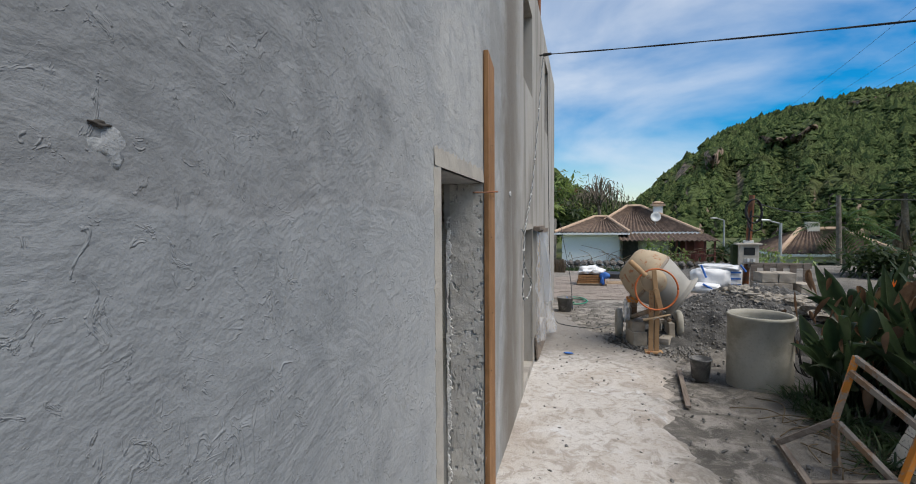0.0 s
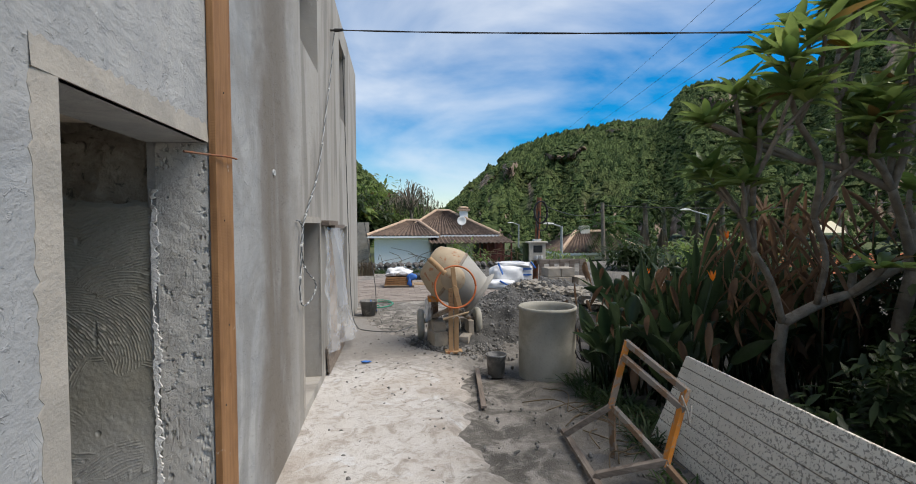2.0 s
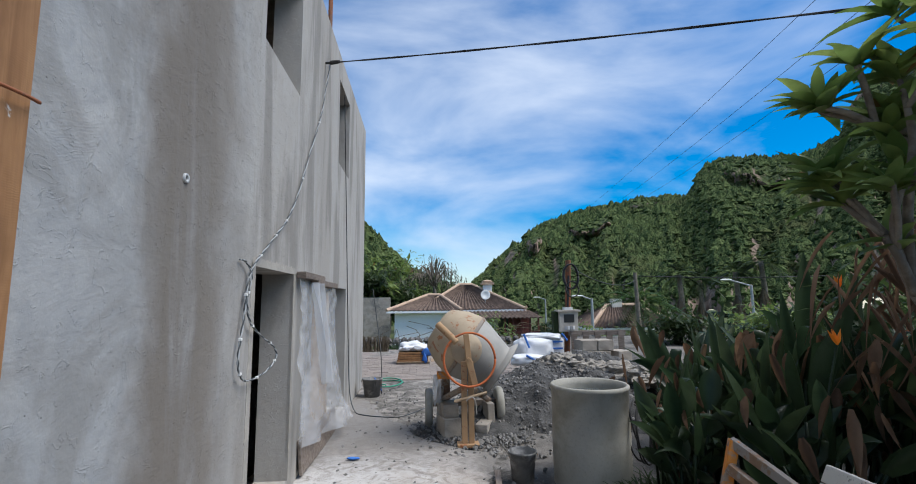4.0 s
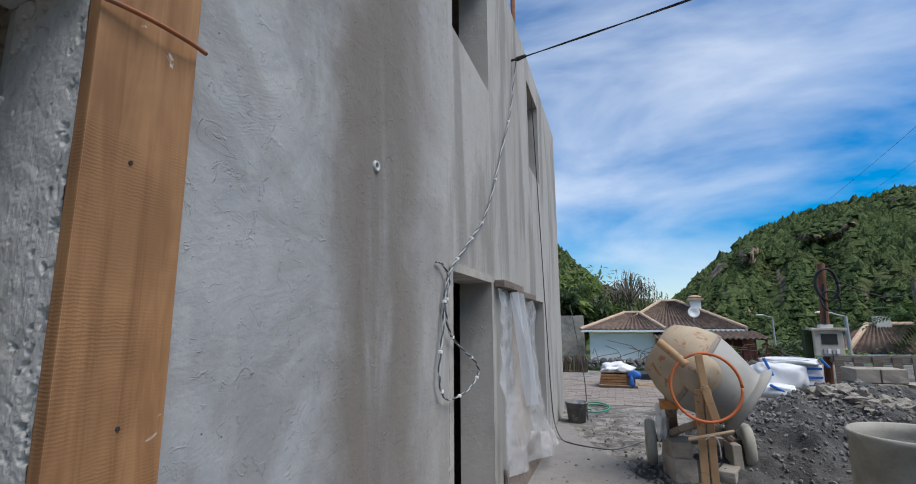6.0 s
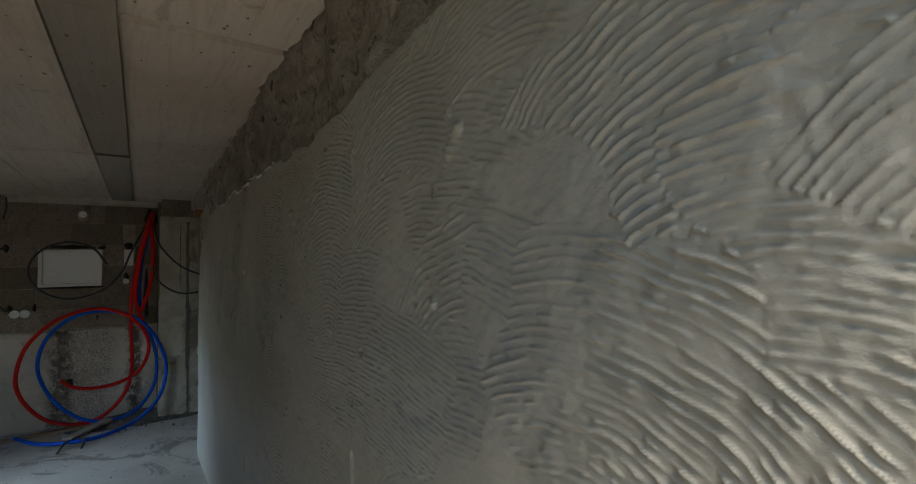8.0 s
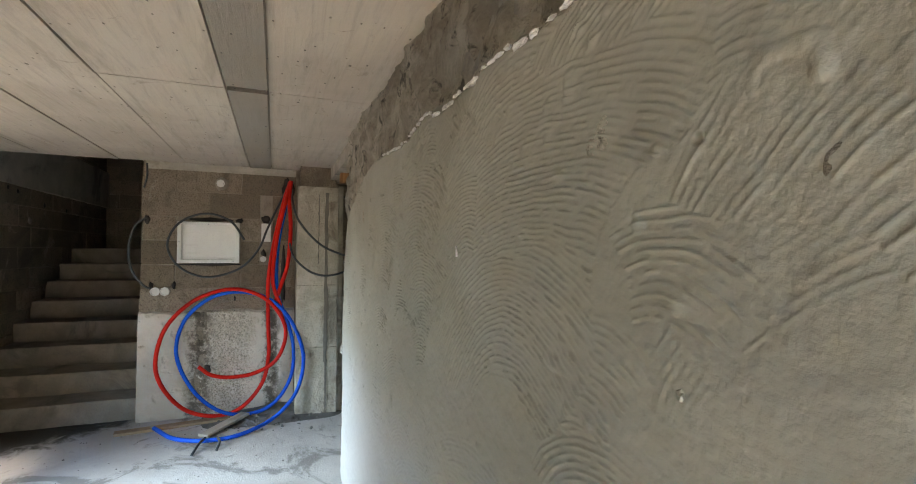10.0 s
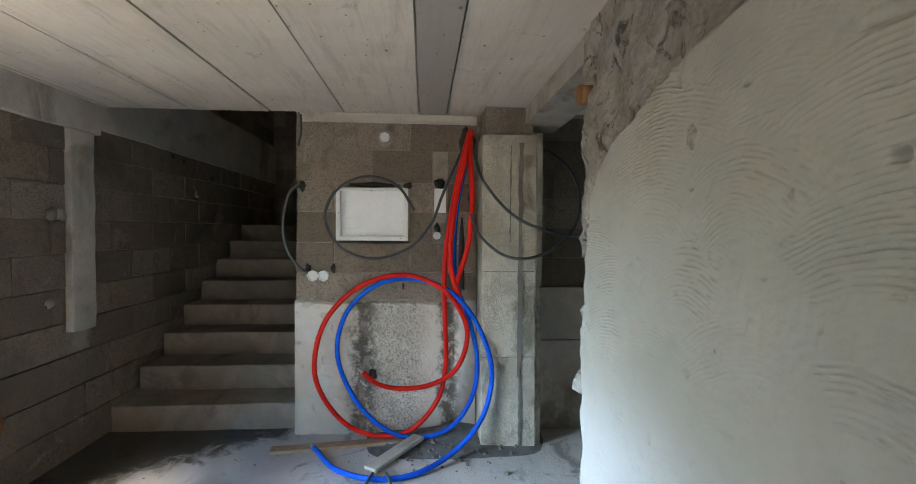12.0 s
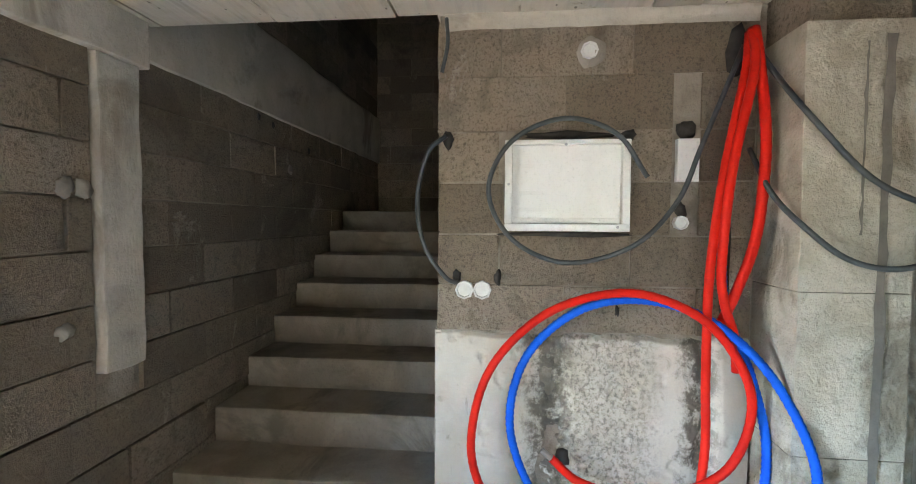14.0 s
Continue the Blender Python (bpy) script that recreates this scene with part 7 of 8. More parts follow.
def tarp_pallet(x, y):
    ob = thing("loaded_pallet", "wooden pallet stacked with roof tiles", "pallet", (x, y, 0), "pallets")
    for k in range(3):
        bm = bmesh.new()
        box(bm, (x - 0.40, y - 0.32 + 0.28 * k, 0.0), (x + 0.40, y - 0.24 + 0.28 * k, 0.06), bevel=0.004)
        part("bearer", bm, M_OLDWOOD, ob)
    for k in range(6):
        bm = bmesh.new()
        box(bm, (x - 0.40, y - 0.33 + 0.115 * k, 0.06), (x + 0.40, y - 0.25 + 0.115 * k, 0.08), bevel=0.003)
        part("slat", bm, M_WOOD, ob)
    for k in range(4):
        bm = bmesh.new()
        box(bm, (x - 0.38 + 0.01 * k, y - 0.30, 0.08 + 0.055 * k), (x + 0.36, y + 0.28, 0.128 + 0.055 * k), bevel=0.008)
        part("tile_layer", bm, M_PLANK, ob, "layer of stacked orange-brown boards")
    bm = bmesh.new()
    for i, (dx, dy, sx, sy, sz) in enumerate(((-0.08, 0.0, 0.26, 0.26, 0.13), (0.14, -0.06, 0.2, 0.2, 0.09), (-0.2, -0.18, 0.14, 0.1, 0.07))):
        lump(bm, (x + dx, y + dy, 0.33 + sz * 0.6), (sx, sy, sz), i + 3, 0.7, 3, 0.7)
    solid("white_tarpaulin", bm, M_BAG, "crumpled white tarpaulin thrown over the stack", "tarpaulin", smooth=True)
    bm = bmesh.new()
    lump(bm, (x + 0.34, y - 0.30, 0.30), (0.12, 0.05, 0.10), 8, 0.8, 2)
    lump(bm, (x + 0.28, y - 0.33, 0.17), (0.05, 0.03, 0.12), 9, 0.8, 2)
    solid("blue_rag", bm, M_BAGBLUE, "blue plastic rag hanging over the stack", "rag", smooth=True)


tarp_pallet(0.86, 15.0)
for k in range(3):
    board("loose_plank", (1.3, 15.2 + 0.2 * k, 0.01), (2.5, 15.1 + 0.25 * k, 0.01), 0.12, 0.03, M_WOOD, "sawn plank lying on the paving", "plank")
bm = bmesh.new()
box(bm, (1.2, 16.4, 0.0), (2.6, 17.2, 0.16), bevel=0.03)
solid("covered_stack", bm, M_BLACK, "low stack under black sheeting", "stack")
for k in range(4):
    bm = bmesh.new()
    box(bm, (2.2 + 0.01 * k, 13.6, 0.006 + 0.05 * k), (2.5, 14.0, 0.05 + 0.05 * k), bevel=0.006)
    solid("roof_tile_stack", bm, M_TRESTLE, "small stack of new orange roof tiles", "tiles", "tile stack")
bm = bmesh.new()
tube(bm, [Vector((0.45 + 0.30 * math.cos(a) * (1 - 0.02 * a), 11.9 + 0.42 * math.sin(a), 0.022 + 0.006 * a)) for a in np.linspace(0.4, 11, 70)], 0.012, 6)
solid("garden_hose", bm, M_GREENHOSE, "green garden hose coiled on the ground", "hose")
bm = bmesh.new()
tube(bm, smooth_path([(0.42, 11.0, 0.02), (0.36, 11.5, 0.6), (0.20, 12.2, 1.3), (0.10, 12.6, 1.75)], 8), 0.008, 6)
solid("thin_rod", bm, M_BLACK, "thin dark rod leaning by the bucket", "rod")
bm = bmesh.new()
tube(bm, smooth_path([(0.42, 11.05, 0.05), (0.30, 11.0, 0.28)], 4), 0.01, 6)
solid("blue_scrap", bm, M_BAGBLUE, "scrap of blue plastic on the ground", "scrap")
bm = bmesh.new()
lump(bm, (0.42, 7.75, 0.03), (0.06, 0.03, 0.012), 2, 0.6, 2)
solid("blue_scrap", bm, M_BAGBLUE, "scrap of blue plastic on the dusty apron", "scrap")


# ---- plants ----
def leaf(verts, faces, base, d, up, length, width, droop=0.3, fold=0.18, n=5):
    """A pointed blade from base along d, bending down; a folded strip of quads."""
    d, side = d.normalized(), d.cross(up)
    side = side.normalized() if side.length > 1e-4 else Vector((1, 0, 0))
    nrm = side.cross(d).normalized()
    o = len(verts)
    for i in range(n + 1):
        t = i / n
        c = base + d * (length * t) - Vector((0, 0, 1)) * (droop * length * t * t)
        w = width * 0.5 * (math.sin(math.pi * min(1, 0.06 + t * 0.94) ** 0.8) + 0.03)
        verts += [c - side * w + nrm * fold * w, c - nrm * fold * w * 0.4, c + side * w + nrm * fold * w]
    for i in range(n):
        a = o + 3 * i
        faces += [(a, a + 1, a + 4, a + 3), (a + 1, a + 2, a + 5, a + 4)]


def leaves_object(name, verts, faces, material):
    me = bpy.data.meshes.new(name)
    me.from_pydata([tuple(v) for v in verts], [], faces)
    me.materials.append(material)
    me.polygons.foreach_set("use_smooth", [True] * len(me.polygons))
    return new(name, me)


def under(ob, parent):
    ob.parent = parent
    ob.matrix_parent_inverse = parent.matrix_basis.inverted()
    return ob


def frangipani():
    """Bare grey forking limbs with rosettes of long leaves at the tips."""
    r = random.Random(21)
    ob = thing("frangipani_tree", "forking grey tree with rosettes of long green leaves", "tree", (3.95, 5.25, 0.0))
    tips = []

    def limb(p, q, r0, r1, name="limb", bend=0.08):
        p, q = Vector(p), Vector(q)
        mid = p.lerp(q, 0.5) + Vector((r.uniform(-1, 1), r.uniform(-1, 1), r.uniform(-0.4, 1))) * bend * (q - p).length
        bm = bmesh.new()
        tube(bm, smooth_path([p, mid, q], 6), lambda t: 0.72 * (r0 + (r1 - r0) * t), 8)
        part(name, bm, M_BARK, ob)

    def grow(p, q, r0, depth):
        limb(p, q, r0, r0 * 0.8)
        if depth < 2 and r.random() < 0.2:
            tips.append((Vector(q), (Vector(q) - Vector(p)).normalized()))
        if depth == 0:
            tips.append((Vector(q), (Vector(q) - Vector(p)).normalized()))
            return
        d = (Vector(q) - Vector(p)).normalized()
        for k in range(2 if r.random() < 0.65 else 3):
            nd = (d + Vector((r.uniform(-0.8, 0.8), r.uniform(-0.8, 0.8), r.uniform(0.0, 0.8)))).normalized()
            grow(q, Vector(q) + nd * r.uniform(0.24, 0.42), r0 * 0.74, depth - 1)

    base, fork = Vector((3.98, 5.35, 0.05)), Vector((3.82, 5.25, 0.92))
    limb(base, fork, 0.075, 0.062, "trunk")
    grow(fork, (3.45, 5.12, 1.50), 0.042, 2)
    grow(fork, (4.28, 5.12, 1.16), 0.06, 1)
    grow((4.28, 5.12, 1.16), (4.60, 4.95, 1.42), 0.055, 2)
    grow((4.05, 5.18, 1.08), (3.88, 5.05, 1.75), 0.036, 2)
    grow((3.45, 5.12, 1.50), (3.30, 4.95, 2.0), 0.034, 2)
    grow((3.88, 5.05, 1.75), (3.55, 4.85, 2.4), 0.034, 2)
    limb((4.75, 4.95, 0.0), (4.62, 4.95, 1.35), 0.085, 0.07, "trunk")
    grow((4.62, 4.95, 1.35), (4.30, 4.85, 1.95), 0.05, 2)
    grow((4.30, 4.85, 1.95), (3.70, 4.95, 2.15), 0.04, 1)
    grow((3.70, 4.95, 2.15), (3.28, 5.05, 2.32), 0.032, 1)
    grow((4.62, 4.95, 1.35), (4.85, 4.6, 2.1), 0.05, 3)
    grow((4.30, 4.85, 1.95), (4.35, 4.75, 2.55), 0.038, 2)
    grow((4.0, 4.9, 2.05), (3.85, 4.85, 2.55), 0.034, 2)
    grow((4.62, 4.95, 1.35), (5.2, 4.9, 2.0), 0.05, 3)
    grow((4.85, 4.6, 2.1), (4.5, 4.3, 2.6), 0.036, 1)
    verts, faces = [], []
    for q, d in tips:
        n = r.randint(10, 14)
        for k in range(n):
            a = 2 * math.pi * k * 0.382 + r.uniform(-0.3, 0.3)
            el = r.uniform(-0.15, 0.95)
            v = Vector((math.cos(a) * math.cos(el), math.sin(a) * math.cos(el), math.sin(el) + 0.15)) + d * 0.25
            leaf(verts, faces, q - d * r.uniform(0, 0.06), v, Vector((0, 0, 1)), r.uniform(0.20, 0.36), r.uniform(0.055, 0.088), r.uniform(0.1, 0.55), 0.35)
    under(leaves_object("crown", verts, faces, M_LEAF), ob)


frangipani()


def strelitzia(x, y, n, h, seed, flowers=1, spread=0.45):
    r = random.Random(seed)
    ob = thing("strelitzia", "clump of dark paddle-shaped strelitzia leaves on long stalks", "plant", (x, y, 0), "strelitzia clumps")
    verts, faces = [], []
    stems = bmesh.new()
    for k in range(n):
        a = r.uniform(0, 2 * math.pi)
        out = r.uniform(0.1, 1.0)
        hh = h * r.uniform(0.45, 1.0) * (1.05 - 0.35 * out)
        b = Vector((x + r.uniform(-0.22, 0.22), y + r.uniform(-0.22, 0.22), 0.0))
        d = Vector((math.cos(a) * out * spread, math.sin(a) * out * spread, 1.0)).normalized()
        tip = b + d * hh * 0.62
        tube(stems, [b, b.lerp(tip, 0.5) + Vector((0, 0, 0.03)), tip], 0.011, 5)
        ld = (d + Vector((math.cos(a), math.sin(a), 0)) * 0.45 * out).normalized()
        leaf(verts, faces, tip, ld, Vector((r.uniform(-1, 1), r.uniform(-1, 1), 0.5)), hh * r.uniform(0.42, 0.75), r.uniform(0.075, 0.15), r.uniform(0.0, 0.75), 0.45, 7)
    tagged(part("stalk_mass", stems, M_STREL, ob), kind="stuff")
    under(leaves_object("leaves", verts, faces, M_STREL), ob)
    for k in range(flowers):
        p = Vector((x + r.uniform(-0.3, 0.3), y - 0.1 + r.uniform(-0.3, 0.2), h * r.uniform(0.78, 0.98)))
        fv, ff = [], []
        for j in range(4):
            leaf(fv, ff, p, Vector((r.uniform(-0.5, 0.5), r.uniform(-0.5, 0.5), 1)), Vector((1, 0, 0)), 0.10, 0.03, 0.0, 0.2, 3)
        under(leaves_object("flower", fv, ff, M_FLOWER), ob)
        bm = bmesh.new()
        tube(bm, [Vector((x, y, 0.0)), Vector((x, y, 0)).lerp(p, 0.5), p], 0.008, 5)
        part("flower_stem", bm, M_STREL, ob)


for i, (x, y, n, h) in enumerate(((3.05, 6.45, 40, 1.2), (3.4, 5.95, 34, 1.3), (3.45, 7.1, 30, 1.2), (3.75, 6.5, 36, 1.5), (3.85, 7.4, 32, 1.35), (4.2, 6.1, 36, 1.6), (4.3, 7.0, 36, 1.8), (3.9, 7.9, 30, 1.5), (4.9, 6.4, 34, 1.8), (4.7, 5.7, 30, 1.4))):
    strelitzia(x, y, int(n * 1.5), h, 40 + i, 1 if i in (1, 4, 5, 8) else 0)


def shrub(x, y, z, sx, sy, sz, n, seed, size=(0.07, 0.16), name="shrub", label="dense dark green leafy shrub", material=None, group="shrubs"):
    """Stems and many small leaves in an uneven cloud with gaps."""
    r = random.Random(seed)
    ob = thing(name, label, "shrub", (x, y, z), group)
    stems = bmesh.new()
    lobes = [(Vector((x + r.gauss(0, 0.45) * sx, y + r.gauss(0, 0.45) * sy, z + sz * r.uniform(0.25, 0.85))), r.uniform(0.28, 0.5)) for _ in range(14)]
    for c, s in lobes:
        tube(stems, smooth_path([(x + r.uniform(-0.1, 0.1) * sx, y + r.uniform(-0.1, 0.1) * sy, z - 0.05), Vector((x, y, z)).lerp(c, 0.5) + Vector((r.uniform(-0.1, 0.1), 0, 0)), c], 4), lambda t: 0.02 * (1 - 0.7 * t) * max(sx, 0.6), 5)
    part("stems", stems, M_BARK, ob)
    verts, faces = [], []
    for i in range(n):
        c, s = r.choice(lobes)
        v = Vector((r.gauss(0, 1), r.gauss(0, 1), r.gauss(0, 1))).normalized() * (r.random() ** 0.4)
        p = c + Vector((v.x * s * sx, v.y * s * sy, v.z * s * sz))
        if p.z < z:
            p.z = z + r.random() * 0.3
        leaf(verts, faces, p, Vector((v.x + r.uniform(-0.7, 0.7), v.y + r.uniform(-0.7, 0.7), r.uniform(-0.5, 0.8))), Vector((0, 0, 1)), r.uniform(*size), r.uniform(*size) * 0.42, 0.3, 0.2, 2)
    under(leaves_object("foliage", verts, faces, material or M_SHRUB), ob)


for i, (x, y, sx, sy, sz, n) in enumerate(((5.6, 5.2, 0.9, 1.0, 2.9, 3200), (5.7, 6.8, 1.0, 1.0, 1.2, 1800), (5.3, 3.6, 0.9, 1.0, 2.3, 2200), (4.6, 4.2, 0.7, 0.7, 1.3, 1600), (4.2, 3.2, 0.7, 0.8, 1.1, 1500), (6.0, 8.3, 1.0, 1.0, 0.8, 1500), (5.9, 2.0, 1.0, 1.0, 2.2, 1800), (4.0, 4.5, 0.6, 0.5, 0.9, 1200), (5.0, 5.0, 0.7, 0.7, 1.5, 2600), (5.0, 5.9, 0.8, 0.7, 1.4, 2600), (4.7, 3.4, 0.7, 0.7, 1.6, 2200))):
    shrub(x, y, 0.0, sx, sy, sz, n, 70 + i)


def fern(x, y, n, L, seed):
    r = random.Random(seed)
    ob = thing("fern", "bright green fern with long drooping fronds", "fern", (x, y, 0), "ferns")
    for k in range(n):
        a = 2 * math.pi * k / n + r.uniform(-0.2, 0.2)
        d = Vector((math.cos(a) * 0.7, math.sin(a) * 0.7, 0.9)).normalized()
        verts, faces = [], []
        for j in range(16):
            t = 0.12 + 0.88 * j / 16
            p = Vector((x, y, 0.02)) + d * L * t - Vector((0, 0, 0.5 * L * t * t))
            s = d.cross(Vector((0, 0, 1))).normalized()
            w = L * 0.20 * math.sin(math.pi * (0.12 + 0.85 * (1 - t)))
            for sgn in (-1, 1):
                leaf(verts, faces, p, s * sgn + d * 0.35, Vector((0, 0, 1)), w, 0.022, 0.15, 0.1, 2)
        under(leaves_object("frond", verts, faces, M_FERN), ob)


for i, (x, y) in enumerate(((3.62, 3.95), (3.45, 3.35), (3.85, 4.45), (3.6, 4.9), (3.35, 2.7))):
    fern(x, y, 10, 0.62, i + 5)


def tussock(x, y, n, L, seed, name="grass_tuft", label="tuft of arching narrow green leaves", material=None):
    r = random.Random(seed)
    verts, faces = [], []
    for k in range(n):
        a = r.uniform(0, 2 * math.pi)
        d = Vector((math.cos(a), math.sin(a), r.uniform(0.5, 2.0)))
        leaf(verts, faces, Vector((x + r.uniform(-0.12, 0.12), y + r.uniform(-0.12, 0.12), -0.01)), d, Vector((0, 0, 1)), L * r.uniform(0.6, 1.1), 0.016, r.uniform(0.3, 0.8), 0.2, 4)
    tagged(leaves_object(name, verts, faces, material or M_GRASS), label, "grass", "grass tufts")


for i, (x, y) in enumerate(((2.72, 6.25), (2.85, 5.95), (2.95, 6.75), (2.68, 6.55), (2.9, 5.7), (2.75, 6.05), (3.0, 5.55), (2.70, 5.25))):
    tussock(x, y, 70, 0.42, 90 + i)
tussock(2.62, 4.78, 40, 0.16, 120, "weed", "small green weed growing by the panel", M_FERN)
for i in range(26):
    r = random.Random(300 + i)
    x, y = r.uniform(2.3, 3.0), r.uniform(5.0, 6.0)
    bm = bmesh.new()
    a = r.uniform(0, 6.28)
    L = r.uniform(0.25, 0.6)
    tube(bm, smooth_path([(x, y, 0.015), (x + L * 0.5 * math.cos(a), y + L * 0.5 * math.sin(a), 0.03 + r.uniform(0, 0.05)), (x + L * math.cos(a + 0.4), y + L * math.sin(a + 0.4), 0.014)], 4), 0.005, 5)
    solid("dry_twig", bm, M_DRY, "dry fallen twig on the ground", "twig", "dry twigs")
# dead leaves hanging in the clump
verts, faces = [], []
r = random.Random(77)
for i in range(150):
    p = Vector((r.uniform(2.9, 4.9), r.uniform(5.2, 7.6), r.uniform(0.3, 1.3)))
    leaf(verts, faces, p, Vector((r.uniform(-0.6, 0.6), r.uniform(-0.6, 0.6), -1)), Vector((r.uniform(-1, 1), 1, 0)), r.uniform(0.12, 0.3), r.uniform(0.04, 0.09), 0.2, 0.6, 4)
for i in range(120):
    p = Vector((r.uniform(3.7, 5.0), r.uniform(5.2, 6.2), r.uniform(1.0, 2.1)))
    leaf(verts, faces, p, Vector((r.uniform(-1, 1), r.uniform(-1, 1), -0.5)), Vector((r.uniform(-1, 1), 1, 0)), r.uniform(0.25, 0.5), r.uniform(0.025, 0.05), 0.6, 0.6, 4)
tagged(leaves_object("dead_leaves", verts, faces, M_WITHER), "withered brown leaves hanging among the plants", "leaves", kind="stuff")


# ---- houses and trees beyond the yard ----
def tile_slope(parent, a, b, c, d, courses_n=16, name="roof_slope"):
    """A roof face a-b (eave) to d-c (ridge), with raised rolls running up the slope."""
    a, b, c, d = map(Vector, (a, b, c, d))
    n = (b - a).cross(d - a).normalized()
    if n.z < 0:
        n = -n
    bm = bmesh.new()
    cols = max(6, int((b - a).length / 0.28))
    steps = 8
    rings = []
    for j in range(steps + 1):
        v = j / steps
        for half in (0, 1):
            row = []
            for i in range(cols * 4 + 1):
                u = i / (cols * 4)
                p = a.lerp(b, u).lerp(d.lerp(c, u), v)
                row.append(bm.verts.new(p + n * (0.05 * math.sin(u * cols * 2 * math.pi) + 0.05 - 0.05 * half)))
            rings.append(row)
    for p, q in zip(rings, rings[1:]):
        for i in range(len(p) - 1):
            bm.faces.new((p[i], p[i + 1], q[i + 1], q[i]))
    part(name, bm, M_TILE, parent)


def ridge(parent, a, b):
    bm = bmesh.new()
    rod(bm, Vector(a) + Vector((0, 0, 0.05)), Vector(b) + Vector((0, 0, 0.05)), 0.12, 0.12, 8)
    part("ridge_cap", bm, M_RIDGE, parent, "pale mortared ridge tiles")


def hip_house(name, label, x0, x1, y0, y1, z0, eave, apex, ridge_x, wall, over=0.5):
    ob = thing(name, label, "house", ((x0 + x1) / 2, y0, z0))
    bm = bmesh.new()
    box(bm, (x0 + over, y0 + over, z0), (x1 - over, y1 - over, eave))
    part("wall", bm, wall, ob)
    e = [Vector((x0, y0, eave)), Vector((x1, y0, eave)), Vector((x1, y1, eave)), Vector((x0, y1, eave))]
    ym = (y0 + y1) / 2
    p, q = Vector((ridge_x[0], ym, apex)), Vector((ridge_x[1], ym, apex))
    tile_slope(ob, e[0], e[1], q, p)
    tile_slope(ob, e[3], e[0], p, p)
    tile_slope(ob, e[1], e[2], q, q)
    tile_slope(ob, e[2], e[3], p, q)
    for a, b in ((p, q), (e[0], p), (e[1], q)):
        ridge(ob, a, b)
    bm = bmesh.new()
    box(bm, (x0, y0, eave - 0.14), (x1, y1, eave - 0.005))
    part("eaves_board", bm, M_WALLWHITE, ob)
    return ob


house = hip_house("white_house", "white bungalow with brown tiled hip roof", 0.9, 8.2, 35.6, 43, -2.2, 0.95, 2.75, (3.9, 4.9), M_WALLWHITE)
bm = bmesh.new()
box(bm, (-0.7, 35.0, -2.2), (3.1, 40, 0.86))
part("wing_wall", bm, M_WALLWHITE, house)
WING = [Vector(p) for p in ((-1.2, 34.4, 0.93), (3.7, 34.4, 0.93), (3.7, 40.6, 0.93), (-1.2, 40.6, 0.93), (1.5, 37.5, 1.95), (2.4, 37.5, 1.95))]
for a, b, c, d in ((0, 1, 5, 4), (3, 0, 4, 4), (1, 2, 5, 5)):
    tile_slope(house, WING[a], WING[b], WING[c], WING[d], name="wing_roof")
for a, b in ((4, 5), (0, 4), (1, 5)):
    ridge(house, WING[a], WING[b])
bm = bmesh.new()
box(bm, (-1.2, 34.4, 0.80), (3.7, 40.6, 0.925))
part("wing_fascia", bm, M_WALLWHITE, house)
for x0, x1, z0, z1 in ((3.35, 4.35, -1.3, 0.45), (6.3, 7.0, -1.2, 0.4)):
    bm = bmesh.new()
    box(bm, (x0, 35.66, z0), (x1, 35.72, z1))
    w = part("window", bm, M_GLASSDARK, house, "dark window opening")
    bm = bmesh.new()
    box(bm, (x0 - 0.08, 35.6, z0 - 0.1), (x1 + 0.08, 35.68, z0))
    part("sill", bm, M_WALLWHITE, w)
tile_slope(house, (3.0, 33.6, 0.42), (8.9, 33.6, 0.42), (8.6, 35.6, 0.80), (3.0, 35.6, 0.80), name="porch_roof")
for k in range(5):
    bm = bmesh.new()
    box(bm, (6.4 + 0.55 * k, 33.8, -2.1), (6.5 + 0.55 * k, 33.92, 0.42))
    part("porch_post", bm, M_REDWOOD, house, "dark red porch post")
bm = bmesh.new()
box(bm, (6.35, 33.85, -0.55), (8.7, 33.95, -0.42))
box(bm, (6.35, 33.85, -1.2), (8.7, 33.95, -1.1))
part("porch_rail", bm, M_REDWOOD, house)
bm = bmesh.new()
box(bm, (6.3, 35.7, -2.1), (8.6, 35.76, 0.6))
part("porch_wall", bm, M_REDWOOD, house, "dark red wall behind the porch")
bm = bmesh.new()
box(bm, (5.65, 38.0, 1.2), (6.25, 38.6, 2.75))
chimney = part("chimney", bm, M_WALLWHITE, house)
bm = bmesh.new()
box(bm, (5.5, 37.85, 2.75), (6.4, 38.75, 2.9))
lump(bm, (5.95, 38.3, 2.98), (0.4, 0.4, 0.12), 2, 0.1, 2)
part("chimney_cap", bm, M_RIDGE, chimney)
bm = bmesh.new()
lathe(bm, [(0.001, 0.0), (0.2, 0.03), (0.34, 0.12), (0.33, 0.13), (0.2, 0.05), (0.001, 0.02)], Matrix.Translation((5.55, 36.5, 1.95)) @ Matrix.Rotation(radians(80), 4, "X"), 24)
dish = part("satellite_dish", bm, M_WHITE, house, "round white satellite dish")
bm = bmesh.new()
rod(bm, (5.55, 36.6, 1.2), (5.55, 36.6, 1.95), 0.03, 0.03, 6)
part("dish_mast", bm, M_LAMPGREY, dish)

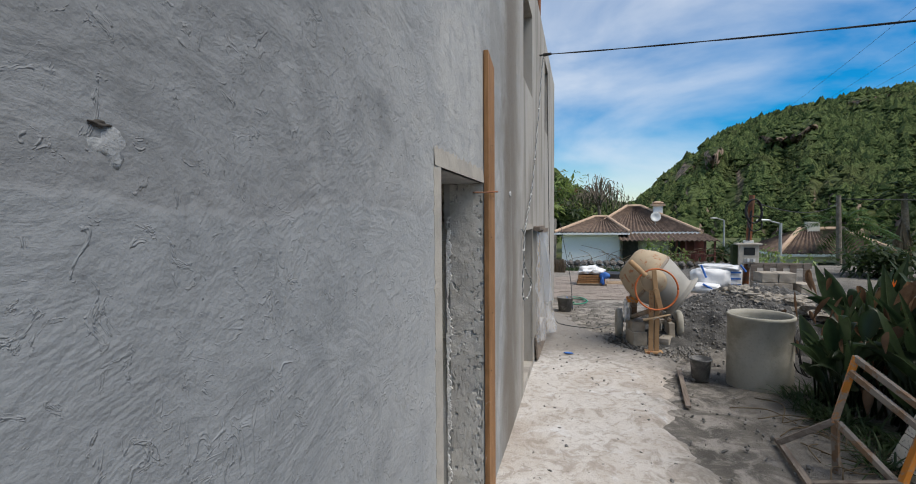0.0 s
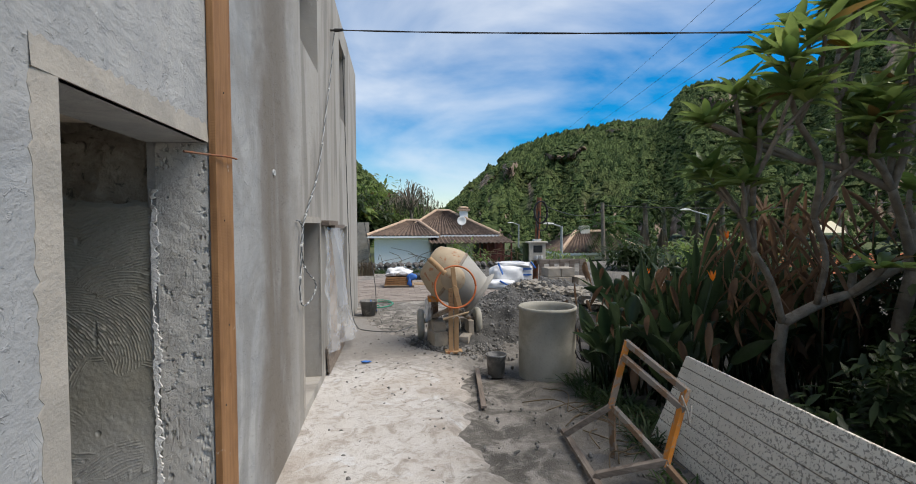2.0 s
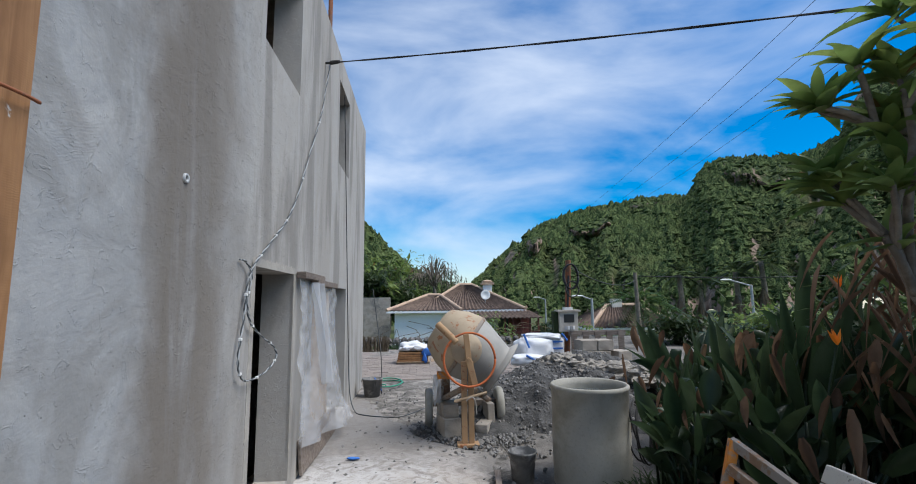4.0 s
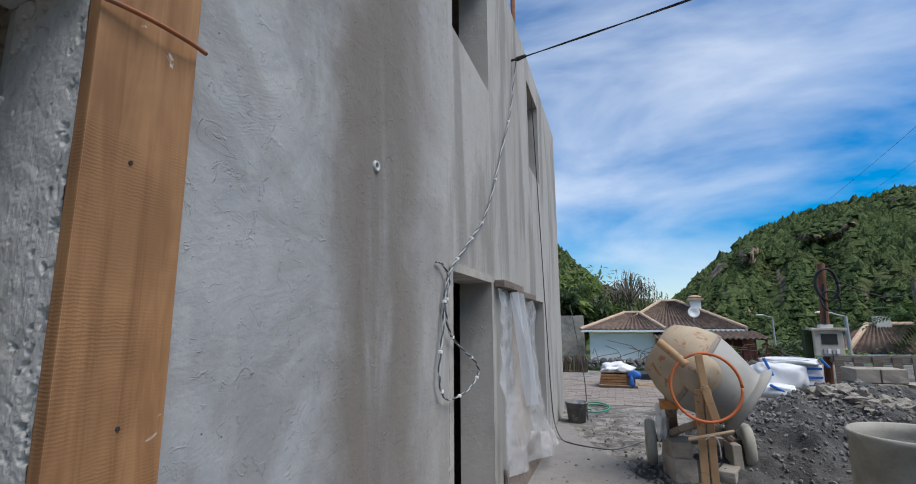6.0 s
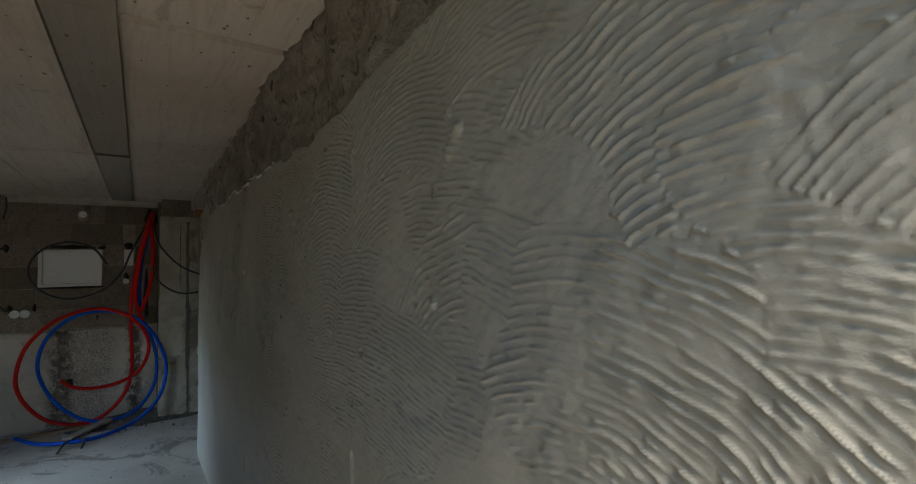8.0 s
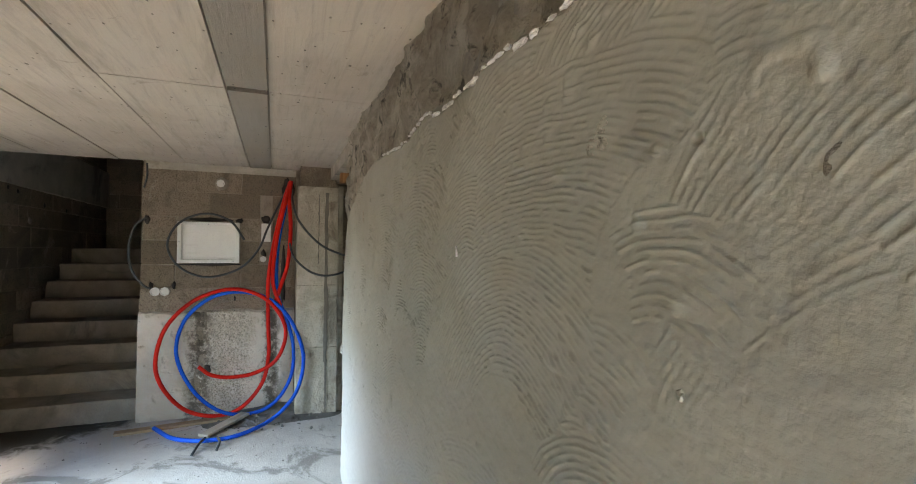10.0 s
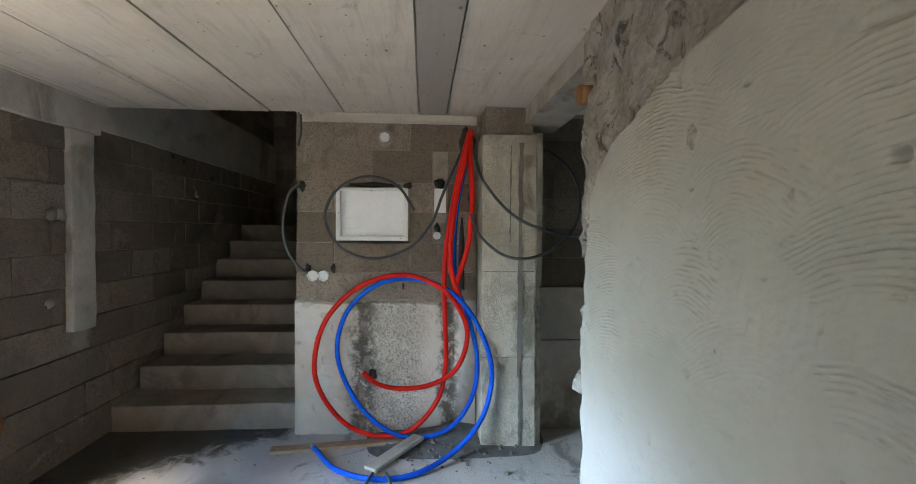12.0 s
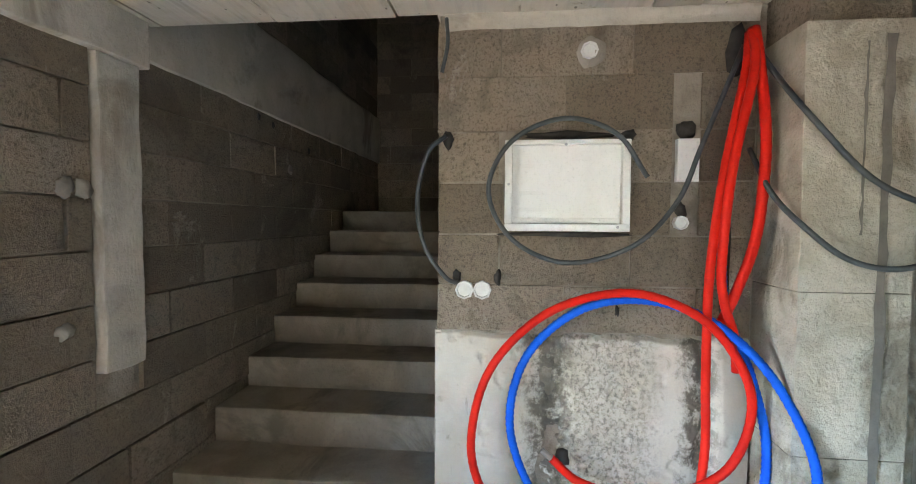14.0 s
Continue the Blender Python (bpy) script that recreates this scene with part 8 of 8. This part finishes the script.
house2 = hip_house("cream_house", "low cream bungalow with brown tiled roof", 10.6, 16.2, 29.5, 35, -2.3, -0.05, 1.15, (12.6, 14.4), M_WALLCREAM)
for x0, x1 in ((12.6, 13.5), (15.0, 15.6)):
    bm = bmesh.new()
    box(bm, (x0, 29.95, -1.6), (x1, 30.02, -0.5))
    part("window", bm, M_GLASSDARK, house2, "dark window opening")
bm = bmesh.new()
box(bm, (12.9, 32.0, 0.6), (13.5, 32.4, 1.6))
part("chimney", bm, M_WALLCREAM, house2)

# terrace wall and rough stone wall
bm = bmesh.new()
box(bm, (-9, 41.0, -2.5), (-1.4, 41.5, 1.9))
structure("terrace_wall", bm, M_CONC_DARK, "tall grey terrace wall beyond the garden", "wall")
stone_wall = thing("stone_wall", "low dry stone garden wall", "wall", kind="structure")
bm = bmesh.new()
r = random.Random(31)
lump(bm, (0, 0, 0), (0.5, 0.5, 0.5), 4, 0.5, 1)
stone_me = mesh_of(bm, "stone", M_STONEWALL)
for j in range(5):
    for i in range(36):
        s = new("stone", stone_me)
        s.location = (-2.0 + i * 0.27 + (0.13 if j % 2 else 0) + r.uniform(-0.03, 0.03), 20.4 + r.uniform(-0.04, 0.04), -0.62 + j * 0.19)
        s.scale = (0.30, 0.35, 0.23)
        s.rotation_euler = (r.uniform(-0.3, 0.3), r.uniform(-0.3, 0.3), r.uniform(0, 3))
        s.parent = stone_wall
bm = bmesh.new()
for k in range(160):
    x = -0.95 + 1.0 * r.random()
    rod(bm, (x, 17.95 + r.uniform(-0.06, 0.06), 0.0), (x + r.uniform(-0.05, 0.05), 17.95, 0.42 + r.uniform(0, 0.06)), 0.009, 0.005, 5)
solid("reed_fence", bm, M_DRY, "low brown reed fence panel by the garden", "fence")
verts, faces = [], []
for i in range(2600):
    p = Vector((r.uniform(-3, 3.2), r.uniform(18.7, 20.2), 0))
    p.z = ground_near(p.x, p.y) - 0.01
    leaf(verts, faces, p, Vector((r.uniform(-0.5, 0.5), r.uniform(-0.5, 0.5), 1)), Vector((1, 0, 0)), r.uniform(0.12, 0.34), 0.03, 0.3, 0.2, 2)
tagged(leaves_object("garden_grass", verts, faces, M_FERN), "fresh green garden grass and weeds", "grass", kind="stuff")
bm = bmesh.new()
for i in range(170):
    x, y = r.uniform(-2.6, 5.5), r.uniform(20.6, 23.5)
    z = ground_near(x, y)
    tube(bm, smooth_path([(x, y, z), (x + r.uniform(-0.5, 0.5), y, z + r.uniform(0.5, 1.1)), (x + r.uniform(-1.1, 1.1), y, z + r.uniform(0.5, 1.4))], 3), 0.011, 4)
solid("bare_vines", bm, M_DRY, "tangle of bare brown vine canes", "vines", kind="stuff")
for i, (x, y, sx, sz, n) in enumerate(((3.9, 24, 0.9, 2.5, 1500), (5.0, 26, 1.6, 1.6, 900), (9.0, 25, 2.0, 2.0, 1200), (11.5, 22, 1.4, 1.2, 1200), (15, 24, 2.2, 1.4, 1400), (8.2, 15.5, 0.9, 0.8, 1000), (9.0, 13.0, 1.0, 0.9, 1200), (7.2, 10.5, 1.1, 1.0, 1500), (12, 17, 1.8, 0.9, 1200))):
    shrub(x, y, ground_near(x, y), sx, sx, sz, n, 150 + i, (0.14, 0.30), "garden_bush", "leafy green garden bush", M_SHRUB if i % 2 else M_LEAF, "garden bushes")


def round_tree(x, y, z, h, s, seed, material, name="garden_tree", label="leafy dark green tree", n=1500, size=(0.3, 0.7), group="trees"):
    r = random.Random(seed)
    ob = thing(name, label, "tree", (x, y, z), group)
    bm = bmesh.new()
    tube(bm, smooth_path([(x, y, z - 0.3), (x + 0.1 * s, y, z + h * 0.4), (x, y, z + h * 0.75)], 5), lambda t: 0.06 * s * (1 - 0.6 * t) + 0.05, 7)
    part("trunk", bm, M_BARK, ob)
    lobes = []
    for k in range(11):
        c = Vector((x + r.gauss(0, 0.45) * s, y + r.gauss(0, 0.45) * s, z + h * r.uniform(0.45, 0.95)))
        bm = bmesh.new()
        tube(bm, smooth_path([(x, y, z + h * 0.4), Vector((x, y, z + h * 0.5)).lerp(c, 0.5), c], 4), lambda t: 0.05 * (1 - 0.7 * t) * max(0.5, s * 0.4), 5)
        part("limb", bm, M_BARK, ob)
        lobes.append((c, r.uniform(0.3, 0.55) * s))
    verts, faces = [], []
    for i in range(n):
        c, q = r.choice(lobes)
        v = Vector((r.gauss(0, 1), r.gauss(0, 1), r.gauss(0, 0.8))).normalized() * r.random() ** 0.4
        leaf(verts, faces, c + v * q, Vector((v.x + r.uniform(-0.6, 0.6), v.y + r.uniform(-0.6, 0.6), r.uniform(-0.6, 0.6))), Vector((0, 0, 1)), r.uniform(*size), r.uniform(*size) * 0.5, 0.3, 0.2, 2)
    under(leaves_object("crown", verts, faces, material), ob)


r = random.Random(9)
for i in range(20):
    x, y = -14 + i * 0.8 + r.uniform(-1, 1), 50 + r.uniform(-4, 14)
    hh = r.uniform(4, 8.0) * (1.0 if x < -2 else 0.7)
    round_tree(x, y, -1.0, hh, hh * 0.42, 200 + i, M_SHRUB if i % 3 else M_LEAF, "hill_tree", "tree on the slope behind the house", 700, (0.4, 0.9), "hill trees")
for i in range(16):
    x, y = 8 + i * 2.6 + r.uniform(-1, 1), 46 + r.uniform(-5, 12)
    round_tree(x, y, -4.2, r.uniform(3.2, 4.6), 2.2, 240 + i, M_SHRUB, "valley_tree", "dark valley tree behind the houses", 700, (0.4, 0.9), "valley trees")



def willow(x, y, z, h):
    """Weeping tree: bare limbs with hanging twigs."""
    ob = thing("weeping_willow", "tall weeping willow with thin hanging twigs", "tree", (x, y, z))
    r = random.Random(13)
    bm = bmesh.new()
    tube(bm, smooth_path([(x, y, z), (x - 0.3, y, z + h * 0.4), (x - 0.6, y, z + h * 0.7)], 5), lambda t: 0.3 - 0.2 * t, 7)
    part("trunk", bm, M_BARK, ob)
    twigs = bmesh.new()
    verts, faces = [], []
    for k in range(30):
        a = r.uniform(0, 6.28)
        rad = r.uniform(0.5, 3.8)
        top = Vector((x + rad * math.cos(a) - 0.5, y + rad * math.sin(a), z + h * (1.0 - 0.022 * rad * rad) * r.uniform(0.75, 1.0)))
        bm = bmesh.new()
        tube(bm, smooth_path([(x - 0.4, y, z + h * 0.5), Vector((x - 0.4, y, z + h * 0.85)).lerp(top, 0.6), top], 4), lambda t: 0.08 * (1 - 0.75 * t), 5)
        part("limb", bm, M_BARK, ob)
        for j in range(8):
            p = top + Vector((r.uniform(-0.9, 0.9), r.uniform(-0.7, 0.7), r.uniform(-0.8, 0.1)))
            L = r.uniform(0.8, 2.6)
            tube(twigs, [p, p + Vector((r.uniform(-0.25, 0.25), 0, -L * 0.5)), p + Vector((r.uniform(-0.3, 0.3), 0, -L))], 0.022, 4)
            for q in range(4):
                leaf(verts, faces, p - Vector((0, 0, L * r.random())), Vector((r.uniform(-1, 1), r.uniform(-1, 1), -1)), Vector((0, 1, 0)), 0.28, 0.08, 0.2, 0.1, 2)
    tagged(part("twig_mass", twigs, M_BARK, ob), kind="stuff")
    under(leaves_object("leaves", verts, faces, M_SHRUB), ob)


willow(2.9, 58, -0.5, 7.6)


def palm(x, y, z, h, crown, seed, skirt=True, name="palm_tree", label="palm with fan crown and dry brown skirt"):
    r = random.Random(seed)
    ob = thing(name, label, "palm", (x, y, z), "palms")
    bm = bmesh.new()
    tube(bm, smooth_path([(x, y, z - 0.3), (x + 0.15, y, z + h * 0.5), (x, y, z + h)], 6), lambda t: 0.22 - 0.06 * t, 8, 0.06)
    part("trunk", bm, M_BARK, ob)
    for k in range(26):
        a = r.uniform(0, 6.28)
        el = r.uniform(-0.4, 1.3)
        d = Vector((math.cos(a) * math.cos(el), math.sin(a) * math.cos(el), math.sin(el)))
        verts, faces = [], []
        for j in range(12):
            t = 0.25 + 0.75 * j / 12
            p = Vector((x, y, z + h)) + d * crown * t - Vector((0, 0, 0.55 * crown * t * t))
            s = d.cross(Vector((0, 0, 1))).normalized()
            for sgn in (-1, 1):
                leaf(verts, faces, p, s * sgn + d * 0.7, Vector((0, 0, 1)), crown * 0.28, 0.09, 0.45, 0.1, 2)
        under(leaves_object("frond", verts, faces, M_SHRUB if skirt else M_FERN), ob)
    if skirt:
        verts, faces = [], []
        for k in range(160):
            a = r.uniform(0, 6.28)
            leaf(verts, faces, Vector((x, y, z + h * r.uniform(0.45, 0.75))), Vector((math.cos(a) * 0.35, math.sin(a) * 0.35, -1)), Vector((math.cos(a), math.sin(a), 0)), h * 0.3, 0.14, 0.1, 0.2, 2)
        under(leaves_object("dry_skirt", verts, faces, M_DRY), ob)


palm(12.8, 28.3, -2.0, 3.4, 2.1, 1, False, "palm_tree", "young feather palm beside the cream house")
palm(18.6, 34.3, -2.2, 5.4, 1.5, 2)
palm(20.2, 34.6, -2.2, 5.0, 1.5, 3)
palm(24.6, 34.3, -2.2, 6.3, 1.8, 4)
palm(23.0, 34.8, -2.2, 5.6, 1.6, 5)


def street_lamp(x, y, z, h, arm):
    ob = thing("street_lamp", "grey steel street lamp with a single arm", "lamp post", (x, y, z), "street lamps")
    bm = bmesh.new()
    rod(bm, (x, y, z), (x, y, z + h), 0.09, 0.06, 10)
    part("pole", bm, M_LAMPGREY, ob)
    bm = bmesh.new()
    rod(bm, (x, y, z + h - 0.05), (x - arm, y, z + h + arm * 0.22), 0.04, 0.035, 8)
    part("arm", bm, M_LAMPGREY, ob)
    bm = bmesh.new()
    lump(bm, (x - arm - 0.22, y, z + h + arm * 0.22 + 0.02), (0.32, 0.12, 0.06), 1, 0.1, 2)
    part("lamp_head", bm, M_WHITE, ob, "flat white lamp head")


street_lamp(9.6, 26.5, -2.0, 3.6, 0.5)
street_lamp(17.6, 25.8, -2.0, 4.2, 1.1)
street_lamp(12.6, 47, -2.5, 4.2, 0.6)
bm = bmesh.new()
rod(bm, (11.0, 24.2, -2.0), (10.85, 24.2, 2.75), 0.12, 0.085, 10)
solid("telegraph_pole", bm, M_BARK, "tall grey wooden telegraph pole", "pole")
span("roadside_wire", (10.85, 24.2, 2.6), (30, 18, 3.4), 0.5, 0.02, M_BLACK, "dark wire strung between roadside poles", 1, "roadside wires")
span("roadside_wire", (4.08, 12.6, 2.2), (10.85, 24.2, 2.4), 0.3, 0.012, M_BLACK, "dark wire strung from the meter post", 1, "roadside wires")
roof2 = thing("orange_roof_house", "house with bright orange tiled roof behind the trees", "house", (14, 14, -2))
bm = bmesh.new()
box(bm, (10.9, 12.2, -2.0), (16, 17, -0.15))
part("wall", bm, M_WALLWHITE, roof2)
tile_slope(roof2, (10.5, 11.8, -0.15), (16.4, 11.8, -0.15), (16.4, 14.6, 0.7), (10.5, 14.6, 0.7))

for slope in roof2.children:
    if slope.name.startswith("roof_slope"):
        slope.data.materials[0] = M_ORANGETILE

# ---- the blocks of the block walls ----
courses(wall_panel, PX, "y", PY0, PY1, ROWS_P, HOLES_P, 0.002, 0.0, 1)
courses(wall_passage, PX, "y", 4.2, 6.2, [(1.0, 1.19), (1.19, 1.39), (1.39, 1.59), (1.59, 1.79), (1.79, 1.99)], (), 0.004, 0.1, 2)
courses(wall_side, LEFT, "x", -9.8, -2.6, ROWS, ((-6.13, -5.91, 0.74, 2.2), (SIDE_DOOR[0], SIDE_DOOR[1], -1, SIDE_DOOR[2])), 0.008, 0.0, 3)
courses(wall_side, LEFT, "x", -9.8, -6.2, [(2.52 + 0.2 * i, 2.72 + 0.2 * i) for i in range(9)], (), 0.004, 0.2, 4)
courses(wall_stairwell, -9.8, "y", LEFT, 2.62, [(1.4 + 0.2 * i, 1.6 + 0.2 * i) for i in range(14)], (), 0.004, 0.1, 5)
